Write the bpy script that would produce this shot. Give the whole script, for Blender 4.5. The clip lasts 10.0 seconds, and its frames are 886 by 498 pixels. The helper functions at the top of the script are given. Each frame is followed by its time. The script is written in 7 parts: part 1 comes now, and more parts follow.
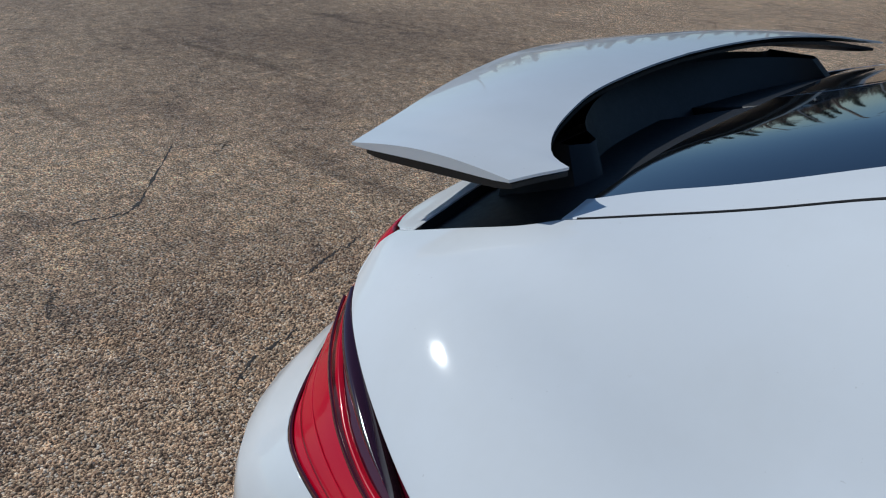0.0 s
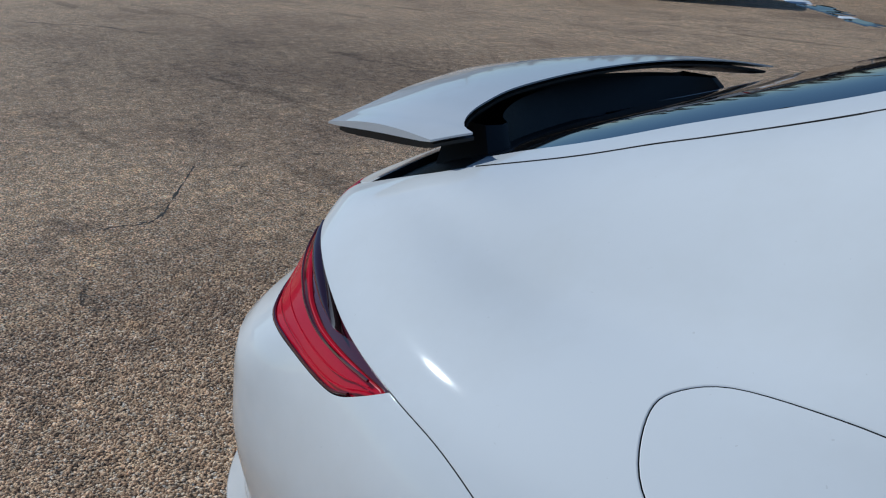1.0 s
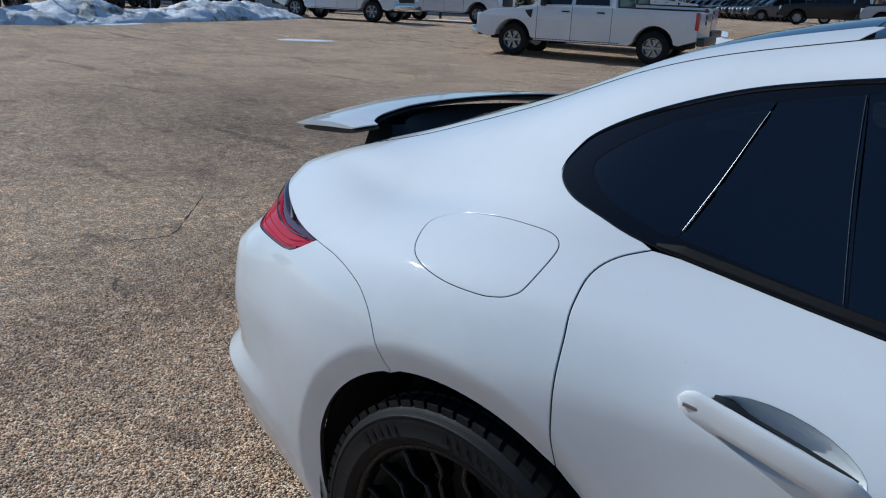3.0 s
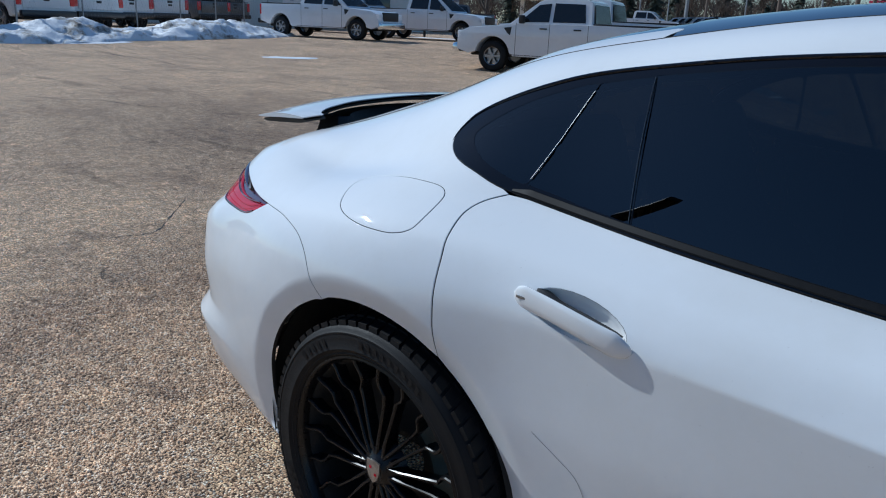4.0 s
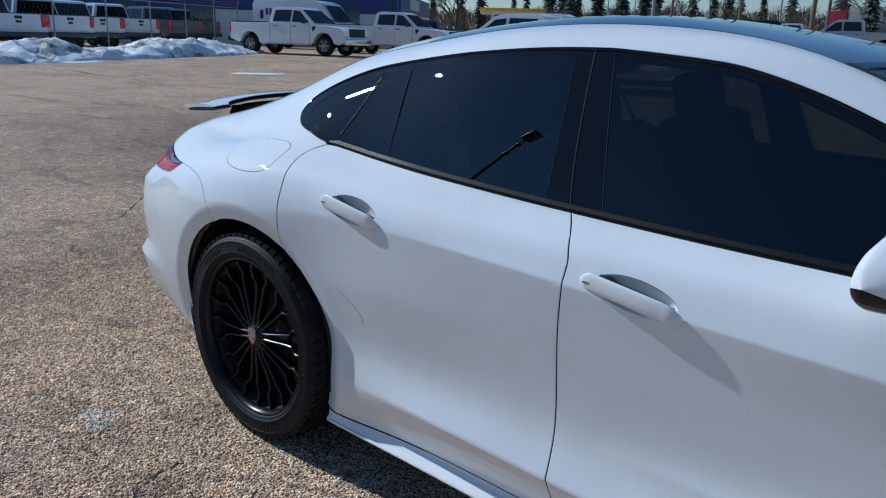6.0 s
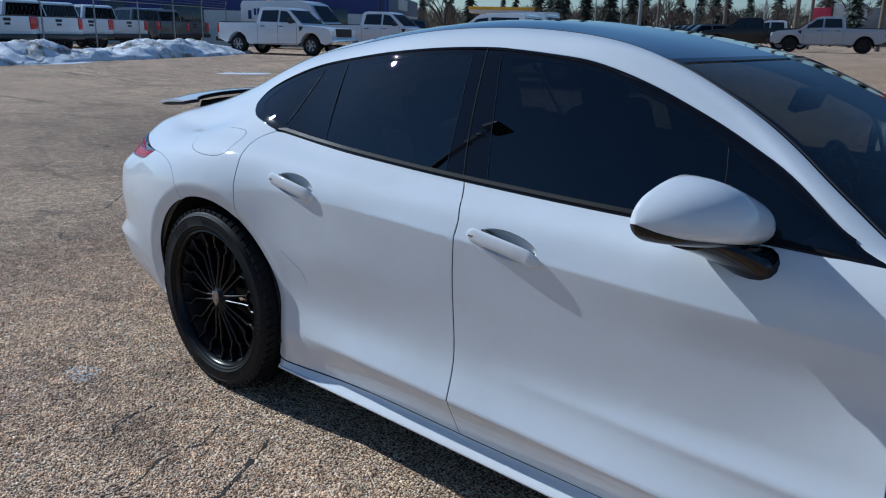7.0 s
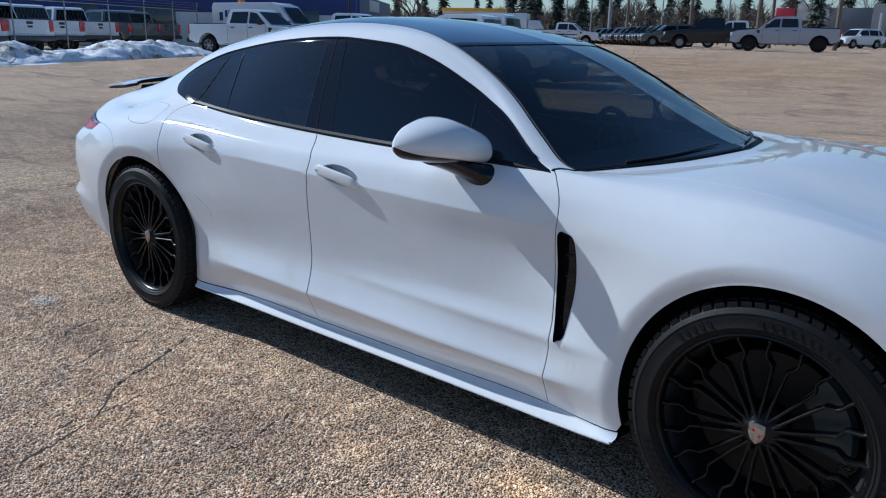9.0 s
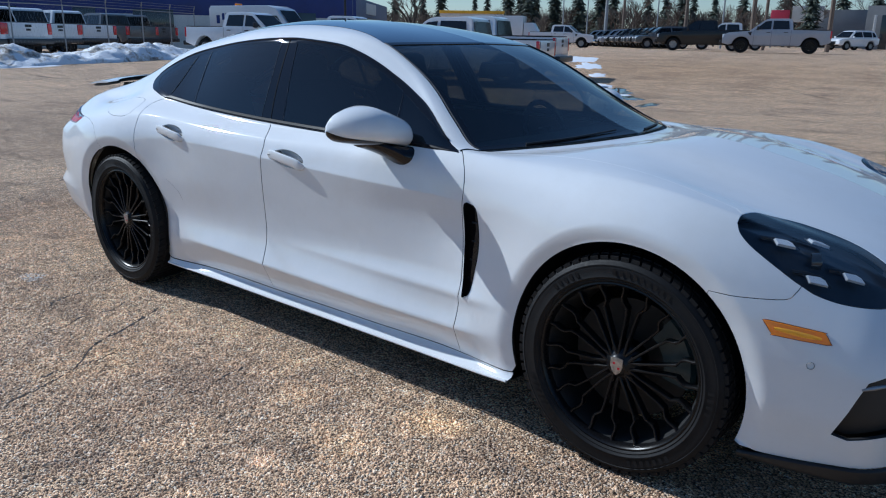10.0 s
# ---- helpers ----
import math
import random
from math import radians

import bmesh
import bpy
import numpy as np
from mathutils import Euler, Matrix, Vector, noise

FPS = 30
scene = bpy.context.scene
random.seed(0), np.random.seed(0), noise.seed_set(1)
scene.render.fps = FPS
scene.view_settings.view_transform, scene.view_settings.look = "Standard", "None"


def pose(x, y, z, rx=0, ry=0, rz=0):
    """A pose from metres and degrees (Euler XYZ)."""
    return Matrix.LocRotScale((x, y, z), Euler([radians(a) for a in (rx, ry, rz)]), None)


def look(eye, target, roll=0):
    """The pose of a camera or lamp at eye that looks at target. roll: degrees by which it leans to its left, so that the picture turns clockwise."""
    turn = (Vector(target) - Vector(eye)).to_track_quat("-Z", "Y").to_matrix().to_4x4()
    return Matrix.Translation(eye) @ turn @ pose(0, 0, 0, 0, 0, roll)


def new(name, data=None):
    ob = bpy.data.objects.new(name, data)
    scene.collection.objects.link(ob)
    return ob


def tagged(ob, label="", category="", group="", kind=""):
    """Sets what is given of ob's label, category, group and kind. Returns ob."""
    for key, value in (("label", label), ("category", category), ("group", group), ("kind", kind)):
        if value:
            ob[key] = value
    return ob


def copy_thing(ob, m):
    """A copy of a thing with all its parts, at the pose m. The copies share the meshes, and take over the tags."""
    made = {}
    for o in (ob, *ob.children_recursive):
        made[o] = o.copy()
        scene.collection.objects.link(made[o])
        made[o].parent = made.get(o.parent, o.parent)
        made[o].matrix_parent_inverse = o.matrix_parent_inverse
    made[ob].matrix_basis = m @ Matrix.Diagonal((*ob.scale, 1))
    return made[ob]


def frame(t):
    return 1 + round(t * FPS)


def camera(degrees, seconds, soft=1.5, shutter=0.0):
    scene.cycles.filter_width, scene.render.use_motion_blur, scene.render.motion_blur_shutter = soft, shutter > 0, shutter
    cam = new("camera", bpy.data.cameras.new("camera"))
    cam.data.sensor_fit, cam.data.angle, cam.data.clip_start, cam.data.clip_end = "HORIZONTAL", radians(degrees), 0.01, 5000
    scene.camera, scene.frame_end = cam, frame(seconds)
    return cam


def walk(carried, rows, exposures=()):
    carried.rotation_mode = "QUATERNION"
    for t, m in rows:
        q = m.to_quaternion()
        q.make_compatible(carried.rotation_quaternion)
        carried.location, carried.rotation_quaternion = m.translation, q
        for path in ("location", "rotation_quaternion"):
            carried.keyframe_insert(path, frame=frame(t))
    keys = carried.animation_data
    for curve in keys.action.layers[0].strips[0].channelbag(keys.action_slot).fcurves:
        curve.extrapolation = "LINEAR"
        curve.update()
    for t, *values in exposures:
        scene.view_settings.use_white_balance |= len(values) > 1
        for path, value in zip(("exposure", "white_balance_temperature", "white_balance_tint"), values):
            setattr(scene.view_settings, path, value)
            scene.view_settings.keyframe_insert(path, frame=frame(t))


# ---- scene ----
cam = camera(60.2, 10.0, 1.1)
PATH = [
    (0, (-0.303, -1.119, 1.306), (-1.515, 0.214, 0.439), 1.8),
    (0.5, (-0.108, -1.206, 1.31), (-1.353, 0.126, 0.488), 2.0),
    (1, (0.014, -1.303, 1.32), (-1.26, 0.032, 0.549), 2.3),
    (1.5, (0.164, -1.463, 1.338), (-1.129, -0.121, 0.614), 2.6),
    (2, (0.337, -1.555, 1.34), (-0.969, -0.203, 0.659), 2.9),
    (2.5, (0.582, -1.642, 1.342), (-0.73, -0.278, 0.696), 2.8),
    (2.7, (0.645, -1.678, 1.352), (-0.668, -0.311, 0.715), 2.6),
    (3.8, (1.025, -1.91, 1.344), (-0.29, -0.516, 0.772), 2.6),
    (4, (1.127, -1.925, 1.339), (-0.178, -0.523, 0.765), 2.4),
    (4.5, (1.373, -1.991, 1.357), (0.072, -0.58, 0.794), 1.9),
    (5, (1.568, -2.122, 1.343), (0.271, -0.703, 0.789), 1.7),
    (5.5, (1.775, -2.216, 1.355), (0.486, -0.788, 0.808), 1.5),
    (5.7, (1.892, -2.238, 1.348), (0.609, -0.803, 0.805), 1.5),
    (6.8, (2.414, -2.442, 1.345), (1.151, -0.984, 0.819), 1.5),
    (7, (2.501, -2.46, 1.361), (1.241, -1.004, 0.822), 1.2),
    (7.5, (2.793, -2.506, 1.34), (1.542, -1.041, 0.802), 1.3),
    (8, (3.008, -2.597, 1.347), (1.768, -1.121, 0.813), 1.3),
    (8.5, (3.237, -2.745, 1.344), (2.008, -1.262, 0.805), 1.0),
    (9, (3.446, -2.815, 1.335), (2.225, -1.324, 0.8), 1.0),
    (9.5, (3.703, -2.859, 1.34), (2.487, -1.364, 0.806), 0.8),
    (10, (3.923, -2.964, 1.331), (2.701, -1.472, 0.802), 0.9),
]
EXPOSURES = [(0, -0.60, 5430, 5), (1.0, -0.68, 5250, 4), (2.7, -0.48, 5150, 4), (4.5, -0.24, 5040, 4), (5.5, -0.26, 5000, 4), (7.3, -0.42, 4900, 5), (8.6, -0.24, 4990, 6), (10, -0.13, 5060, 6)]
walk(cam, [(t, look(eye, target, roll)) for t, eye, target, roll in PATH], EXPOSURES)

# ---- light ----
SUN = Vector((-1.0, -0.19, 0.74)).normalized()
world = bpy.data.worlds.new("sky")
scene.world = world
world.use_nodes = True
wt = world.node_tree
wbg = wt.nodes["Background"]
sky = wt.nodes.new("ShaderNodeTexSky")
sky.sky_type, sky.sun_disc = "NISHITA", False
sky.sun_elevation = math.asin(SUN.z)
sky.sun_rotation = math.atan2(SUN.x, SUN.y)
sky.air_density, sky.dust_density, sky.ozone_density = 1.1, 0.12, 3.3
wt.links.new(sky.outputs[0], wbg.inputs[0])
wbg.inputs[1].default_value = 0.084
sun_data = bpy.data.lights.new("sun", "SUN")
sun_data.energy, sun_data.angle, sun_data.color = 4.5, radians(0.6), (1.0, 0.91, 0.785)
sun_lamp = new("sun", sun_data)
sun_lamp.rotation_euler = (-SUN).to_track_quat("-Z", "Y").to_euler()
sun_lamp.location = (-20, -3, 15)


# ---- materials ----
def material(name, color, rough=0.5, metal=0.0, coat=0.0, spec=0.5):
    m = bpy.data.materials.new(name)
    m.use_nodes = True
    b = m.node_tree.nodes["Principled BSDF"]
    b.inputs["Base Color"].default_value = (*color, 1)
    b.inputs["Roughness"].default_value = rough
    b.inputs["Metallic"].default_value = metal
    b.inputs["Coat Weight"].default_value = coat
    b.inputs["Coat Roughness"].default_value = 0.03
    b.inputs["Specular IOR Level"].default_value = spec
    return m


def node(m, kind, **inputs):
    n = m.node_tree.nodes.new(kind)
    for k, value in inputs.items():
        n.inputs[k.replace("_", " ")].default_value = value
    return n


def link(m, a, b):
    m.node_tree.links.new(a, b)


def coords(m, which="Object"):
    return node(m, "ShaderNodeTexCoord").outputs[which]


def noise_tex(m, where, scale, detail=4, rough=0.6):
    n = node(m, "ShaderNodeTexNoise", Scale=scale, Detail=detail, Roughness=rough)
    link(m, where, n.inputs["Vector"])
    return n.outputs["Fac"]


def ramp(m, fac, *stops):
    r = node(m, "ShaderNodeValToRGB")
    e = r.color_ramp.elements
    while len(e) < len(stops):
        e.new(0.5)
    for el, (p, c) in zip(e, stops):
        el.position = p
        el.color = (*c, 1) if len(c) == 3 else c
    link(m, fac, r.inputs["Fac"])
    return r.outputs["Color"]


def mix(m, fac, a, b, how="MIX"):
    n = node(m, "ShaderNodeMix")
    n.data_type, n.blend_type = "RGBA", how
    for sock, v in ((n.inputs[0], fac), (n.inputs[6], a), (n.inputs[7], b)):
        if isinstance(v, (int, float)):
            sock.default_value = v
        elif isinstance(v, tuple):
            sock.default_value = (*v, 1)
        else:
            link(m, v, sock)
    return n.outputs[2]


def bump(m, height, strength, distance, normal=None):
    n = node(m, "ShaderNodeBump", Strength=strength, Distance=distance)
    link(m, height, n.inputs["Height"])
    if normal is not None:
        link(m, normal, n.inputs["Normal"])
    return n.outputs["Normal"]


def bsdf(m):
    return m.node_tree.nodes["Principled BSDF"]


def worn(name, color, rough, scale=6.0, vary=0.25, metal=0.0, coat=0.0, grain=0.0, grain_scale=300.0):
    """A surface with stains at two scales and fine grain."""
    m = material(name, color, rough, metal, coat)
    c = coords(m)
    dark = tuple(x * (1 - vary) for x in color)
    light = tuple(min(1, x * (1 + vary * 0.6)) for x in color)
    big = noise_tex(m, c, scale, 5)
    fine = noise_tex(m, c, scale * 9, 3)
    col = ramp(m, big, (0.35, dark), (0.65, light))
    col = mix(m, 0.35, col, ramp(m, fine, (0.3, dark), (0.7, light)))
    link(m, col, bsdf(m).inputs["Base Color"])
    rr = node(m, "ShaderNodeMapRange")
    link(m, fine, rr.inputs["Value"])
    rr.inputs["To Min"].default_value, rr.inputs["To Max"].default_value = rough * 0.8, min(1, rough * 1.25)
    link(m, rr.outputs[0], bsdf(m).inputs["Roughness"])
    if grain:
        link(m, bump(m, noise_tex(m, c, grain_scale, 3), grain, 0.002), bsdf(m).inputs["Normal"])
    return m


def tinted_glass(name, tint, ior=1.5):
    m = bpy.data.materials.new(name)
    m.use_nodes = True
    t = m.node_tree
    t.nodes.clear()
    out = t.nodes.new("ShaderNodeOutputMaterial")
    clear = node(m, "ShaderNodeBsdfTransparent", Color=(*tint, 1))
    gloss = node(m, "ShaderNodeBsdfGlossy", Roughness=0.005)
    # a thin pane mirrors alike from both sides
    facing = node(m, "ShaderNodeLayerWeight", Blend=0.5)
    grow = t.nodes.new("ShaderNodeMath")
    grow.operation = "POWER"
    link(m, facing.outputs["Facing"], grow.inputs[0])
    grow.inputs[1].default_value = 5.0
    base = ((ior - 1) / (ior + 1)) ** 2
    fres = t.nodes.new("ShaderNodeMath")
    fres.operation = "MULTIPLY_ADD"
    link(m, grow.outputs[0], fres.inputs[0])
    fres.inputs[1].default_value, fres.inputs[2].default_value = 1 - base, base
    mx = t.nodes.new("ShaderNodeMixShader")
    link(m, fres.outputs[0], mx.inputs[0])
    link(m, clear.outputs[0], mx.inputs[1])
    link(m, gloss.outputs[0], mx.inputs[2])
    link(m, mx.outputs[0], out.inputs[0])
    return m


def car_paint():
    m = material("white_paint", (0.78, 0.79, 0.80), 0.65, 0.0, 1.0, 0.25)
    c = coords(m)
    dust = noise_tex(m, c, 2.2, 6, 0.7)
    speck = noise_tex(m, c, 160, 2)
    col = mix(m, ramp(m, dust, (0.45, (0, 0, 0)), (0.8, (1, 1, 1))), (0.75, 0.76, 0.77), (0.69, 0.69, 0.68))
    col = mix(m, ramp(m, speck, (0.74, (0, 0, 0)), (0.78, (0.25, 0.25, 0.25))), col, (0.35, 0.33, 0.30))
    link(m, col, bsdf(m).inputs["Base Color"])
    link(m, ramp(m, dust, (0.3, (0.015, 0.015, 0.015)), (0.8, (0.055, 0.055, 0.055))), bsdf(m).inputs["Coat Roughness"])
    return m


PAINT = car_paint()
TRUCK_WHITE = worn("truck_white_paint", (0.72, 0.73, 0.75), 0.3, 1.2, 0.06, coat=0.8)
TRUCK_SILVER = worn("truck_silver_paint", (0.36, 0.38, 0.43), 0.3, 1.2, 0.08, coat=0.8)
TRUCK_BLACK = worn("truck_dark_paint", (0.008, 0.009, 0.011), 0.3, 1.2, 0.2, coat=0.15)
TRUCK_GREY = worn("truck_grey_paint", (0.09, 0.095, 0.10), 0.3, 1.2, 0.2, coat=0.8)
GLOSS_BLACK = material("gloss_black", (0.005, 0.005, 0.007), 0.03, 0, 0.0, 0.4)
RIM_BLACK = worn("rim_black", (0.006, 0.006, 0.007), 0.28, 14, 0.3)
bsdf(RIM_BLACK).inputs["Specular IOR Level"].default_value = 0.3
PLASTIC = worn("black_plastic", (0.014, 0.014, 0.015), 0.5, 12, 0.3, grain=0.15, grain_scale=900)
BELT = worn("belt_rubber", (0.007, 0.007, 0.008), 0.5, 12, 0.3)
bsdf(BELT).inputs["Specular IOR Level"].default_value = 0.15
RUBBER = worn("tyre_rubber", (0.010, 0.010, 0.011), 0.6, 9, 0.35, grain=0.3, grain_scale=420)
LINER = worn("arch_liner", (0.008, 0.008, 0.008), 0.85, 10, 0.3, grain=0.4, grain_scale=200)
bsdf(RUBBER).inputs["Specular IOR Level"].default_value = 0.22
SEAM = material("panel_gap", (0.01, 0.01, 0.011), 0.8)
GLASS = tinted_glass("privacy_glass", (0.13, 0.145, 0.15), 1.9)
FRONT_TINT = tinted_glass("front_door_glass", (0.20, 0.215, 0.205), 1.75)
CLEAR = tinted_glass("clear_lens", (0.8, 0.82, 0.84))
SCREEN = tinted_glass("windscreen_glass", (0.46, 0.50, 0.47), 1.85)
ROOF_GLASS = material("roof_glass", (0.006, 0.007, 0.009), 0.03, 0, 0.8, 0.7)
bsdf(ROOF_GLASS).inputs["Coat IOR"].default_value = 3.0
CHROME = material("chrome", (0.75, 0.76, 0.78), 0.12, 1.0)
DIM_STEEL = worn("dim_steel", (0.07, 0.072, 0.076), 0.35, 30, 0.2, metal=1.0)
BADGE = worn("badge_metal", (0.42, 0.40, 0.38), 0.3, 90, 0.5, metal=0.8)
HOUSING = worn("lamp_housing", (0.022, 0.026, 0.034), 0.3, 25, 0.3, coat=0.3)
SEAL_STEEL = worn("satin_strip", (0.16, 0.165, 0.17), 0.35, 30, 0.2, metal=1.0)
STEEL = worn("brushed_steel", (0.35, 0.35, 0.36), 0.35, 30, 0.2, metal=1.0)
CABIN = worn("cabin_leather", (0.026, 0.027, 0.029), 0.6, 10, 0.3, grain=0.2, grain_scale=300)
AMBER = material("amber_lens", (0.95, 0.26, 0.0), 0.2, 0, 0.35)
RED = material("red_lens", (0.52, 0.0006, 0.020), 0.2, 0, 0.4, 0.12)
RED_GUIDE = material("red_light_guide", (0.62, 0.004, 0.03), 0.5, 0, 0.3, 0.1)
FIN = material("dark_purple_lens", (0.028, 0.002, 0.010), 0.06, 0, 0.6, 0.4)
AMBER_STRIP = material("bright_amber", (1.0, 0.45, 0.02), 0.2, 0, 0.35)
PROJECTOR = material("projector_glass", (0.03, 0.035, 0.04), 0.04, 0, 1.0, 0.8)
DARK_RED = material("smoked_red_lens", (0.07, 0.001, 0.008), 0.12, 0, 1.0, 0.3)
LED = material("led_reflector", (0.93, 0.94, 0.96), 0.3, 0.0, 0.5)


# ---- mesh helpers ----
def mesh_of(name, verts, faces, mat, smooth=True, normals=None):
    me = bpy.data.meshes.new(name)
    me.from_pydata([tuple(v) for v in verts], [], faces)
    me.materials.append(mat)
    if smooth:
        me.polygons.foreach_set("use_smooth", [True] * len(me.polygons))
    if normals is not None:
        me.normals_split_custom_set_from_vertices([tuple(n) for n in normals])
    me.update()
    return me


def part(name, bm, mat, parent, label="", smooth=True, sharp=35):
    """One mesh object from a bmesh (or a mesh) under a thing or a part."""
    if isinstance(bm, bmesh.types.BMesh):
        bmesh.ops.recalc_face_normals(bm, faces=bm.faces)
        if smooth:
            for e in bm.edges:
                if len(e.link_faces) == 2 and e.calc_face_angle(0) > radians(sharp):
                    e.smooth = False
            for f in bm.faces:
                f.smooth = True
        me = bpy.data.meshes.new(name)
        bm.to_mesh(me)
        bm.free()
        me.materials.append(mat)
    else:
        me = bm
    ob = new(name, me if len(me.vertices) else None)
    if parent is not None:
        ob.parent = parent
    if label:
        tagged(ob, label)
    return ob


def thing(name, label, category, at=(0, 0, 0), turn=0.0, group="", kind=""):
    ob = new(name)
    ob.empty_display_size = 0.1
    ob.location = at
    ob.rotation_euler = (0, 0, radians(turn))
    return tagged(ob, label, category, group, kind)


def add_box(bm, c, s, bevel=0.0, turn=None, segments=2):
    r = bmesh.ops.create_cube(bm, size=1.0)
    vs = r["verts"]
    bmesh.ops.scale(bm, vec=s, verts=vs)
    if bevel:
        es = list({e for v in vs for e in v.link_edges})
        out = bmesh.ops.bevel(bm, geom=es, offset=bevel, segments=segments, affect="EDGES", profile=0.6)
        vs = list({v for f in out["faces"] for v in f.verts} | {v for v in vs if v.is_valid})
    if turn is not None:
        bmesh.ops.rotate(bm, cent=(0, 0, 0), matrix=Euler([radians(a) for a in turn]).to_matrix(), verts=vs)
    bmesh.ops.translate(bm, vec=c, verts=vs)
    return bm


def add_tube(bm, pts, radius, n=8, closed=False):
    """A round bar along points; radius a number or one per point."""
    pts = [Vector(p) for p in pts]
    k = len(pts)
    rad = radius if isinstance(radius, (list, tuple)) else [radius] * k
    rings = []
    up = Vector((0, 0, 1))
    for i, p in enumerate(pts):
        a = pts[i - 1] if (i or closed) else p
        b = pts[(i + 1) % k] if (i < k - 1 or closed) else p
        d = (b - a).normalized()
        ref = up if abs(d.z) < 0.95 else Vector((1, 0, 0))
        sx = d.cross(ref).normalized()
        sy = sx.cross(d)
        rings.append([bm.verts.new(p + (sx * math.cos(t) + sy * math.sin(t)) * rad[i]) for t in (2 * math.pi * j / n for j in range(n))])
    for i in range(k if closed else k - 1):
        a, b = rings[i], rings[(i + 1) % k]
        for j in range(n):
            bm.faces.new((a[j], a[(j + 1) % n], b[(j + 1) % n], b[j]))
    if not closed:
        bm.faces.new(rings[0][::-1])
        bm.faces.new(rings[-1])
    return bm


def add_lathe(bm, profile, n=48, axis="y"):
    """Turn (radius, along) pairs round the axis."""
    rings = []
    for r, a in profile:
        ring = []
        for j in range(n):
            t = 2 * math.pi * j / n
            if axis == "y":
                ring.append(bm.verts.new((r * math.cos(t), a, r * math.sin(t))))
            else:
                ring.append(bm.verts.new((r * math.cos(t), r * math.sin(t), a)))
        rings.append(ring)
    for a, b in zip(rings, rings[1:]):
        for j in range(n):
            bm.faces.new((a[j], a[(j + 1) % n], b[(j + 1) % n], b[j]))
    return bm


def add_prism(bm, outline, y0, y1, bevel=0.0):
    """An (x, z) outline pushed from y0 to y1."""
    a = [bm.verts.new((x, y0, z)) for x, z in outline]
    b = [bm.verts.new((x, y1, z)) for x, z in outline]
    fs = [bm.faces.new(a), bm.faces.new(b[::-1])]
    n = len(outline)
    for i in range(n):
        fs.append(bm.faces.new((a[i], b[i], b[(i + 1) % n], a[(i + 1) % n])))
    bmesh.ops.recalc_face_normals(bm, faces=fs)
    if bevel:
        es = [e for e in {e for f in fs[:2] for e in f.edges}]
        bmesh.ops.bevel(bm, geom=es, offset=bevel, segments=2, affect="EDGES", profile=0.6)
    return bm


def bm_new():
    return bmesh.new()


def curve(pts, n=6):
    """A smooth open line through points (Catmull-Rom)."""
    p = [np.array(q, float) for q in pts]
    if len(p) < 3:
        return [tuple(p[0] + (p[-1] - p[0]) * i / n) for i in range(n + 1)]
    p = [2 * p[0] - p[1]] + p + [2 * p[-1] - p[-2]]
    out = []
    for i in range(1, len(p) - 2):
        for k in range(n):
            s = k / n
            a, b, c, d = p[i - 1:i + 3]
            out.append(tuple(0.5 * (2 * b + (c - a) * s + (2 * a - 5 * b + 4 * c - d) * s * s + (3 * b - a - 3 * c + d) * s ** 3)))
    return out + [tuple(p[-2])]


def ring(pts, n=6):
    """A smooth closed line through points."""
    k = len(pts)
    p = [np.array(q, float) for q in pts]
    out = []
    for i in range(k):
        a, b, c, d = p[i - 1], p[i], p[(i + 1) % k], p[(i + 2) % k]
        for j in range(n):
            s = j / n
            out.append(tuple(0.5 * (2 * b + (c - a) * s + (2 * a - 5 * b + 4 * c - d) * s * s + (3 * b - a - 3 * c + d) * s ** 3)))
    return out


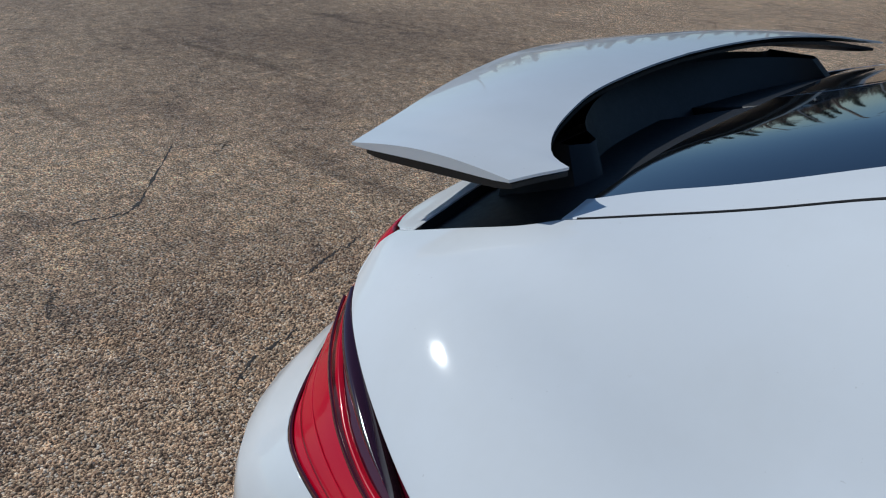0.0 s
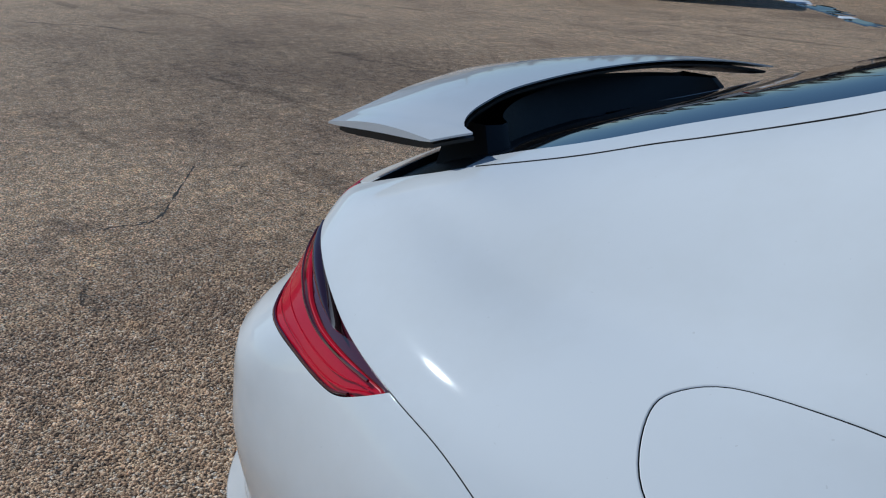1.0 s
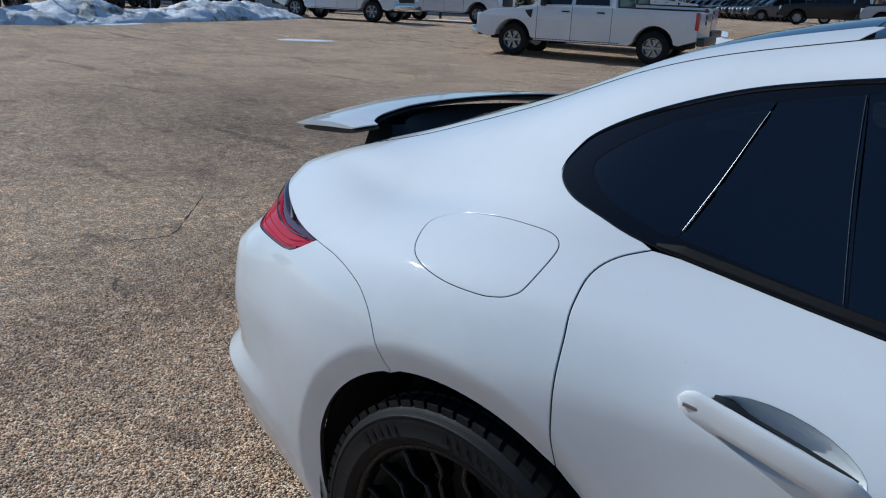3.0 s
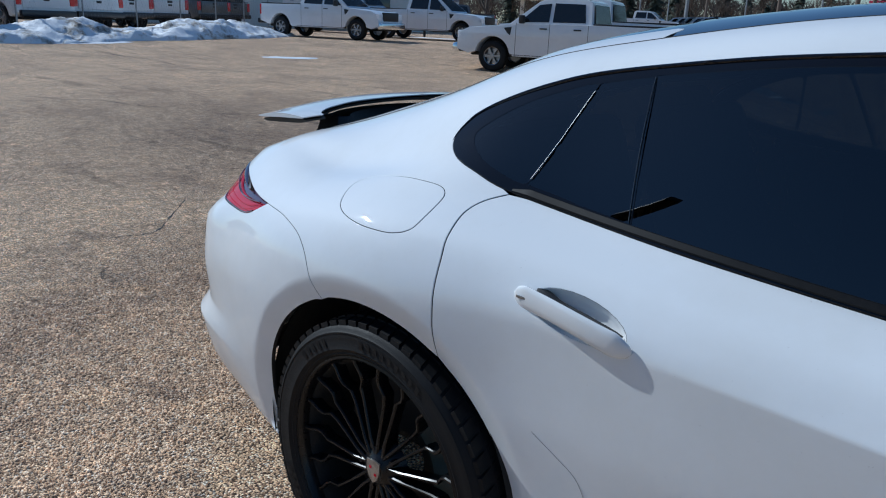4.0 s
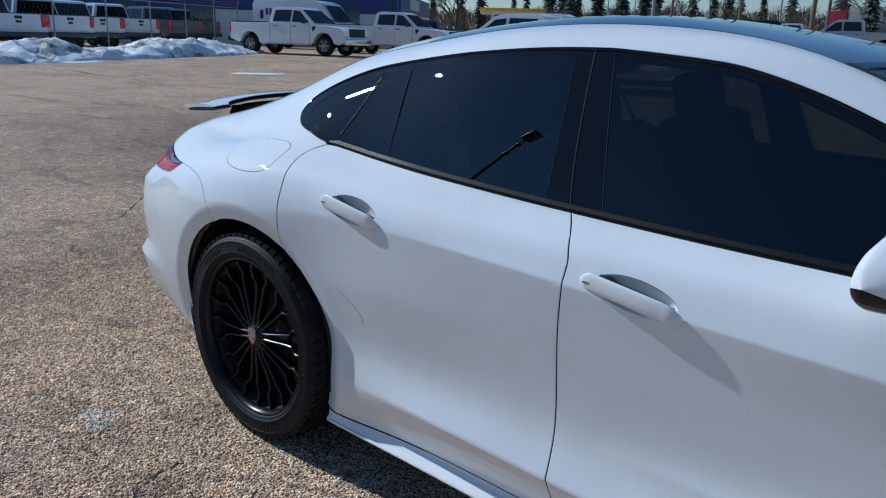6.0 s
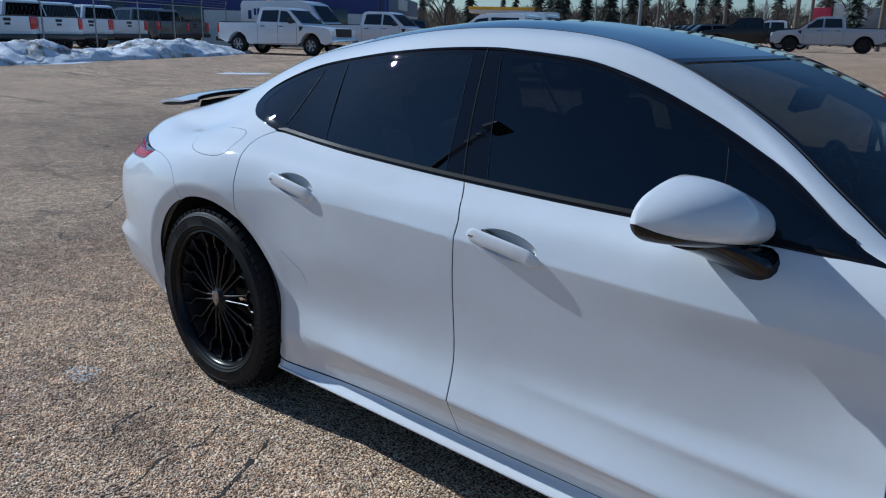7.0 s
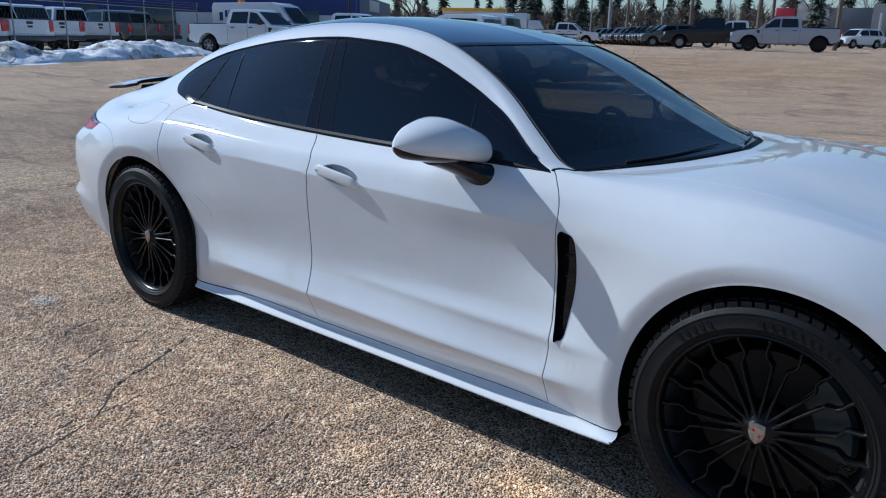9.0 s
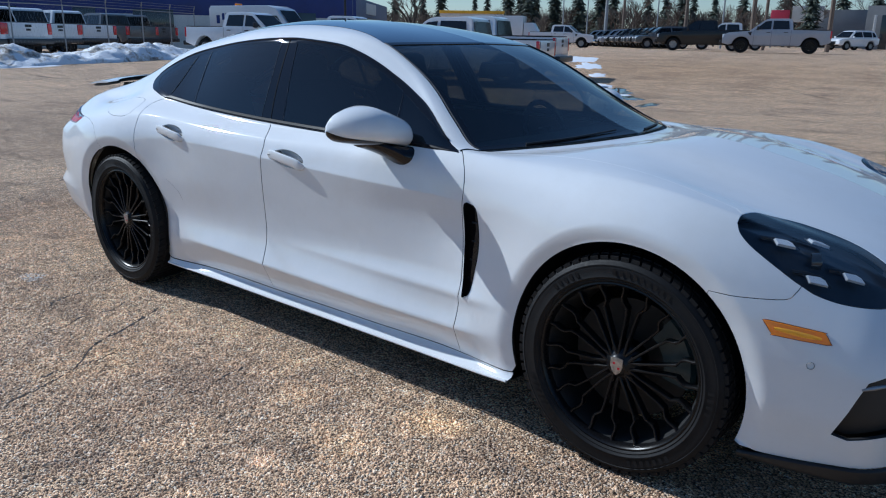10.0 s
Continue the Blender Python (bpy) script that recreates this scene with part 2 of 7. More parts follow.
# ---- car body surface: sections from sill (row 0) to centreline (row 13), right half, y outward ----
SECTIONS = {
    -1.2: [(-1.10, 0, .20), (-1.10, 0, .26), (-1.135, 0, .34), (-1.15, 0, .475), (-1.112, 0, .53), (-1.07, 0, .66), (-1.03, 0, .77), (-1.0, 0, .86), (-.98, 0, .93), (-.975, 0, .945), (-.965, 0, .955), (-.955, 0, .96), (-.945, 0, .965), (-.93, 0, .97)],
    -1.05: [(-1.02, .42, .20), (-1.05, .44, .26), (-1.085, .48, .34), (-1.098, .512, .475), (-1.058, .515, .53), (-1.022, .54, .66), (-.998, .535, .77), (-.945, .48, .86), (-.94, .44, .925), (-.935, .42, .94), (-.93, .38, .95), (-.93, .3, .957), (-.93, .2, .962), (-.93, .1, .968)],
    -.9: [(-.90, .66, .20), (-.93, .69, .26), (-.955, .74, .34), (-.966, .773, .475), (-.926, .758, .53), (-.905, .788, .66), (-.884, .790, .765), (-.84, .72, .85), (-.86, .645, .915), (-.875, .58, .945), (-.885, .5, .953), (-.90, .4, .96), (-.915, .25, .965), (-.925, .1, .97)],
    -.7: [(-.7, .75, .20), (-.72, .80, .26), (-.735, .85, .34), (-.745, .882, .465), (-.735, .868, .53), (-.722, .876, .66), (-.708, .858, .765), (-.695, .805, .855), (-.70, .71, .935), (-.70, .635, .98), (-.70, .57, 1.005), (-.70, .45, 1.02), (-.70, .28, 1.035), (-.70, 0, 1.04)],
    -.45: [(-.45, .76, .2), (-.45, .87, .25), (-.45, .895, .33), (-.45, .912, .43), (-.45, .925, .53), (-.45, .93, .66), (-.45, .915, .775), (-.45, .865, .87), (-.45, .765, .94), (-.45, .688, .971), (-.45, .622, 1.021), (-.45, .505, 1.074), (-.45, .28, 1.12), (-.45, 0, 1.13)],
    -.2: [(-.2, .74, .19), (-.2, .90, .24), (-.2, .92, .31), (-.2, .935, .42), (-.2, .948, .53), (-.2, .953, .66), (-.2, .942, .785), (-.2, .89, .895), (-.2, .785, .967), (-.2, .705, 1.002), (-.2, .630, 1.065), (-.2, .509, 1.152), (-.2, .28, 1.205), (-.2, 0, 1.22)],
    0: [(0, .72, .18), (0, .91, .22), (0, .925, .28), (0, .938, .40), (0, .948, .52), (0, .952, .66), (0, .942, .79), (0, .89, .912), (0, .775, .995), (0, .700, 1.053), (0, .620, 1.134), (0, .507, 1.226), (0, .28, 1.285), (0, 0, 1.30)],
    .3: [(.3, 0.7, 0.155), (.3, 0.895, 0.18), (.3, 0.893, 0.212), (.3, .905, .34), (.3, .900, .48), (.3, .908, .65), (.3, .907, .812), (.3, .868, .915), (.3, .745, 1.005), (.3, .672, 1.10), (.3, .595, 1.205), (.3, .51, 1.29), (.3, .28, 1.355), (.3, 0, 1.37)],
    .6: [(.6, 0.7, 0.155), (.6, 0.897, 0.178), (.6, 0.866, 0.208), (.6, 0.9, 0.343), (.6, .882, .47), (.6, .898, .67), (.6, .899, .832), (.6, .863, .905), (.6, .762, .985), (.6, .68, 1.13), (.6, .585, 1.275), (.6, .51, 1.342), (.6, .28, 1.395), (.6, 0, 1.408)],
    1.2: [(1.2, 0.7, 0.155), (1.2, 0.903, 0.178), (1.2, 0.86, 0.208), (1.2, 0.903, 0.335), (1.2, .876, .50), (1.2, .884, .68), (1.2, .893, .819), (1.2, .858, .888), (1.2, .782, .955), (1.2, .686, 1.14), (1.2, .575, 1.325), (1.2, .505, 1.372), (1.2, .28, 1.402), (1.2, 0, 1.409)],
    1.6: [(1.6, 0.7, 0.155), (1.6, 0.908, 0.178), (1.6, 0.859, 0.207), (1.6, 0.905, 0.327), (1.6, .867, .51), (1.6, .874, .67), (1.6, .887, .803), (1.6, .856, .884), (1.6, .79, .952), (1.6, .690, 1.12), (1.6, .59, 1.275), (1.6, .538, 1.312), (1.66, .28, 1.319), (1.70, 0, 1.323)],
    1.9: [(1.9, 0.7, 0.155), (1.9, 0.912, 0.178), (1.9, 0.86, 0.207), (1.9, 0.906, 0.32), (1.9, .863, .52), (1.9, .865, .665), (1.9, .881, .793), (1.9, .855, .88), (1.9, .795, .951), (1.9, .725, 1.05), (1.9, .665, 1.125), (1.9, .625, 1.165), (1.975, .30, 1.196), (2.015, 0, 1.207)],
    2.3: [(2.3, 0.7, 0.155), (2.3, 0.921, 0.178), (2.3, 0.868, 0.208), (2.31, 0.905, 0.318), (2.3, .872, .53), (2.3, .857, .66), (2.29, .868, .778), (2.27, .852, .87), (2.24, .80, .947), (2.25, .785, .949), (2.265, .765, .949), (2.285, .738, .947), (2.46, .38, .962), (2.53, 0, .970)],
    2.6: [(2.6, .70, .17), (2.6, .945, .195), (2.6, .930, .225), (2.6, .937, .36), (2.6, .925, .54), (2.6, .917, .66), (2.6, .908, .765), (2.59, .875, .865), (2.58, .80, .935), (2.58, .71, .948), (2.6, .62, .955), (2.62, .5, .961), (2.72, .3, .972), (2.78, 0, .981)],
    2.95: [(2.95, .72, .19), (2.95, .935, .22), (2.95, .945, .28), (2.95, .957, .44), (2.95, .964, .55), (2.95, .962, .66), (2.95, .945, .765), (2.95, .89, .86), (2.95, .80, .918), (2.95, .71, .922), (2.95, .62, .92), (2.97, .5, .922), (3.05, .3, .933), (3.08, 0, .942)],
    3.3: [(3.3, .74, .17), (3.3, .91, .21), (3.3, .925, .30), (3.3, .938, .41), (3.3, .94, .51), (3.3, .932, .61), (3.3, .907, .70), (3.3, .85, .785), (3.3, .765, .838), (3.3, .68, .838), (3.3, .6, .832), (3.32, .5, .833), (3.36, .3, .843), (3.4, 0, .852)],
    3.55: [(3.53, .70, .155), (3.55, .85, .195), (3.56, .865, .29), (3.565, .88, .39), (3.565, .878, .48), (3.56, .862, .56), (3.55, .825, .635), (3.54, .765, .705), (3.54, .69, .75), (3.55, .6, .752), (3.56, .5, .75), (3.58, .4, .75), (3.60, .25, .752), (3.63, 0, .755)],
    3.75: [(3.68, .60, .15), (3.71, .70, .185), (3.725, .72, .28), (3.735, .735, .38), (3.735, .73, .46), (3.725, .71, .525), (3.71, .67, .59), (3.70, .61, .645), (3.70, .54, .68), (3.71, .46, .68), (3.72, .38, .68), (3.735, .3, .68), (3.75, .2, .68), (3.76, 0, .685)],
    4.0: [(3.84, 0, .15), (3.88, 0, .185), (3.90, 0, .28), (3.92, 0, .37), (3.92, 0, .45), (3.90, 0, .51), (3.88, 0, .56), (3.86, 0, .6), (3.85, 0, .63), (3.84, 0, .635), (3.83, 0, .64), (3.82, 0, .645), (3.81, 0, .65), (3.80, 0, .655)],
}


REAR_C, FRONT_C, ARCH_R = -0.03, 2.95, 0.394
# row, and the lengths between which its edge sharpens and fades
CREASES = [(6, 0.45, 0.9, 2.2, 2.5), (3, 0.5, 0.75, 2.3, 2.5), (1, 0.3, 0.35, 2.6, 2.7), (2, 0.3, 0.35, 2.5, 2.6), (3, -1.3, -1.25, -0.8, -0.5), (4, -1.3, -1.25, -0.8, -0.5)]


def cubic_through(knots, values):
    """Second derivatives of the natural cubic spline through rows of values."""
    n = len(knots)
    h = np.diff(knots)
    a = np.eye(n)
    b = np.zeros((n,) + values.shape[1:])
    for i in range(1, n - 1):
        a[i, i - 1], a[i, i], a[i, i + 1] = h[i - 1], 2 * (h[i - 1] + h[i]), h[i]
        b[i] = 6 * ((values[i + 1] - values[i]) / h[i] - (values[i] - values[i - 1]) / h[i - 1])
    return np.linalg.solve(a, b.reshape(n, -1)).reshape(b.shape)


U_KNOTS = np.array(sorted(SECTIONS))
V_ROWS = np.array([SECTIONS[k] for k in sorted(SECTIONS)], float)
U_BEND = cubic_through(U_KNOTS, V_ROWS)
ROWS = V_ROWS.shape[1]


def body_points(u, v):
    """Points of the right body half (y outward) at arrays u (lengthwise) and v (row)."""
    u = np.clip(np.asarray(u, float), U_KNOTS[0], U_KNOTS[-1])
    v = np.clip(np.asarray(v, float), 0, ROWS - 1.0001)
    i = np.clip(np.searchsorted(U_KNOTS, u, side="right") - 1, 0, len(U_KNOTS) - 2)
    h = U_KNOTS[i + 1] - U_KNOTS[i]
    a = ((U_KNOTS[i + 1] - u) / h)[:, None, None]
    b = 1 - a
    hh = (h * h)[:, None, None] / 6
    rows = a * V_ROWS[i] + b * V_ROWS[i + 1] + ((a ** 3 - a) * U_BEND[i] + (b ** 3 - b) * U_BEND[i + 1]) * hh
    d = np.diff(rows, axis=1)
    p, q = d[:, :-1], d[:, 1:]
    inner = np.where(p * q > 0, 2 * p * q / np.where(p + q == 0, 1, p + q), 0.0)
    slope = np.concatenate([d[:, :1], inner, d[:, -1:]], axis=1)
    below, above = slope.copy(), slope.copy()
    for row, u0, u1, u2, u3 in CREASES:
        c = (np.clip((u - u0) / (u1 - u0), 0, 1) * np.clip((u3 - u) / (u3 - u2), 0, 1))[:, None]
        below[:, row] = below[:, row] * (1 - c) + d[:, row - 1] * c
        above[:, row] = above[:, row] * (1 - c) + d[:, row] * c
    # the side glass bends evenly from the belt to the roof rail
    c = (np.clip((u - .15) / .25, 0, 1) * np.clip((2.15 - u) / .2, 0, 1))[:, None]
    mid = (d[:, 8] + d[:, 9]) / 2
    above[:, 8] = above[:, 8] * (1 - c) + (2 * d[:, 8] - mid) * c
    below[:, 9] = below[:, 9] * (1 - c) + mid * c
    above[:, 9] = above[:, 9] * (1 - c) + mid * c
    below[:, 10] = below[:, 10] * (1 - c) + (2 * d[:, 9] - mid) * c
    k = np.floor(v).astype(int)
    s = (v - k)[:, None]
    n = np.arange(len(v))
    p0, p1, m0, m1 = rows[n, k], rows[n, k + 1], above[n, k], below[n, k + 1]
    p = (2 * s ** 3 - 3 * s ** 2 + 1) * p0 + (s ** 3 - 2 * s ** 2 + s) * m0 + (3 * s ** 2 - 2 * s ** 3) * p1 + (s ** 3 - s ** 2) * m1
    # hollow between sill seam and skirt lip
    hollow = np.clip((u - .5) / .3, 0, 1) * np.clip((2.6 - u) / .2, 0, 1) * (k == 1)
    p[:, 1] -= 0.014 * 4 * (s * (1 - s))[:, 0] * hollow
    # pressed line on the front door, fading in towards the wheel
    d = p[:, 2] - (0.447 - 0.010 * np.clip((p[:, 0] - 1.5) / .6, 0, 1))
    ridge = np.where(d > 0, np.clip(1 - d / .075, 0, 1) ** 2, np.clip(1 + d / .05, 0, 1) ** 2)
    p[:, 1] += 0.0125 * ridge * np.clip((p[:, 0] - 1.3) / .7, 0, 1) * np.clip((2.5 - p[:, 0]) / .15, 0, 1) * (v > 2) * (v < 6)
    # flare above the lower door edge
    edge_z = np.interp(u, [.6, 1.2, 1.6, 1.9, 2.3], [.343, .335, .327, .320, .318])
    d = p[:, 2] - edge_z
    flare = np.where(d > 0, np.clip(1 - d / .12, 0, 1) ** 2, np.clip(1 + d / .127, 0, 1))
    p[:, 1] += 0.015 * flare * (lambda q: q * q * (3 - 2 * q))(np.clip((u - .36) / .5, 0, 1)) * np.clip((2.5 - u) / .2, 0, 1) * (v > 2) * (v < 6)
    # the skin turns in towards the wheel openings
    for cx in (REAR_C, FRONT_C):
        r = np.hypot(p[:, 0] - cx, p[:, 2] - 0.36)
        lip = np.clip((ARCH_R + 0.055 - r) / 0.055, 0, 1)
        p[:, 1] -= 0.018 * lip ** 1.3 * (v > 1.3)
    return p


def body_normals(u, v):
    e = 0.012
    du = body_points(np.asarray(u) + e, v) - body_points(np.asarray(u) - e, v)
    dv = body_points(u, np.asarray(v) + e * 4) - body_points(u, np.asarray(v) - e * 4)
    n = np.cross(dv, du)
    return n / np.maximum(np.linalg.norm(n, axis=1), 1e-9)[:, None]


GRID_U, GRID_V = np.meshgrid(np.linspace(-1.19, 3.99, 700), np.linspace(0.02, 12.98, 420), indexing="ij")
GRID_P = body_points(GRID_U.ravel(), GRID_V.ravel())


def on_side(x, z, low=1.0, high=11.5):
    """The (u, v) of the side surface at height z and length x."""
    ok = (GRID_V.ravel() >= low) & (GRID_V.ravel() <= high)
    d = (GRID_P[:, 0] - x) ** 2 + (GRID_P[:, 2] - z) ** 2 + np.where(ok, 0, 9)
    j = int(np.argmin(d))
    u, v = GRID_U.ravel()[j], GRID_V.ravel()[j]
    for _ in range(4):
        q = body_points([u, u + 0.004, u], [v, v, v + 0.02])
        a = np.array([[(q[1, 0] - q[0, 0]) / 0.004, (q[2, 0] - q[0, 0]) / 0.02], [(q[1, 2] - q[0, 2]) / 0.004, (q[2, 2] - q[0, 2]) / 0.02]])
        s = np.linalg.lstsq(a, np.array([x - q[0, 0], z - q[0, 2]]), rcond=0.02)[0]
        u, v = u + float(np.clip(s[0], -0.02, 0.02)), min(high, max(low, v + float(np.clip(s[1], -0.1, 0.1))))
    return u, v


# ---- panels cut from the body surface ----
V_SCALE = 0.1


def inside(px, py, loops):
    hit = np.zeros(px.shape, bool)
    for loop in loops:
        q = np.array(loop)
        x0, y0 = q[:, 0], q[:, 1]
        x1, y1 = np.roll(x0, -1), np.roll(y0, -1)
        for a, b, c, d in zip(x0, y0, x1, y1):
            if b != d:
                hit ^= ((b > py) != (d > py)) & (px < (c - a) * (py - b) / (d - b) + a)
    return hit


def dense(loop, step):
    out = []
    k = len(loop)
    for i in range(k):
        a, b = np.array(loop[i]), np.array(loop[(i + 1) % k])
        m = max(1, int(math.ceil(np.linalg.norm(b - a) / step)))
        out += [tuple(a + (b - a) * j / m) for j in range(m)]
    return out


def panel(name, loops, mat, parent, label="", gap=0.0008, depth=0.014, lift=0.0, step=0.03, sides="both", edge=0.0015, bulge=0.0, lines=(), dark_gap=True):
    """A skin of the body within (u, v) loops, with rounded, turned-in edges; sides: right, both (two parts) or joined (one across the middle)."""
    from mathutils.geometry import delaunay_2d_cdt
    scaled = []
    for loop in loops:
        q = [(u, v * V_SCALE) for u, v in loop]
        clean = [q[0]]
        for p in q[1:]:
            if math.dist(p, clean[-1]) > 0.0008:
                clean.append(p)
        if math.dist(clean[0], clean[-1]) <= 0.0008:
            clean.pop()
        scaled.append(dense(clean, step * 0.7))
    verts, edges = [], []
    for q in scaled:
        base = len(verts)
        verts += q
        edges += [(base + i, base + (i + 1) % len(q)) for i in range(len(q))]
    bound = np.array(verts)
    lo, hi = bound.min(0), bound.max(0)
    gx, gy = np.meshgrid(np.arange(lo[0] + step / 2, hi[0], step), np.arange(lo[1] + step / 2, hi[1], step), indexing="ij")
    gx, gy = gx.ravel(), gy.ravel()
    keep = inside(gx, gy, scaled)
    gx, gy = gx[keep], gy[keep]
    extra, extra_edges = [], []
    for line in lines:
        q = np.array([(a, b * V_SCALE) for a, b in line])
        ok = inside(q[:, 0], q[:, 1], scaled)
        ok &= np.array([np.min((bound[:, 0] - a) ** 2 + (bound[:, 1] - b) ** 2) > 0.006 ** 2 for a, b in q])
        for i in range(len(q)):
            if ok[i]:
                if i and ok[i - 1]:
                    extra_edges.append((len(extra) - 1, len(extra)))
                extra.append(tuple(q[i]))
    if len(gx) and extra:
        ex = np.array(extra)
        free = np.array([np.min((ex[:, 0] - a) ** 2 + (ex[:, 1] - b) ** 2) for a, b in zip(gx, gy)])
        gx, gy = gx[free > (step * 0.35) ** 2], gy[free > (step * 0.35) ** 2]
    base = len(verts)
    verts += extra
    edges += [(a + base, b + base) for a, b in extra_edges]
    if len(gx):
        near = np.array([np.min((bound[:, 0] - a) ** 2 + (bound[:, 1] - b) ** 2) for a, b in zip(gx, gy)])
        gx, gy = gx[near > (step * 0.42) ** 2], gy[near > (step * 0.42) ** 2]
    verts += list(zip(gx, gy))
    vo, _, fo, _, _, _ = delaunay_2d_cdt([Vector(v) for v in verts], edges, [], 0, 1e-6)
    dom = np.array([tuple(v) for v in vo])
    tri = np.array([f for f in fo if len(f) == 3])
    cen = dom[tri].mean(1)
    tri = tri[inside(cen[:, 0], cen[:, 1], scaled)]
    used = np.unique(tri)
    remap = -np.ones(len(dom), int)
    remap[used] = np.arange(len(used))
    dom, tri = dom[used], remap[tri]
    u, v = dom[:, 0], dom[:, 1] / V_SCALE
    p, n = body_points(u, v), body_normals(u, v)
    # right half: y negative
    p[:, 1] *= -1
    n[:, 1] *= -1
    count = {}
    for a, b, c in tri:
        for e in ((a, b), (b, c), (c, a)):
            count[e] = count.get(e, 0) + 1
    e1 = p[tri[:, 1]] - p[tri[:, 0]]
    e2 = p[tri[:, 2]] - p[tri[:, 0]]
    flip = np.einsum("ij,ij->i", np.cross(e1, e2), n[tri].sum(1)) < 0
    tri[flip] = tri[flip][:, ::-1]
    border = {}
    directed = {(a, b) for t in tri for a, b in ((t[0], t[1]), (t[1], t[2]), (t[2], t[0]))}
    for a, b in directed:
        if (b, a) not in directed:
            border[a] = b
    into = np.zeros_like(p)
    for a, b in border.items():
        d = p[b] - p[a]
        for k in (a, b):
            w = np.cross(n[k], d)
            into[k] += w / max(np.linalg.norm(w), 1e-9)
    length = np.linalg.norm(into, axis=1)
    rim = [k for k in border]
    middle = {k for k in rim if abs(p[k, 1]) < 0.002}
    for k in rim:
        into[k] /= max(length[k], 1e-9)
        if k in middle:
            into[k] = 0
    if bulge:
        far = np.array([np.min(np.hypot(bound[:, 0] - a, bound[:, 1] - b)) for a, b in dom])
        p = p + n * (bulge * np.clip(far / 0.03, 0, 1) ** 0.5)[:, None]
    p = p + n * lift
    pts, nor, faces = list(p), list(n), [tuple(int(i) for i in t) for t in tri]
    r1, r2 = {}, {}
    for k in rim:
        q, w, m = p[k].copy(), into[k], n[k]
        pts[k] = q + w * (gap + edge)
        r1[k] = len(pts)
        pts.append(q + w * gap - m * edge)
        nor.append(m - w if k not in middle else m)
        r2[k] = len(pts)
        pts.append(q + w * gap - m * depth)
        nor.append(-w if k not in middle else m)
    for a, b in border.items():
        if a in middle and b in middle:
            continue
        faces.append((b, a, r1[a], r1[b]))
        faces.append((r1[b], r1[a], r2[a], r2[b]))
    inner = [i for i, f in enumerate(faces) if len(f) == 4 and min(f) >= len(p)]
    pts, nor = np.array(pts), np.array(nor)
    nor = nor / np.maximum(np.linalg.norm(nor, axis=1), 1e-9)[:, None]
    made = []
    flipped = [f[::-1] for f in faces]
    mirror = np.array([1, -1, 1])
    if sides == "joined":
        k = len(pts)
        faces2 = faces + [tuple(i + k for i in f) for f in flipped]
        made.append(part(name, mesh_of(name, np.vstack([pts, pts * mirror]), faces2, mat, True, np.vstack([nor, nor * mirror])), None, parent, label))
    else:
        made.append(part(name, mesh_of(name, pts, faces, mat, True, nor), None, parent, label))
        if sides == "both":
            made.append(part(name, mesh_of(name, pts * mirror, flipped, mat, True, nor * mirror), None, parent, label))
    for ob in made:
        if mat is PAINT and dark_gap:
            ob.data.materials.append(SEAM)
            k = len(faces)
            for i in inner:
                ob.data.polygons[i].material_index = 1
                if sides == "joined":
                    ob.data.polygons[i + k].material_index = 1
    return made


def row_line(v, u0, u1, n=90):
    return [(u0 + (u1 - u0) * i / n, v) for i in range(n + 1)]


def xz(pts, low=1.0, high=11.5):
    return [on_side(x, z, low, high) for x, z in pts]


def arch(cx, a0, a1, n=26, r=ARCH_R, cz=0.36):
    """Points of a wheel arch's lip, by angles in degrees from ahead."""
    return xz([(cx + r * math.cos(radians(a0 + (a1 - a0) * i / n)), cz + r * math.sin(radians(a0 + (a1 - a0) * i / n))) for i in range(n + 1)])


PRESS_LINES = [xz([(1.3 + i * .02, .447 - .010 * min(1, max(0, (1.3 + i * .02 - 1.5) / .6)) + dz) for i in range(60)]) for dz in (-.03, -.016, -.006, 0, .006, .016, .03, .05)]
EDGE_LINES = PRESS_LINES + [row_line(v, .36, 2.6) for v in (2.9, 2.97, 3.0, 3.06, 3.14, 5.88, 5.96, 6.04, 6.12)] + [row_line(v, -1.19, -.5) for v in (2.85, 2.95, 3.0, 3.07, 3.9, 3.98, 4.05, 4.2)]
LIP_LINES = [arch(c, 200, -20, 60, r) for c in (REAR_C, FRONT_C) for r in (ARCH_R + .012, ARCH_R + .026, ARCH_R + .038, ARCH_R + .047, ARCH_R + .054, ARCH_R + .061, ARCH_R + .07)]
BODY_LINES = EDGE_LINES + LIP_LINES
S_BUMPER = curve([(-.486, 7.10), (-.397, 6.98), (-.316, 6.76), (-.264, 6.55), (-.219, 6.24), (-.182, 5.77), (-.161, 5.53)], 5)
S_REAR_DOOR = curve([(.203, 8.07), (.16, 7.86), (.141, 7.60), (.148, 7.23), (.160, 6.79), (.167, 6.27), (.174, 5.65), (.179, 5.30)], 5)
S_B = xz(curve([(1.123, .957), (1.17, .891), (1.181, .836), (1.174, .697), (1.181, .475), (1.194, .262)], 4)) + [(1.196, 2.0)]
S_FRONT = xz(curve([(2.235, .945), (2.257, .922), (2.290, .852), (2.286, .686), (2.302, .489), (2.301, .26)], 4)) + [(2.30, 2.0)]
tip = [(.02, 1.16), (-.022, 1.112), (-.026, 1.078), (.02, 1.053), (.1, 1.036)]
around = curve([(2.228, .938), (1.993, 1.07), (1.68, 1.217), (1.45, 1.291), (1.31, 1.312), (1.03, 1.327), (.66, 1.304), (.403, 1.272), (.21, 1.236)] + tip + [(.203, 1.014), (.485, .988), (.841, .969), (1.123, .957), (1.507, .947), (1.9, .944), (2.228, .938)], 6)
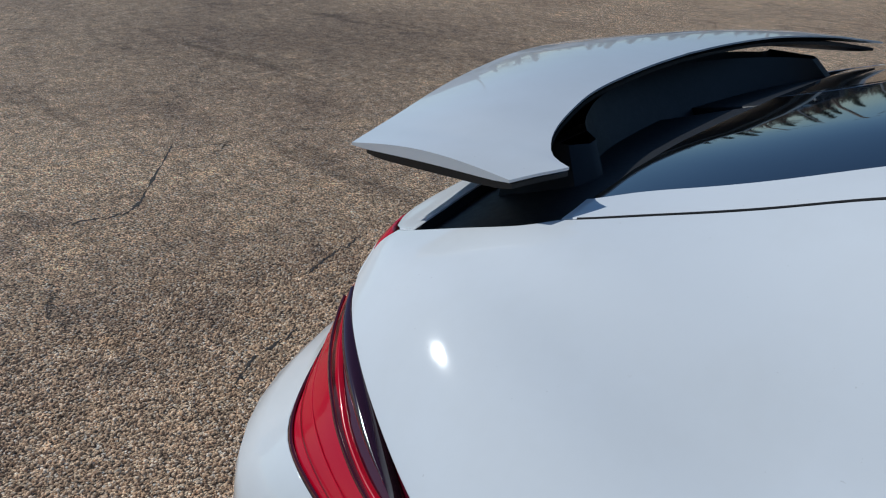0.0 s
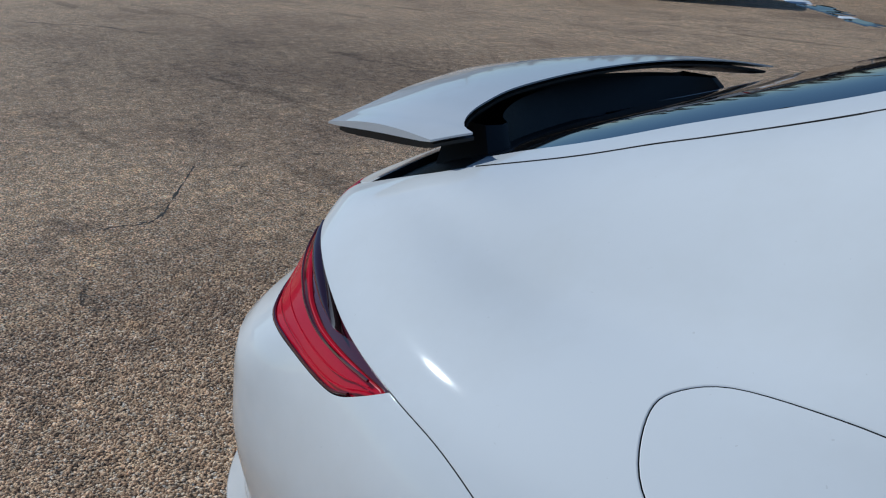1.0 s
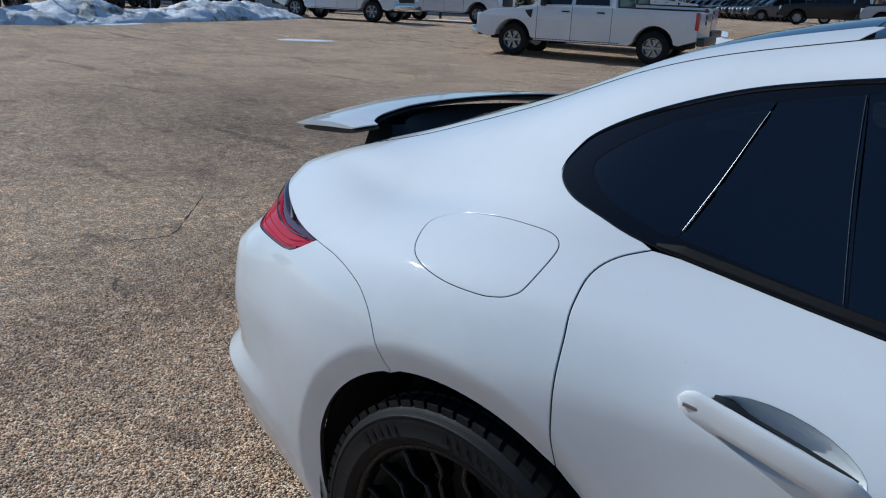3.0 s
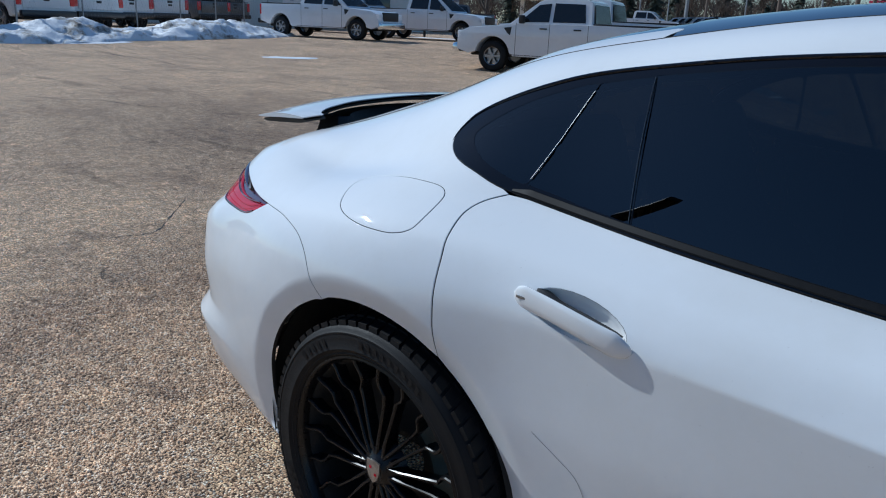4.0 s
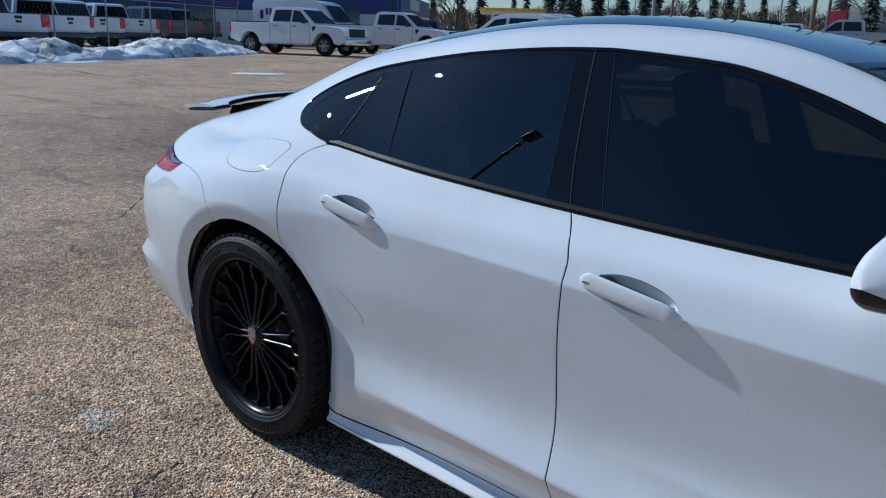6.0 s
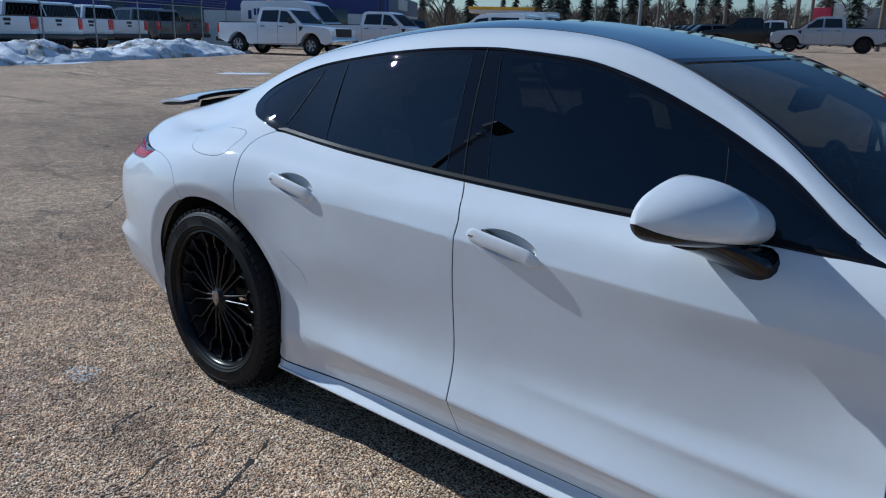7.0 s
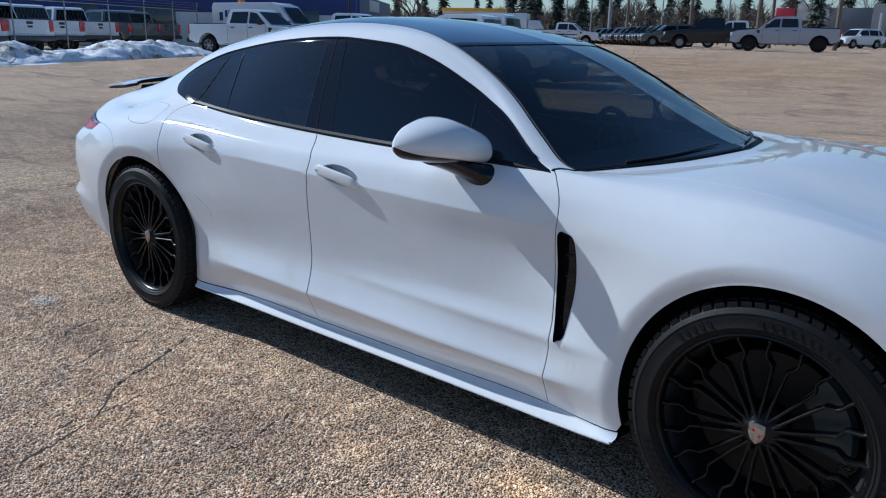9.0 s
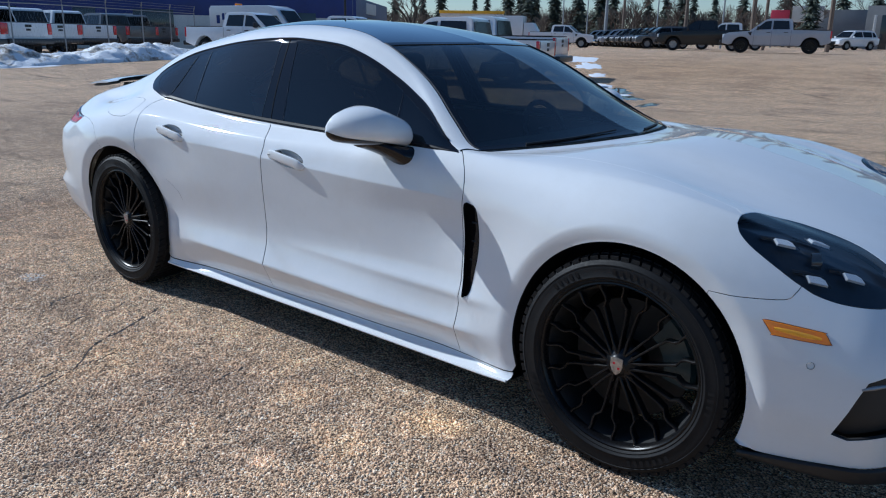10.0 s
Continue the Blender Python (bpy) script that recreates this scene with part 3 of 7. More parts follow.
TIP_AT = 11 * 6


def eased(line, times=4):
    """A line with its small kinks smoothed away, ends kept."""
    for _ in range(times):
        line = line[:1] + [tuple((np.array(a) + 2 * np.array(b) + np.array(c)) / 4) for a, b, c in zip(line, line[1:], line[2:])] + line[-1:]
    return line


whole = eased(xz(around), 5)
L_DLO_TOP = whole[:TIP_AT + 1][::-1]
L_DLO_LOW = whole[TIP_AT:]


def between(line, x0, x1):
    """The stretch of a (u, v) line from length x0 to x1."""
    return [q for q in line if x0 <= q[0] <= x1]


car = thing("sedan_car", "white four-door hatchback sedan with black wheels, spoiler raised", "car")

# doors, bounded by seams, belt line, arches and rocker
ROCKER_TOP = [(.352 + (2.30 - .352) * i / 30, 2.0) for i in range(31)]
a_rear_door = arch(REAR_C, 58.3, -21, 22)
low_belt = [q for q in L_DLO_LOW if .203 <= q[0] <= 1.1235]
front_belt = [q for q in L_DLO_LOW if q[0] >= 1.1235 and q[0] <= 2.27]


def cup_ring(x, z, sx, sz, k=1.0):
    return xz([(x + sx * k * math.cos(radians(a)), z + sz * k * math.sin(radians(a)) - 0.10 * sx * k * math.cos(radians(a))) for a in range(0, 360, 15)])


HANDLES = [(.475, .857), (1.355, .820)]
rear_loop = S_REAR_DOOR + a_rear_door[1:] + [q for q in ROCKER_TOP if q[0] < 1.19] + S_B[::-1] + low_belt[::-1][1:-1]
front_loop = S_B + [q for q in ROCKER_TOP if 1.20 < q[0] < 2.295] + S_FRONT[::-1] + front_belt[::-1][1:]
rear_doors = panel("rear_door", [rear_loop, cup_ring(HANDLES[0][0], HANDLES[0][1] + .010, .098, .033)], PAINT, car, gap=0.0015, step=0.026, lines=BODY_LINES)
front_doors = panel("front_door", [front_loop, cup_ring(HANDLES[1][0], HANDLES[1][1] + .010, .098, .033)], PAINT, car, gap=0.0015, step=0.026, lines=BODY_LINES)

# body side: haunch, pillar, roof rail, A-pillar
HATCH_SEAM = curve([(-.679, 10.34), (-.58, 10.81), (-.464, 11.15), (-.353, 11.25), (-.2, 11.28), (.1, 11.3), (.4, 11.3), (.9, 11.28), (1.233, 11.25), (1.45, 11.15), (1.6, 10.98)], 6)
FUEL = ring([(-.204, 7.47), (-.227, 7.85), (-.222, 8.15), (-.182, 8.40), (-.101, 8.34), (-.019, 8.17), (.033, 8.05), (.058, 7.9), (.066, 7.69), (.062, 7.25), (.048, 7.11), (.025, 7.04), (-.012, 7.01), (-.086, 7.06), (-.160, 7.23)], 5)
LIGHT_TOP = curve([(-.486, 7.10), (-.553, 7.17), (-.634, 7.29), (-.731, 7.51), (-.834, 7.81), (-.91, 8.0)], 5)
TAIL_EDGE = curve([(-.91, 8.0), (-.915, 8.6), (-.894, 9.21)], 5)
FENDER_TOP = curve([(-.894, 9.21), (-.79, 9.67), (-.716, 10.04), (-.679, 10.34)], 5)
WS = curve([(1.6, 10.99), (1.73, 11.0), (1.838, 11.09), (1.93, 11.17), (2.02, 11.21), (2.15, 11.20), (2.25, 11.05), (2.3, 10.78)], 5)
quarter = TAIL_EDGE + FENDER_TOP[1:] + HATCH_SEAM[1:] + WS[1:] + [(2.28, 9.6)]
quarter += L_DLO_TOP[::-1] + [q for q in L_DLO_LOW if q[0] < .203][1:] + S_REAR_DOOR + arch(REAR_C, 58.3, 109.5, 16)[1:-1] + S_BUMPER[::-1] + LIGHT_TOP[1:-1]
panel("body_side", [quarter, FUEL], PAINT, car, step=0.026, lines=BODY_LINES)
panel("fuel_door", [FUEL], PAINT, car, gap=0.0006, edge=0.0012)

# rear bumper and lamps
LIGHT_LOW = curve([(-.486, 7.10), (-.523, 6.88), (-.56, 6.70), (-.597, 6.64), (-.66, 6.64), (-.768, 6.70), (-.857, 6.75), (-.93, 6.95), (-1.0, 7.2), (-1.2, 7.35)], 5)
LIGHT_MID = curve([(-.505, 7.06), (-.55, 7.055), (-.60, 7.055), (-.649, 7.075), (-.686, 7.12), (-.738, 7.23), (-.79, 7.38), (-.86, 7.56), (-.92, 7.75)], 5)
LIGHT_STEP = curve([(-.4975, 7.03), (-.500, 7.045), (-.505, 7.06)], 3)
bumper = S_BUMPER + arch(REAR_C, 109.5, 197, 26)[1:] + [(-.55, 1.0), (-.8, .9), (-1.0, .9), (-1.2, .9)] + LIGHT_LOW[::-1][:-1]
panel("rear_bumper", [bumper], PAINT, car, sides="joined", gap=0.0003, edge=0.001, step=0.03, lines=BODY_LINES)
low_out = [q for q in LIGHT_LOW if q[0] < -.4975]
low_in = [q for q in LIGHT_LOW if q[0] >= -.4975]
red = LIGHT_STEP[::-1] + low_out + [(-1.2, 7.75), (-1.05, 7.75)] + LIGHT_MID[::-1][:-1]
lamps = panel("tail_lamp", [red], RED, car, "glossy red wrap-around tail lamp lens", sides="both", gap=0.0005, lift=-0.004, bulge=0.006, step=0.02)
smoked = low_in + LIGHT_STEP + LIGHT_MID[1:] + [(-1.05, 7.75), (-1.2, 7.75), (-1.2, 8.0), (-1.05, 8.0)] + LIGHT_TOP[::-1]
covers = panel("lamp_cover", [smoked], DARK_RED, car, "smoked dark red inner lamp cover", sides="both", gap=0.0005, lift=-0.008, bulge=0.004, step=0.02)


def lamp_line(pts, lift, side):
    """A smooth line over the body from (u, v) points."""
    q = np.array(curve(pts, 6))
    p = body_points(q[:, 0], q[:, 1]) + body_normals(q[:, 0], q[:, 1]) * lift
    return [(a, side * b, c) for a, b, c in p]


for lamp, cover, side in zip(lamps, covers, (-1, 1)):
    # light guides under the lens
    for k in (.10, .52, .78):
        pts = []
        for i in range(12):
            f = i / 11
            a, b = np.array(LIGHT_MID[int(2 + f * (len(LIGHT_MID) - 3))]), np.array(low_out[int(1 + f * (len(low_out) - 14))])
            pts.append(tuple(a + (b - a) * k))
        bm = bm_new()
        add_tube(bm, lamp_line(pts, .0018, side), .0007 if k > .1 else .002, 6)
        part("light_guide", bm, RED_GUIDE if k > .1 else DARK_RED, lamp, "thin light-guide line in the lens")
    # raised fin above the lens, ending in a point
    left = curve([(-.90, 7.80), (-.849, 7.63), (-.775, 7.44), (-.693, 7.26), (-.634, 7.20), (-.612, 7.19)], 6)
    right = curve([(-.90, 7.98), (-.83, 7.84), (-.745, 7.58), (-.679, 7.38), (-.630, 7.245), (-.610, 7.20)], 6)
    bm = bm_new()
    rows = []
    for i, (a, b) in enumerate(zip(left, right)):
        f = i / (len(left) - 1)
        r = []
        for j in range(9):
            t = j / 8
            u, v = a[0] + (b[0] - a[0]) * t, a[1] + (b[1] - a[1]) * t
            q, n = body_points([u], [v])[0], body_normals([u], [v])[0]
            q = q + n * (-.006 + .020 * (.35 + .65 * f) * math.sin(math.pi * t) ** .7)
            r.append((q[0], side * q[1], q[2]))
        rows.append(r)
    grid = [[bm.verts.new(p) for p in r] for r in rows]
    for r0, r1 in zip(grid, grid[1:]):
        for j in range(8):
            bm.faces.new((r0[j], r0[j + 1], r1[j + 1], r1[j]))
    bm.faces.new(grid[-1])
    part("lamp_fin", bm, FIN, cover, "glossy dark purple fin ending in a point", sharp=80)
    bm = bm_new()
    add_tube(bm, lamp_line([(u, v + .03) for u, v in LIGHT_LOW[8:-8:4]], -.001, side), .0022, 6)
    part("lamp_border", bm, DARK_RED, lamp, "dark lower border of the lens")
panel("tail_panel", [[(-1.2, 8.0), (-1.05, 8.0), (-.91, 8.0), (-.914, 8.5), (-1.05, 8.5), (-1.2, 8.5)]], PAINT, car, sides="joined")
panel("light_bar", [[(-1.2, 8.5), (-1.05, 8.5), (-.914, 8.5), (-.912, 8.75), (-.9, 9.1), (-1.05, 9.15), (-1.2, 9.15)]], RED, car, "thin red light bar across the tail", sides="joined", gap=0.001)
panel("deck_edge", [[(-1.2, 9.2), (-1.05, 9.2), (-.896, 9.21), (-.855, 9.39), (-.86, 10.5), (-.865, 12), (-.865, 12.999), (-1.0, 12.999), (-1.2, 12.999)]], PAINT, car, sides="joined")
panel("spoiler_well", [[(-.865, 12.999), (-.865, 12), (-.86, 10.5), (-.853, 9.40)] + [q for q in FENDER_TOP if q[0] > -.85] + [(-.685, 10.6), (-.69, 12), (-.69, 12.999)]], PLASTIC, car, "black plastic well under the raised spoiler", sides="joined", lift=-0.012)
panel("diffuser", [[(-1.2, 0.02), (-1.0, 0.02), (-.7, 0.02), (-.45, 0.3), (-.44, 1.2), (-.55, 1.0), (-.8, .9), (-1.0, .9), (-1.2, .9)]], PLASTIC, car, sides="joined")

# hatch
GLASS_EDGE = curve([(-.685, 10.75), (-.62, 11.09), (-.486, 11.40), (-.375, 11.52), (-.2, 11.56), (.1, 11.6), (.34, 11.6)], 6)
hatch_frame = [q for q in HATCH_SEAM if q[0] < .36] + [(.36, 11.55)] + GLASS_EDGE[::-1]
panel("hatch_frame", [hatch_frame], PAINT, car, gap=0.002, depth=0.02)
panel("rear_window", [GLASS_EDGE + [(.34, 12.3), (.34, 12.999), (-.69, 12.999), (-.69, 12)]], ROOF_GLASS, car, "dark tinted rear window", sides="joined", lift=-0.003)
panel("roof", [[(.345, 12.999), (.345, 11.58), (.36, 11.32)] + [q for q in HATCH_SEAM if q[0] > .37] + [(1.6, 12), (1.6, 12.999)]], ROOF_GLASS, car, "black panoramic glass roof", sides="joined", lift=-0.001, step=0.022)
panel("windscreen_border", [WS + [(2.3, 12), (2.3, 12.999), (2.27, 12.999), (2.27, 12), (2.265, 11.1)] + [(u, v + .09) for u, v in WS[::-1] if 1.63 < u < 2.26] + [(1.63, 11.1), (1.63, 12.999), (1.605, 12.999), (1.605, 12)]], GLOSS_BLACK, car, "black printed windscreen border", sides="joined", lift=0.0014, depth=0.003, gap=0.0005, edge=0.0005, step=0.02)
panel("windscreen", [WS + [(2.3, 12), (2.3, 12.999), (1.605, 12.999), (1.605, 12)]], SCREEN, car, "lightly tinted windscreen", sides="joined", lift=-0.002, depth=0.006, step=0.022)

# dark joints along the hatch and the windscreen's rubber edge
for side in (-1, 1):
    bm = bm_new()
    add_tube(bm, lamp_line([q for q in HATCH_SEAM[1::4]], .0, side), .0012, 6)
    part("hatch_gap", bm, SEAM, car, "dark gap along the hatch")
    bm = bm_new()
    add_tube(bm, lamp_line([(u, v + .02) for u, v in WS[::2]], .0, side), .0038, 8)
    part("windscreen_seal", bm, PLASTIC, car, "black rubber edge of the windscreen")
    bm = bm_new()
    add_tube(bm, lamp_line([(u, v - .03) for u, v in L_DLO_TOP[1:-2:3]], .002, side), [min(.0042, .0006 + .00012 * i) for i in range(6 * len(L_DLO_TOP[1:-2:3]) - 5)], 8)
    part("window_trim", bm, GLOSS_BLACK, car, "gloss black trim round the side windows")

# front
HOOD_EDGE = curve([(2.33, 9.5), (2.6, 9.25), (2.95, 9.1), (3.2, 8.6)], 6)
HEAD = ring([(3.234, 7.6), (3.228, 8.2), (3.25, 9.3), (3.33, 10.1), (3.46, 10.0), (3.575, 9.2), (3.67, 8.2), (3.70, 7.3), (3.645, 6.75), (3.545, 6.43), (3.471, 6.39), (3.405, 6.58), (3.308, 6.98), (3.255, 7.3)], 5)
head_top = curve([(3.234, 7.6), (3.228, 8.2), (3.25, 9.3), (3.33, 10.1), (3.46, 10.0), (3.575, 9.2), (3.67, 8.2)], 5)
head_low = curve([(3.234, 7.6), (3.255, 7.3), (3.308, 6.98), (3.405, 6.58), (3.43, 6.5)], 5)
head_end = curve([(3.43, 6.5), (3.471, 6.39), (3.545, 6.43), (3.645, 6.75), (3.70, 7.3), (3.67, 8.2)], 5)
S_NOSE = curve([(3.215, 5.42), (3.301, 5.62), (3.397, 5.96), (3.42, 6.25), (3.43, 6.5)], 5)
fender = S_FRONT + [q for q in ROCKER_TOP if q[0] > 2.31] + [(2.45, 2.0), (2.562, 2.0)] + arch(FRONT_C, 197, 49, 36) + S_NOSE + head_low[::-1][1:] + [(3.228, 8.2)] + HOOD_EDGE[::-1] + [(2.305, 9.5)]
VENT_RING = ring([(2.299, .768), (2.326, .774), (2.358, .748), (2.369, .607), (2.358, .511), (2.351, .456), (2.334, .443), (2.320, .447), (2.306, .577), (2.298, .70)], 4)
vent_hole = xz(VENT_RING)
panel("front_fender", [fender, vent_hole], PAINT, car, step=0.028, lines=BODY_LINES)
panel("hood", [HOOD_EDGE + [(3.228, 8.2)] + head_top[5:] + [(3.72, 8.3), (3.74, 9.5), (3.75, 12.999), (3.3, 12.999), (2.325, 12.999), (2.325, 12), (2.325, 11)]], PAINT, car, sides="joined", gap=0.0006, depth=0.02, step=0.04)
panel("headlamp", [HEAD], CLEAR, car, "clear headlamp lens over black housing", gap=0.0012, depth=0.004, lift=0.0)
panel("headlamp_housing", [HEAD], HOUSING, car, "black headlamp housing", gap=0.0, depth=0.03, lift=-0.032)
MARKER = xz(ring([(3.366, .612), (3.372, .604), (3.39, .581), (3.398, .578), (3.519, .571), (3.527, .577), (3.511, .599), (3.503, .602), (3.375, .617)], 2))
INTAKE = xz([(3.562, .325), (3.595, .40), (3.628, .487), (3.66, .503), (3.70, .50), (3.74, .45), (3.745, .35), (3.66, .33), (3.6, .315)])
nose = arch(FRONT_C, 49, -19, 17) + [(3.40, 1.22), (3.46, 1.28), (3.575, 1.42), (3.75, 1.55), (4.0, 1.6), (4.0, 8.5), (3.75, 8.2)] + head_end[::-1] + S_NOSE[::-1][1:]
panel("front_bumper", [nose, MARKER, INTAKE], PAINT, car, sides="joined", step=0.032, lines=BODY_LINES)
panel("side_marker", [MARKER], AMBER, car, "amber side marker lens", gap=0.0008, lift=0.003, bulge=0.004, step=0.02)
for side in (-1, 1):
    bm = bm_new()
    rows = []
    for i in range(11):
        f = i / 10
        x, z = 3.392 + .112 * f, .5995 - .013 * f
        u, v = on_side(x, z)
        q, n = body_points([u], [v])[0], body_normals([u], [v])[0]
        h = .0075 * math.sin(math.pi * (.08 + .84 * f)) ** .5
        rows.append([((q + n * (.0072 + o))[0], side * (q + n * (.0072 + o))[1], q[2] + dz * h) for dz, o in ((-1, 0), (-.5, .0022), (.5, .0022), (1, 0))])
    grid = [[bm.verts.new(p) for p in r] for r in rows]
    for r0, r1 in zip(grid, grid[1:]):
        for j in range(3):
            bm.faces.new((r0[j], r0[j + 1], r1[j + 1], r1[j]))
    part("marker_strip", bm, AMBER_STRIP, car, "brighter amber strip in the side marker")
panel("intake_grille", [INTAKE], PLASTIC, car, "black bumper intake", lift=-0.03, depth=0.02, gap=-0.002)
panel("front_lip", [[(3.34, .02), (3.55, .02), (3.75, .02), (4.0, .02), (4.0, 1.6), (3.75, 1.55), (3.575, 1.42), (3.46, 1.28), (3.40, 1.22), (3.335, 1.1)]], PLASTIC, car, "black front lip", sides="joined", lift=0.014)

# rocker
upper = [(u, 1.93) for u, v in ROCKER_TOP]
skirt = [(.358 + (2.56 - .358) * i / 40, 1.07) for i in range(41)]
panel("side_skirt", [skirt + [(2.566, 1.4), (2.566, 1.93)] + upper[::-1] + [(.356, 1.5)]], PAINT, car, "white side skirt with a raised lip", gap=0.0, depth=0.0004, edge=0.0002, dark_gap=False, lines=[row_line(v, .36, 2.56) for v in (1.2, 1.35, 1.5, 1.7, 1.85)])
for side in (-1, 1):
    bm = bm_new()
    add_tube(bm, lamp_line([(.362 + (2.558 - .362) * i / 24, 1.0) for i in range(25)], -.002, side), .0052, 8)
    part("skirt_lip", bm, PAINT, car, "white lip of the side skirt")
panel("skirt_underside", [[(u, .94) for u, v in skirt] + [(2.56, .3), (2.0, .3), (1.2, .3), (.358, .3)]], PLASTIC, car, "black underside of the side skirt", gap=0.001, depth=0.002, lift=0.001, step=0.05)

# dark lining inside the pillars and roof rails
lining = [q for q in HATCH_SEAM if q[0] > .25] + WS[1:] + [(2.28, 9.6)] + [q for q in L_DLO_TOP[::-1] if q[0] > .25]
panel("pillar_trim", [lining], CABIN, car, "black lining inside the pillar", gap=0.005, depth=0.003, lift=-0.018, step=0.04)

# side windows: one black surround, glass behind
QUARTER_GLASS = xz(ring([(.035, 1.095), (.05, 1.125), (.13, 1.178), (.250, 1.222), (.281, 1.219), (.267, 1.16), (.244, 1.06), (.228, 1.036), (.19, 1.037), (.09, 1.062)], 3))
VENT_GLASS = xz([(.284, 1.228), (.35, 1.242), (.402, 1.251), (.435, 1.15), (.475, 1.007), (.36, 1.018), (.232, 1.033), (.248, 1.08), (.269, 1.16)])
REAR_GLASS = xz(curve([(.4045, 1.253), (.66, 1.286), (.978, 1.309)], 5) + curve([(.985, 1.30), (1.02, 1.14), (1.042, .98)], 4) + curve([(1.035, .976), (.841, .985), (.48, 1.006)], 5) + [(.437, 1.15)])
FRONT_GLASS = xz(curve([(1.095, 1.308), (1.31, 1.293), (1.45, 1.272), (1.66, 1.203), (1.824, 1.13)], 5) + curve([(1.832, 1.12), (1.85, 1.07), (1.868, .962)], 4) + curve([(1.86, .958), (1.5, .964), (1.205, .972)], 5) + curve([(1.197, .98), (1.15, 1.14), (1.1, 1.30)], 4))
CORNER_GLASS = xz(curve([(1.838, 1.122), (1.95, 1.066), (2.05, 1.02), (2.17, .958)], 4) + [(2.165, .951), (2.0, .955), (1.88, .958), (1.862, 1.06)])
GLASSES = [QUARTER_GLASS, VENT_GLASS, REAR_GLASS, FRONT_GLASS, CORNER_GLASS]
dlo = L_DLO_TOP + L_DLO_LOW[::-1][1:-1]
panel("window_surround", [dlo] + GLASSES, GLOSS_BLACK, car, "gloss black window surround and pillars", gap=0.0004, depth=0.02, lift=0.0016, step=0.025)
for loop, word in zip(GLASSES, ("quarter_window", "fixed_window", "rear_side_window", "front_side_window", "corner_window")):
    panel(word, [loop], FRONT_TINT if word in ("front_side_window", "corner_window") else GLASS, car, "dark tinted side glass", gap=-0.004, depth=0.004, lift=0.0004, edge=0.0005, step=0.03)


# ---- car details ----
def surface_at(x, z, out=0.0, side=-1):
    """A point of the body side at (x, z), pushed outward."""
    u, v = on_side(x, z)
    q, n = body_points([u], [v])[0], body_normals([u], [v])[0]
    q = q + n * out
    return Vector((q[0], side * q[1], q[2])), Vector((n[0], side * n[1], n[2]))


def loft(bm, rings, close=True):
    rows = [[bm.verts.new(p) for p in r] for r in rings]
    k = len(rows[0])
    for a, b in zip(rows, rows[1:]):
        for j in range(k if close else k - 1):
            bm.faces.new((a[j], a[(j + 1) % k], b[(j + 1) % k], b[j]))
    return rows


def door_handle(door, hx, hz, side):
    # bowl behind the grip
    bm = bm_new()
    rings = []
    for k, depth in ((1.02, 0.0), (0.98, -0.005), (0.88, -0.016), (0.66, -0.027), (0.35, -0.032)):
        rings.append([surface_at(hx + .098 * k * math.cos(radians(a)), hz + .010 + .033 * k * math.sin(radians(a)) - .0098 * k * math.cos(radians(a)), depth, side)[0] for a in range(0, 360, 15)])
    rows = loft(bm, rings)
    bm.faces.new(rows[-1])
    part("handle_bowl", bm, PAINT, door)
    # grip: a shallow bowed bar, blunt at both ends, furthest out past its middle
    bm = bm_new()
    rings = []
    for i in range(41):
        s = i / 40
        x = hx - .132 + .246 * s
        z = hz + .019 - .033 * s + .002 * math.sin(math.pi * s)
        base, n = surface_at(x, z, 0, side)
        bow = .001 + .0125 * math.sin(math.pi * s ** 1.5) ** .6
        end = min(1, s / .09) ** .5 * min(1, (1 - s) / .12) ** .5
        tall = .003 + (.0195 - .0015 * math.sin(math.pi * s)) * end
        thick = .003 + .0055 * end
        up = Vector((0.14, 0, 1)).normalized()
        c = base + n * bow
        ring_ = []
        for a in range(0, 360, 24):
            ca, sa = math.cos(radians(a)), math.sin(radians(a))
            ring_.append(c + n * thick * math.copysign(abs(ca) ** .8, ca) + up * tall * math.copysign(abs(sa) ** .8, sa))
        rings.append(ring_)
    rows = loft(bm, rings)
    bm.faces.new(rows[0][::-1])
    bm.faces.new(rows[-1])
    part("door_handle", bm, PAINT, door, "white bow-shaped door handle", sharp=60)
    bm = bm_new()
    base, n = surface_at(hx - .108, hz + .014, .0105, side)
    add_box(bm, base, (.026, .003, .005), .001)
    part("handle_button", bm, STEEL, door)
    # dark seal behind the grip's upper edge, thick at the lock end
    bm = bm_new()
    pts = [surface_at(hx - .090 + .178 * i / 12, hz + .031 - .026 * i / 12 + .003 * math.sin(math.pi * i / 12), -.006, side)[0] for i in range(13)]
    add_tube(bm, pts, [.010, .011, .008, .004] + [.0025] * 6 + [.003, .003, .002], 6)
    part("handle_seal", bm, PLASTIC, door, "black rubber seal above the handle")


for door, (hx, hz) in ((rear_doors, HANDLES[0]), (front_doors, HANDLES[1])):
    for d, side in zip(door, (-1, 1)):
        door_handle(d, hx, hz, side)

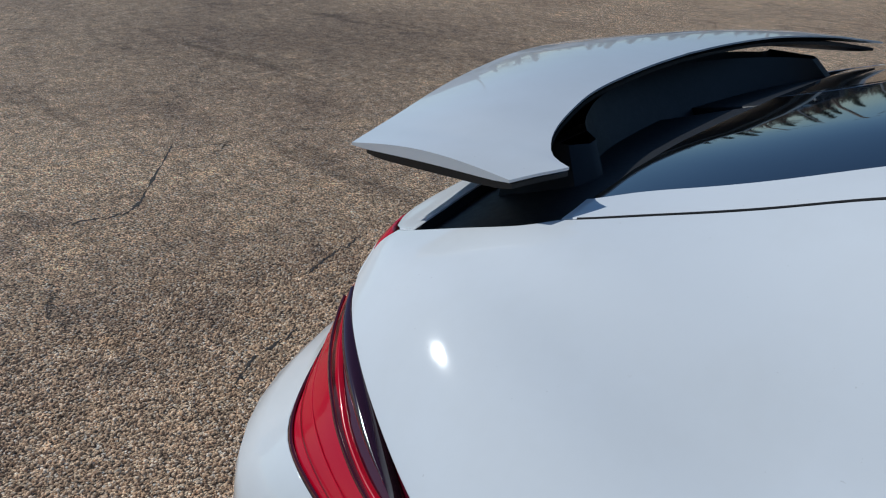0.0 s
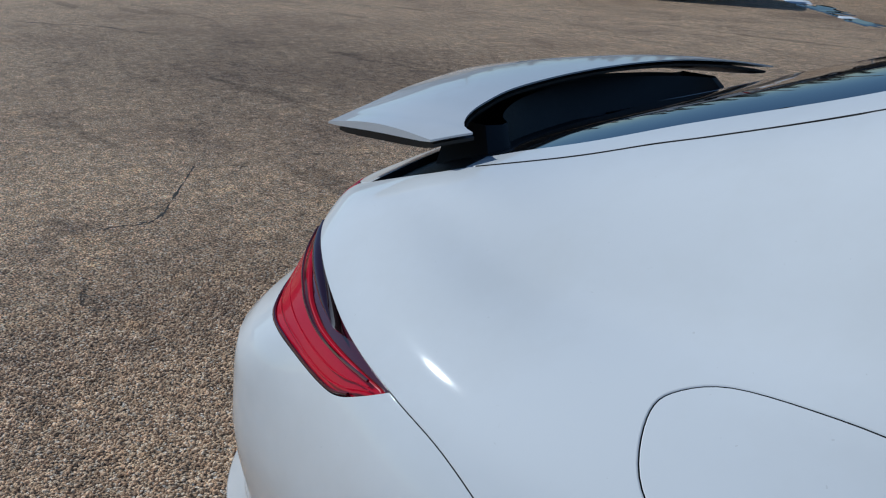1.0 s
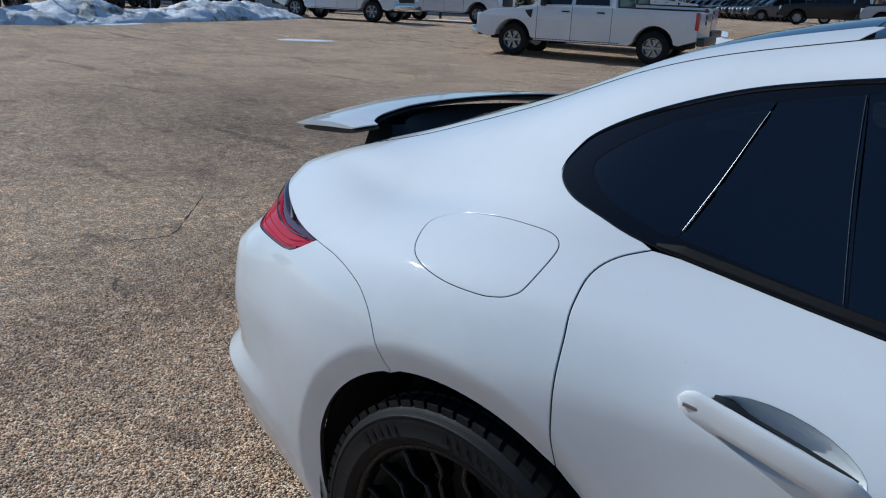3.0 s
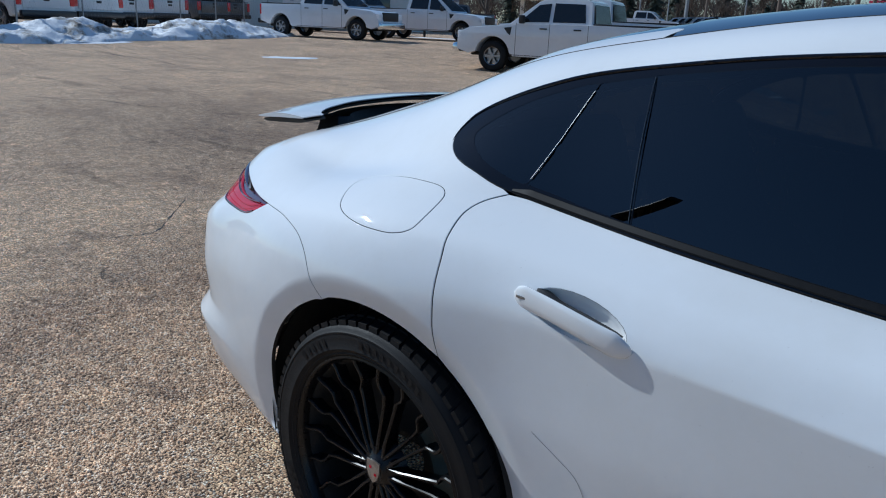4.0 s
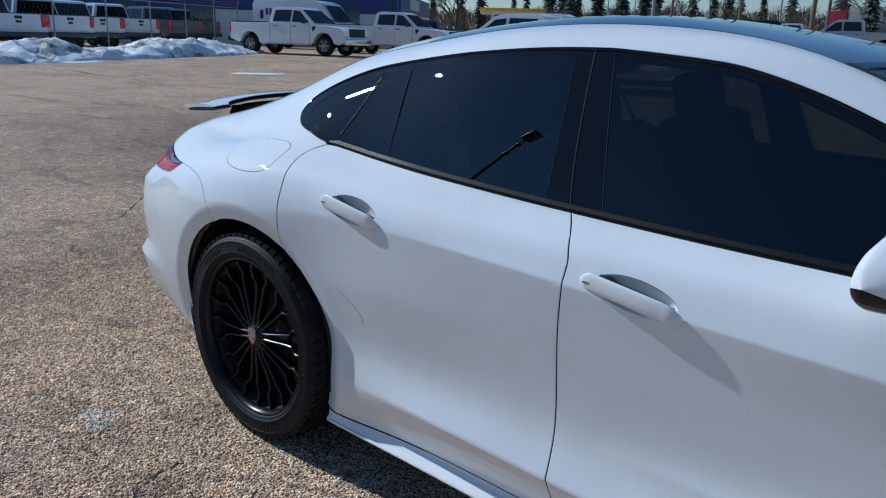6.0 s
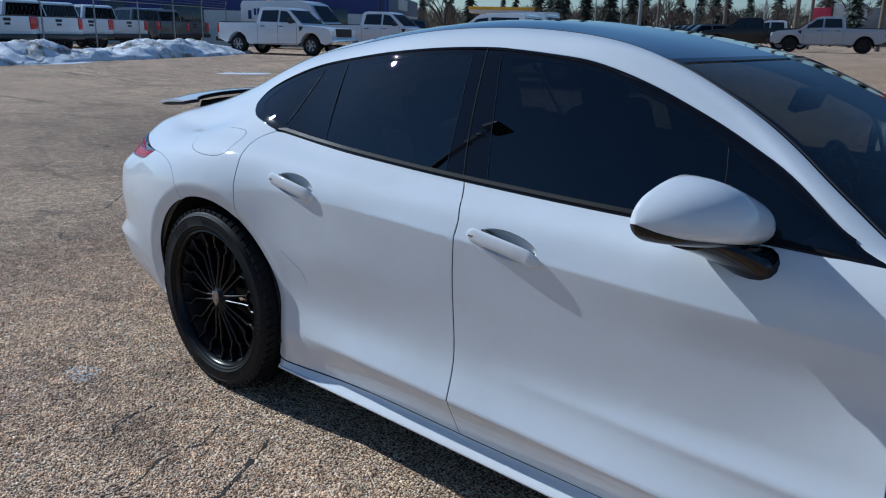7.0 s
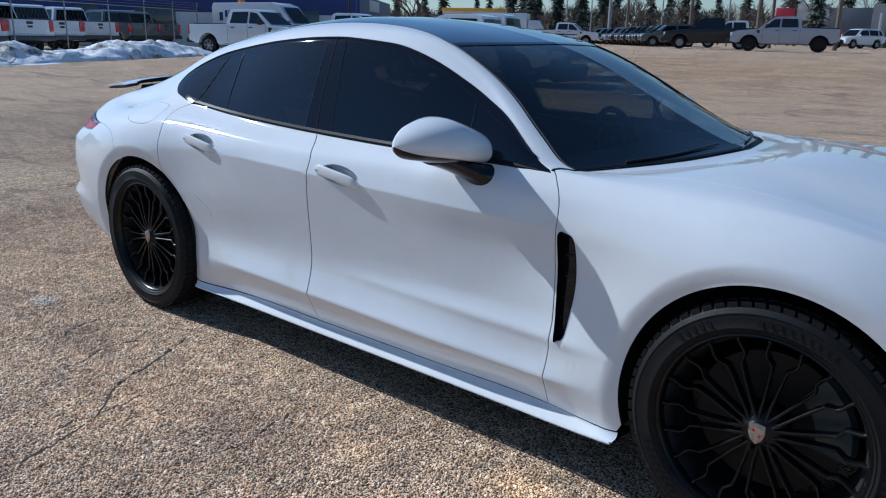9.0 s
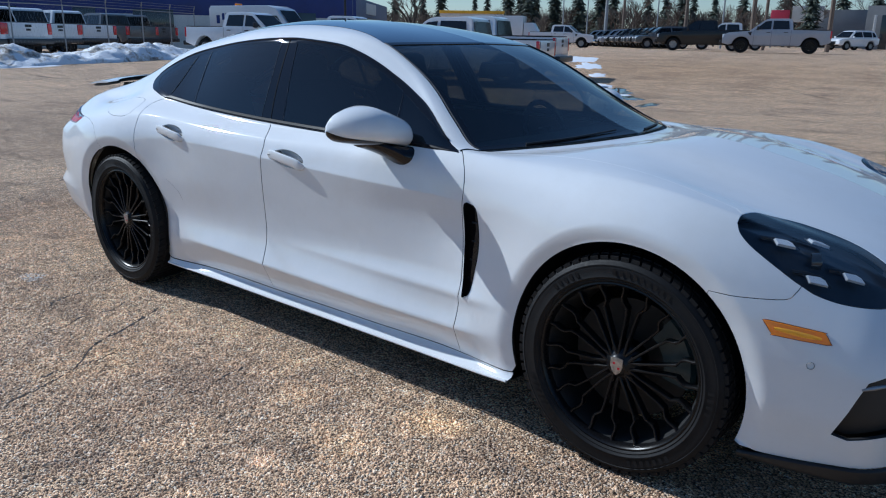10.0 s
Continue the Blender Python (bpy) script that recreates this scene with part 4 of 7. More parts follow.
# belt strip and bright lines on the glass edges
for side in (-1, 1):
    for pts in ([(.280, 1.214), (.259, 1.13), (.233, 1.042)], [(.402, 1.25), (.432, 1.14), (.473, 1.008)], [(.988, 1.302), (1.02, 1.15), (1.047, .975)], [(1.098, 1.302), (1.15, 1.14), (1.202, .972)], [(1.834, 1.118), (1.852, 1.06), (1.872, .962)]):
        bm = bm_new()
        add_tube(bm, [surface_at(x, z, .0025, side)[0] for x, z in curve(pts, 5)], .0007, 6)
        part("glass_seal", bm, SEAL_STEEL, car, "thin bright strip at the glass edge")
    bm = bm_new()
    line = curve([(.206, 1.0235), (.30, 1.013), (.485, .998), (.841, .979), (1.123, .967), (1.507, .957), (1.9, .953), (2.18, .947)], 8)
    rings = []
    for i, (x, z) in enumerate(line):
        k = min(1, (i + 1) / 5) * min(1, (len(line) - i - .5) / 6)
        a, n = surface_at(x, z - .007, .002, side)
        b, _ = surface_at(x, z - .005 + .012 * k, .002, side)
        m = (a + b) / 2 + n * .0035 * k
        rings.append([a, a * .7 + m * .3 + n * .003 * k, m, b * .7 + m * .3 + n * .002 * k, b])
    loft(bm, rings, False)
    part("belt_strip", bm, BELT, car, "black belt strip below the side windows")

# gap between the doors in the pillar
for side in (-1, 1):
    bm = bm_new()
    add_tube(bm, [surface_at(x, z, .0016, side)[0] for x, z in curve([(1.036, 1.322), (1.062, 1.20), (1.093, 1.06), (1.120, .962)], 8)], .0024, 6)
    part("pillar_gap", bm, SEAM, car, "dark gap between the doors in the pillar")

# fender vent
for side in (-1, 1):
    bm = bm_new()
    pts = VENT_RING
    rings = [[surface_at(x, z, o, side)[0] for x, z in pts] for o in (.003, -.03)]
    loft(bm, rings)
    bm.faces.new([bm.verts.new(surface_at(x, z, -.028, side)[0]) for x, z in pts])
    vent = part("fender_vent", bm, GLOSS_BLACK, car, "black outlet behind the front wheel")
    for i in range(4):
        bm = bm_new()
        z = .70 - i * .065
        add_tube(bm, [surface_at(x, z, -.020, side)[0] for x in (2.316, 2.335, 2.354)], .003, 6)
        part("vent_slat", bm, PLASTIC, vent)

# bumper sensor
for side in (-1, 1):
    p, n = surface_at(3.492, .513, 0.001, side)
    bm = bm_new()
    add_lathe(bm, [(.0, .0), (.0072, .0), (.0084, -.002), (.0092, -.002), (.0092, .003)], 20, "z")
    ob = part("parking_sensor", bm, PAINT, car)
    ob.location, ob.rotation_euler = p, n.to_track_quat("Z", "Y").to_euler()
    bm = bm_new()
    add_lathe(bm, [(.0094, .0015), (.0104, .0015)], 20, "z")
    part("sensor_gap", bm, PLASTIC, ob)

# lamp modules under the clear headlamp lens
def nearest_body(p):
    d = ((GRID_P - np.array(p)) ** 2).sum(1)
    j = int(np.argmin(d))
    u, v = GRID_U.ravel()[j], GRID_V.ravel()[j]
    return body_points([u], [v])[0], body_normals([u], [v])[0]


def lens_frame(p, side):
    """Origin on the lens, and its along, up and outward directions."""
    q, n = nearest_body(p)
    o, n = Vector((q[0], side * q[1], q[2])), Vector((n[0], side * n[1], n[2]))
    along = Vector((.85, side * -.45, -.16))
    along = (along - n * along.dot(n)).normalized()
    up = n.cross(along) if side > 0 else along.cross(n)
    return o, along, (up if up.z > 0 else -up), n


for side in (-1, 1):
    for p in ((3.360, .783, .808), (3.421, .673, .799), (3.461, .808, .724), (3.536, .738, .731)):
        o, ax, up, n = lens_frame(p, side)
        def at(a, b, c):
            return o + ax * a + up * b + n * c
        bm = bm_new()
        face = [(-.026, .009), (-.018, -.010), (.028, -.010), (.020, .004), (.006, .011)]
        lo = [bm.verts.new(at(a * 1.1, b * 1.15, -.014 - .15 * b)) for a, b in face]
        hi = [bm.verts.new(at(a, b * 1.05, -.005 - .15 * b)) for a, b in face]
        bm.faces.new(hi)
        for i in range(5):
            bm.faces.new((lo[i], lo[(i + 1) % 5], hi[(i + 1) % 5], hi[i]))
        lamp = part("lamp_module", bm, LED, car, "bright four-point lamp module inside the headlamp", smooth=False)
        bm = bm_new()
        add_tube(bm, [at(a, b, -.012) for a, b in ((-.036, .012), (-.02, -.0145), (.036, -.0145), (.042, -.008), (.026, .008), (.008, .016))], .0013, 6)
        part("module_trim", bm, DIM_STEEL, lamp)
        bm = bm_new()
        rows = []
        for b, c, w in ((.032, -.030, .05), (.026, -.022, .055), (.019, -.020, .052), (.014, -.026, .045)):
            rows.append([at(-.02 + w * (j / 6 - .5) * 1.6, b - .004 * abs(j - 3) / 3, c) for j in range(7)])
        loft(bm, rows, False)
        part("module_hood", bm, PLASTIC, lamp)
    # main projector between the four points
    o, ax, up, n = lens_frame((3.445, .745, .765), side)
    bm = bm_new()
    add_lathe(bm, [(.0, .010), (.012, .008), (.019, .0), (.020, -.008), (.023, -.008), (.024, .004), (.024, -.02)], 28, "z")
    ob = part("projector", bm, PROJECTOR, car, "dark projector lens inside the headlamp")
    ob.location = o - n * .026
    ob.rotation_euler = (n * .4 + ax).to_track_quat("Z", "Y").to_euler()
    # silver blade in the bumper intake
    bm = bm_new()
    add_tube(bm, [(3.615, side * .862, .468), (3.64, side * .852, .478), (3.668, side * .832, .486)], [.003, .006, .004], 8)
    part("intake_blade", bm, STEEL, car, "small silver blade in the bumper intake")

# raised spoiler
REAR_EDGE = [(-1.100, 0, 1.052), (-1.090, .11, 1.051), (-1.042, .30, 1.046), (-.985, .47, 1.037), (-.957, .563, 1.030)]
FRONT_EDGE = [(-.828, 0, 1.082), (-.822, .135, 1.081), (-.806, .286, 1.077), (-.778, .39, 1.071), (-.752, .455, 1.066), (-.728, .492, 1.061), (-.712, .506, 1.059)]
FRONT_END = [(-.690, .514, 1.058), (-.709, .541, 1.053), (-.724, .564, 1.048)]


def wing_edges(k):
    """Rear and front edge points of the wing at k from middle to end."""
    r, f = np.array(curve(REAR_EDGE, 12)), np.array(curve(FRONT_EDGE, 8) + FRONT_END)
    def along(c, s):
        seg = np.linalg.norm(np.diff(c, axis=0), axis=1)
        cum = np.concatenate([[0], np.cumsum(seg)]) / seg.sum()
        return np.array([np.interp(s, cum, c[:, i]) for i in range(3)])
    return along(r, k), along(f, k)


def wing_skin(thick, shrink, lower, name, mat, label):
    bm = bm_new()
    rows_top, rows_low = [], []
    n, m = 40, 12
    for i in range(-n, n + 1):
        a, b = wing_edges(abs(i) / n)
        c = (a + b) / 2
        top, low = [], []
        for j in range(m + 1):
            s = j / m
            p = a + (b - a) * s
            p = c + (p - c) * (1 - shrink)
            camber = .010 * math.sin(math.pi * s)
            y = p[1] * (1 if i > 0 else -1) * (1 - shrink * .4)
            top.append(bm.verts.new((p[0], y, p[2] + camber - lower)))
            low.append(bm.verts.new((p[0], y, p[2] + camber * .6 - lower - thick * (0.5 + math.sin(math.pi * s) ** .6))))
        rows_top.append(top)
        rows_low.append(low)
    for g, (A, s) in ((0, (rows_top, 1)), (1, (rows_low, -1))):
        for r0, r1 in zip(A, A[1:]):
            for j in range(m):
                bm.faces.new((r0[j], r0[j + 1], r1[j + 1], r1[j])[::s])
    for A, B in ((rows_top, rows_low),):
        for r0, r1, q0, q1 in zip(A, A[1:], B, B[1:]):
            bm.faces.new((r0[0], r1[0], q1[0], q0[0]))
            bm.faces.new((r0[m], q0[m], q1[m], r1[m]))
        for t, l in ((A[0], B[0]), (A[-1], B[-1])):
            for j in range(m):
                bm.faces.new((t[j], t[j + 1], l[j + 1], l[j]))
    return part(name, bm, mat, spoiler, label, sharp=30)


spoiler = part("spoiler", bm_new(), PAINT, car, "raised rear spoiler, white above and black below")
wing_skin(.006, 0.0, 0.0, "spoiler_skin", PAINT, "white upper skin of the spoiler")
wing_skin(.010, 0.07, 0.010, "spoiler_underside", PLASTIC, "black underside of the spoiler")
bm = bm_new()
rings = []
for z, k in ((1.035, .70), (1.0, .74), (.955, .8)):
    r = []
    for i in range(-16, 17):
        a, b = wing_edges(abs(i) / 16)
        p = a + (b - a) * .80
        r.append((p[0] + (1.035 - z) * .8, p[1] * (1 if i > 0 else -1) * k, z + .012 * (1 - abs(i) / 16)))
    for i in range(16, -17, -1):
        a, b = wing_edges(abs(i) / 16)
        p = a + (b - a) * .45
        r.append((p[0] + (1.035 - z) * .3, p[1] * (1 if i > 0 else -1) * k, z))
    rings.append(r)
loft(bm, rings)
part("spoiler_riser", bm, PLASTIC, spoiler, "black riser below the spoiler")


# door mirrors
def door_mirror(side):
    base = part("mirror_foot", bm_new(), GLOSS_BLACK, car, "gloss black mirror foot")
    def shell(lower, name, mat, label):
        """The cap (upper) or the black lower housing, one closed rounded form split along a sloping line."""
        bm = bm_new()
        rings = []
        n, m = 30, 22
        for i in range(n + 1):
            s = i / n
            e = math.sqrt(max(0, 1 - (1 - min(1, s / .16)) ** 2)) * math.sqrt(max(0, 1 - .85 * (1 - min(1, (1 - s) / .07)) ** 2))
            w = max(.03, e)
            y = 1.068 - .278 * s
            top = w * (.040 + .060 * math.sin(math.pi * .5 * min(1, s / .56)) - .040 * max(0, (s - .56) / .44) ** 1.3)
            low = w * (.030 + .030 * s) * (1.14 if lower else 1.0)
            front = w * (.065 + .090 * math.sin(math.pi * .5 * min(1, s / .5))) * (1 - .12 * max(0, (s - .6) / .4))
            cx, cz = 1.809 + .058 * s, 1.000 - .022 * s
            split = -30 - 14 * s
            a0, a1 = (185, 360 + split + 4) if lower else (split, 188)
            r = []
            for j in range(m + 1):
                a = radians(a0 + (a1 - a0) * j / m)
                c, q = math.cos(a), math.sin(a)
                r.append((cx + (front * c ** .8 if c > 0 else .03 * w * c), side * y, cz + (top if q > 0 else low) * math.copysign(abs(q) ** .9, q)))
            rings.append(r)
        loft(bm, rings, False)
        for r in (rings[0], rings[-1]):
            bm.faces.new([bm.verts.new(p) for p in r])
        return part(name, bm, mat, base, label, sharp=60)
    shell(False, "mirror_cap", PAINT, "white mirror cap")
    shell(True, "mirror_base", GLOSS_BLACK, "gloss black lower mirror housing")
    bm = bm_new()
    add_prism(bm, [(-.085, -.050), (-.078, .045), (-.04, .066), (.04, .064), (.08, .036), (.085, -.025), (.05, -.05)], -.003, .003, .002)
    ob = part("mirror_glass", bm, CHROME, base, "mirror glass")
    ob.location, ob.rotation_euler = (1.806, side * .900, .998), (0, 0, radians(90))
    bm = bm_new()
    pts = [(1.85, side * .945, .958), (1.895, side * .905, .944), (1.938, side * .868, .922), (1.970, side * .838, .900), (1.99, side * .802, .894)]
    rings = []
    for (x, y, z), w, h in zip(curve(pts, 4), np.linspace(.15, .105, 17), np.linspace(.030, .056, 17)):
        rings.append([(x + w * .5 * math.cos(radians(a)) * .9, y + side * w * .12 * math.cos(radians(a)), z + h * math.sin(radians(a)) * .8) for a in range(0, 360, 24)])
    rows = loft(bm, rings)
    bm.faces.new(rows[0])
    bm.faces.new(rows[-1])
    part("mirror_arm", bm, GLOSS_BLACK, base, "gloss black mirror arm")


for side in (-1, 1):
    door_mirror(side)


# wheels
def wheel(parent, at, outward):
    hub = part("wheel", bm_new(), RIM_BLACK, parent, "black multi-spoke alloy wheel")
    hub.location = at
    if outward > 0:
        hub.rotation_euler = (0, 0, math.pi)
    R, rim = .357, .271
    bm = bm_new()
    prof = [(rim - .004, -.118), (rim + .004, -.130), (rim + .008, -.1335), (rim + .011, -.1325), (.288, -.1368), (.2895, -.1385), (.2915, -.1385), (.293, -.1372), (.315, -.140), (.3255, -.1378), (.327, -.1392), (.3295, -.1388), (.331, -.136), (.336, -.134), (.3455, -.122)]
    prof += [(.3505, -.10)] + [(R - .004, -.095)] + [(R - .004, .095)] + [(.3505, .10), (.34, .125), (.31, .138), (.28, .132), (rim - .004, .118)]
    add_lathe(bm, prof, 96)
    tyre = part("tyre", bm, RUBBER, hub, "black winter tyre with open tread", sharp=50)
    # tread blocks
    bm = bm_new()
    for row, (y, w) in enumerate(((-.111, .032), (-.068, .040), (-.022, .040), (.022, .040), (.068, .040), (.111, .032))):
        n = 64
        for j in range(n):
            a = 2 * math.pi * (j + .5 * (row % 2)) / n
            L = 2 * math.pi * R / n * .74
            drop = .003 if row in (0, 5) else 0
            c, s = math.cos(a), math.sin(a)
            v = []
            for dr in (R - .012 - drop, R - drop):
                for da, dy in ((-L / 2, -w / 2), (L / 2, -w / 2), (L / 2, w / 2), (-L / 2, w / 2)):
                    sk = dy * .35
                    v.append(bm.verts.new((dr * c - (da + sk) * s, y + dy, dr * s + (da + sk) * c)))
            for f in ((4, 5, 6, 7), (0, 1, 5, 4), (1, 2, 6, 5), (2, 3, 7, 6), (3, 0, 4, 7)):
                bm.faces.new([v[i] for i in f])
    tagged(part("tread", bm, RUBBER, tyre, smooth=False), kind="stuff")
    # raised lettering band as plain bars
    bm = bm_new()
    for start, count, dr in ((60, 9, .309), (118, 5, .309), (200, 8, .309), (285, 7, .309), (350, 4, .309)):
        for k in range(count):
            a = radians(start + k * 4.2)
            c, s = math.cos(a), math.sin(a)
            v = []
            for r_, t_ in ((dr - .010, -.006), (dr + .010, -.006), (dr + .010, .005), (dr - .010, .005)):
                v.append(bm.verts.new((r_ * c - t_ * s, -.1413 + abs(r_ - .315) * .05, r_ * s + t_ * c)))
            bm.faces.new(v)
    tagged(part("sidewall_relief", bm, RUBBER, tyre), kind="stuff")
    # rim barrel and lip
    bm = bm_new()
    add_lathe(bm, [(rim, -.120), (rim + .001, -.127), (rim - .004, -.1285), (rim - .008, -.125), (rim - .012, -.112), (rim - .014, -.100)], 96)
    part("rim", bm, RIM_BLACK, hub, sharp=40)
    bm = bm_new()
    add_lathe(bm, [(rim - .014, -.100), (rim - .02, -.09), (rim - .03, -.05), (rim - .035, .05), (rim - .012, .11), (rim, .12)], 64)
    part("rim_barrel", bm, LINER, hub, "dull black inside of the rim")
    # ten forked spokes, each two thin arms that spread near the rim
    proto = None
    for k in range(10):
        bm = bm_new()
        for sgn in (-1, 1):
            pts = [(.034, .010), (.075, .0105), (.125, .014), (.162, .017), (.186, .020), (.203, .037), (.218, .041), (.245, .0385), (rim - .012, .0425)]
            dep = [-.103, -.104, -.099, -.096, -.097, -.100, -.103, -.107, -.110]
            wid = [.0055, .0045, .0042, .0042, .005, .005, .0042, .0042, .006]
            rings = []
            for (r_, o), d, w in zip(pts, dep, wid):
                rings.append([(sgn * o + dx, d + dy, r_) for dx, dy in ((-w, .012), (-w, .002), (-w * .5, -.0015), (w * .5, -.0015), (w, .002), (w, .012), (w * .6, .03), (-w * .6, .03))])
            rows = loft(bm, rings)
            bm.faces.new(rows[0])
            bm.faces.new(rows[-1])
        if proto is None:
            proto = part("spoke", bm, RIM_BLACK, hub, sharp=28)
            ob = proto
        else:
            bm.free()
            ob = new("spoke", proto.data)
            ob.parent = hub
        ob.rotation_euler = (0, radians(36 * k + 9), 0)
    bm = bm_new()
    add_lathe(bm, [(.0, -.1135), (.028, -.1125), (.032, -.109), (.036, -.105), (.052, -.098), (.07, -.07)], 40)
    cap = part("hub_cap", bm, RIM_BLACK, hub)
    bm = bm_new()
    add_prism(bm, [(-.021, .026), (.0, .029), (.021, .026), (.021, .0), (.013, -.019), (0, -.029), (-.013, -.019), (-.021, .0)], -.116, -.112, .001)
    badge = part("cap_badge", bm, BADGE, cap, "small silver and red shield badge")
    bm = bm_new()
    for x, z in ((-.008, .009), (.008, -.006)):
        add_box(bm, (x, -.1165, z), (.007, .0012, .006))
    part("badge_field", bm, RED, cap, "red fields of the badge")
    for k in range(5):
        bm = bm_new()
        a = radians(72 * k + 36)
        add_lathe(bm, [(0, -.098), (.007, -.098), (.008, -.09), (.008, -.08)], 10)
        b = part("wheel_bolt", bm, RIM_BLACK, hub)
        b.location = (.056 * math.cos(a), -.006, .056 * math.sin(a))
    # brake
    bm = bm_new()
    add_lathe(bm, [(.06, .0), (.06, -.012), (.195, -.012), (.195, .018), (.06, .018)], 64)
    part("brake_disc", bm, DISC, hub, "steel brake disc")
    bm = bm_new()
    a0 = 20
    rings = []
    for i in range(9):
        a = radians(a0 - 32 + 64 * i / 8)
        rings.append([(r_ * math.cos(a), y, r_ * math.sin(a)) for r_, y in ((.125, -.045), (.21, -.045), (.222, -.03), (.222, .04), (.21, .05), (.125, .05))])
    rows = loft(bm, rings)
    bm.faces.new(rows[0])
    bm.faces.new(rows[-1])
    part("brake_caliper", bm, worn_caliper, hub, "dark grey brake caliper")
    return hub


DISC = worn("dull_disc", (0.022, 0.020, 0.019), 0.55, 20, 0.3, metal=0.5)
worn_caliper = worn("caliper", (0.035, 0.060, 0.062), 0.4, 20, 0.4)
for x in (0.0, 2.95):
    for s in (-1, 1):
        wheel(car, (x, s * .80, .357), s)
        # liner
        bm = bm_new()
        c = REAR_C if x < 1 else FRONT_C
        rings = []
        for i in range(31):
            a = radians(-13 + 206 * i / 30)
            rings.append([(c + r_ * math.cos(a), s * y, .36 + r_ * math.sin(a)) for r_, y in ((.401, .889), (.415, .876), (.42, .62), (.30, .56), (.05, .55))])
        loft(bm, rings, False)
        part("wheel_arch_liner", bm, LINER, car, "black wheel arch liner")

# underbody
bm = bm_new()
add_box(bm, (1.4, 0, .20), (4.6, 1.1, .05), .01)
add_box(bm, (1.47, 0, .20), (2.10, 1.66, .06), .01)
part("underbody", bm, LINER, car, "black underbody")
# inner wall behind the skins
for s in (-1, 1):
    bm = bm_new()
    add_prism(bm, [(.42, .22), (2.5, .22), (2.5, .90), (.42, .94)], s * .80, s * .74)
    part("inner_door_panel", bm, CABIN, car)
# cowl and wipers
bm = bm_new()
rings = []
for i in range(-14, 15):
    k = abs(i) / 14
    v = 12.999 - 1.98 * k
    a = body_points([2.292], [v])[0]
    b = body_points([2.335], [v])[0]
    y = 1 if i > 0 else -1
    rings.append([(a[0] - .02, a[1] * y, a[2] - .004), (a[0] + .01, a[1] * y, a[2] - .014), (b[0] + .015, b[1] * y, b[2] - .016)])
loft(bm, rings, False)
part("cowl", bm, PLASTIC, car, "black cowl at the foot of the windscreen")
for u0, v0, u1, v1 in ((2.285, 11.55, 2.262, 12.75), (2.29, 12.7, 2.27, 11.7)):
    bm = bm_new()
    pts = []
    for i in range(9):
        u, v = u0 + (u1 - u0) * i / 8, v0 + (v1 - v0) * i / 8
        q, n = body_points([u], [v])[0], body_normals([u], [v])[0]
        q = q + n * .006
        pts.append((q[0], q[1] * (-1 if u0 < 2.289 else 1), q[2]))
    add_tube(bm, pts, .004, 6)
    part("wiper", bm, PLASTIC, car, "black wiper")

# cabin
def seat(x, y, rear=False):
    s = part("seat", bm_new(), CABIN, car, "dark leather seat")
    s.location = (x, y, .42)
    bm = bm_new()
    add_box(bm, (0.02, 0, .06), (.52, .50, .16), .05, None, 3)
    part("seat_cushion", bm, CABIN, s)
    bm = bm_new()
    add_box(bm, (-.30, 0, .40), (.16, .50, .62), .06, (0, -20, 0), 3)
    part("seat_back", bm, CABIN, s)
    bm = bm_new()
    add_box(bm, (-.42, 0, .74 if not rear else .66), (.10, .26, .18), .045, (0, -14, 0), 3)
    part("headrest", bm, CABIN, s)


for y in (-.38, .38):
    seat(1.32, y)
    seat(.42, y, True)
bm = bm_new()
add_box(bm, (2.22, 0, .80), (.50, 1.42, .20), .07, (0, 6, 0), 3)
add_box(bm, (1.55, 0, .55), (1.3, .26, .28), .05, None, 3)
part("dashboard", bm, CABIN, car, "dark dashboard and centre console")
bm = bm_new()
pts = [(0, .185 * math.cos(2 * math.pi * i / 32), .185 * math.sin(2 * math.pi * i / 32)) for i in range(32)]
add_tube(bm, pts, .015, 8, True)
for a in (0, 180, 270):
    add_tube(bm, [(0, 0, 0), (0, .18 * math.cos(radians(a)), .18 * math.sin(radians(a)))], .014, 6)
add_box(bm, (0, 0, 0), (.05, .13, .11), .02)
sw = part("steering_wheel", bm, GLOSS_BLACK, car, "black steering wheel")
sw.location, sw.rotation_euler = (1.86, .38, .86), (0, radians(-22), 0)
bm = bm_new()
add_box(bm, (1.80, 0, 1.20), (.03, .24, .07), .012, (0, 20, 0))
part("interior_mirror", bm, PLASTIC, car, "black interior mirror")

# long scratch across the rear door
bm = bm_new()
add_tube(bm, [surface_at(x, z, .0004, -1)[0] for x, z in curve([(.411, .628), (.470, .596), (.507, .572), (.529, .534)], 6)], .0004, 5)
part("scratch", bm, STEEL, rear_doors[0], "thin grey scratch in the paint")


# ---- ground ----
def ground_height(x, y):
    """Level round the car, then a gentle rise towards the far side of the lot."""
    r = math.hypot(x, y)
    a = math.degrees(math.atan2(y, x)) % 360
    k = min(1, max(0, (a - 112) / 20)) if a < 200 else max(0, min(1, (300 - a) / 60))
    far = 40 - 11 * k
    return 0.037 * min(max(0, r - 18), far - 18) + 0.004 * max(0, min(r, 160) - far)


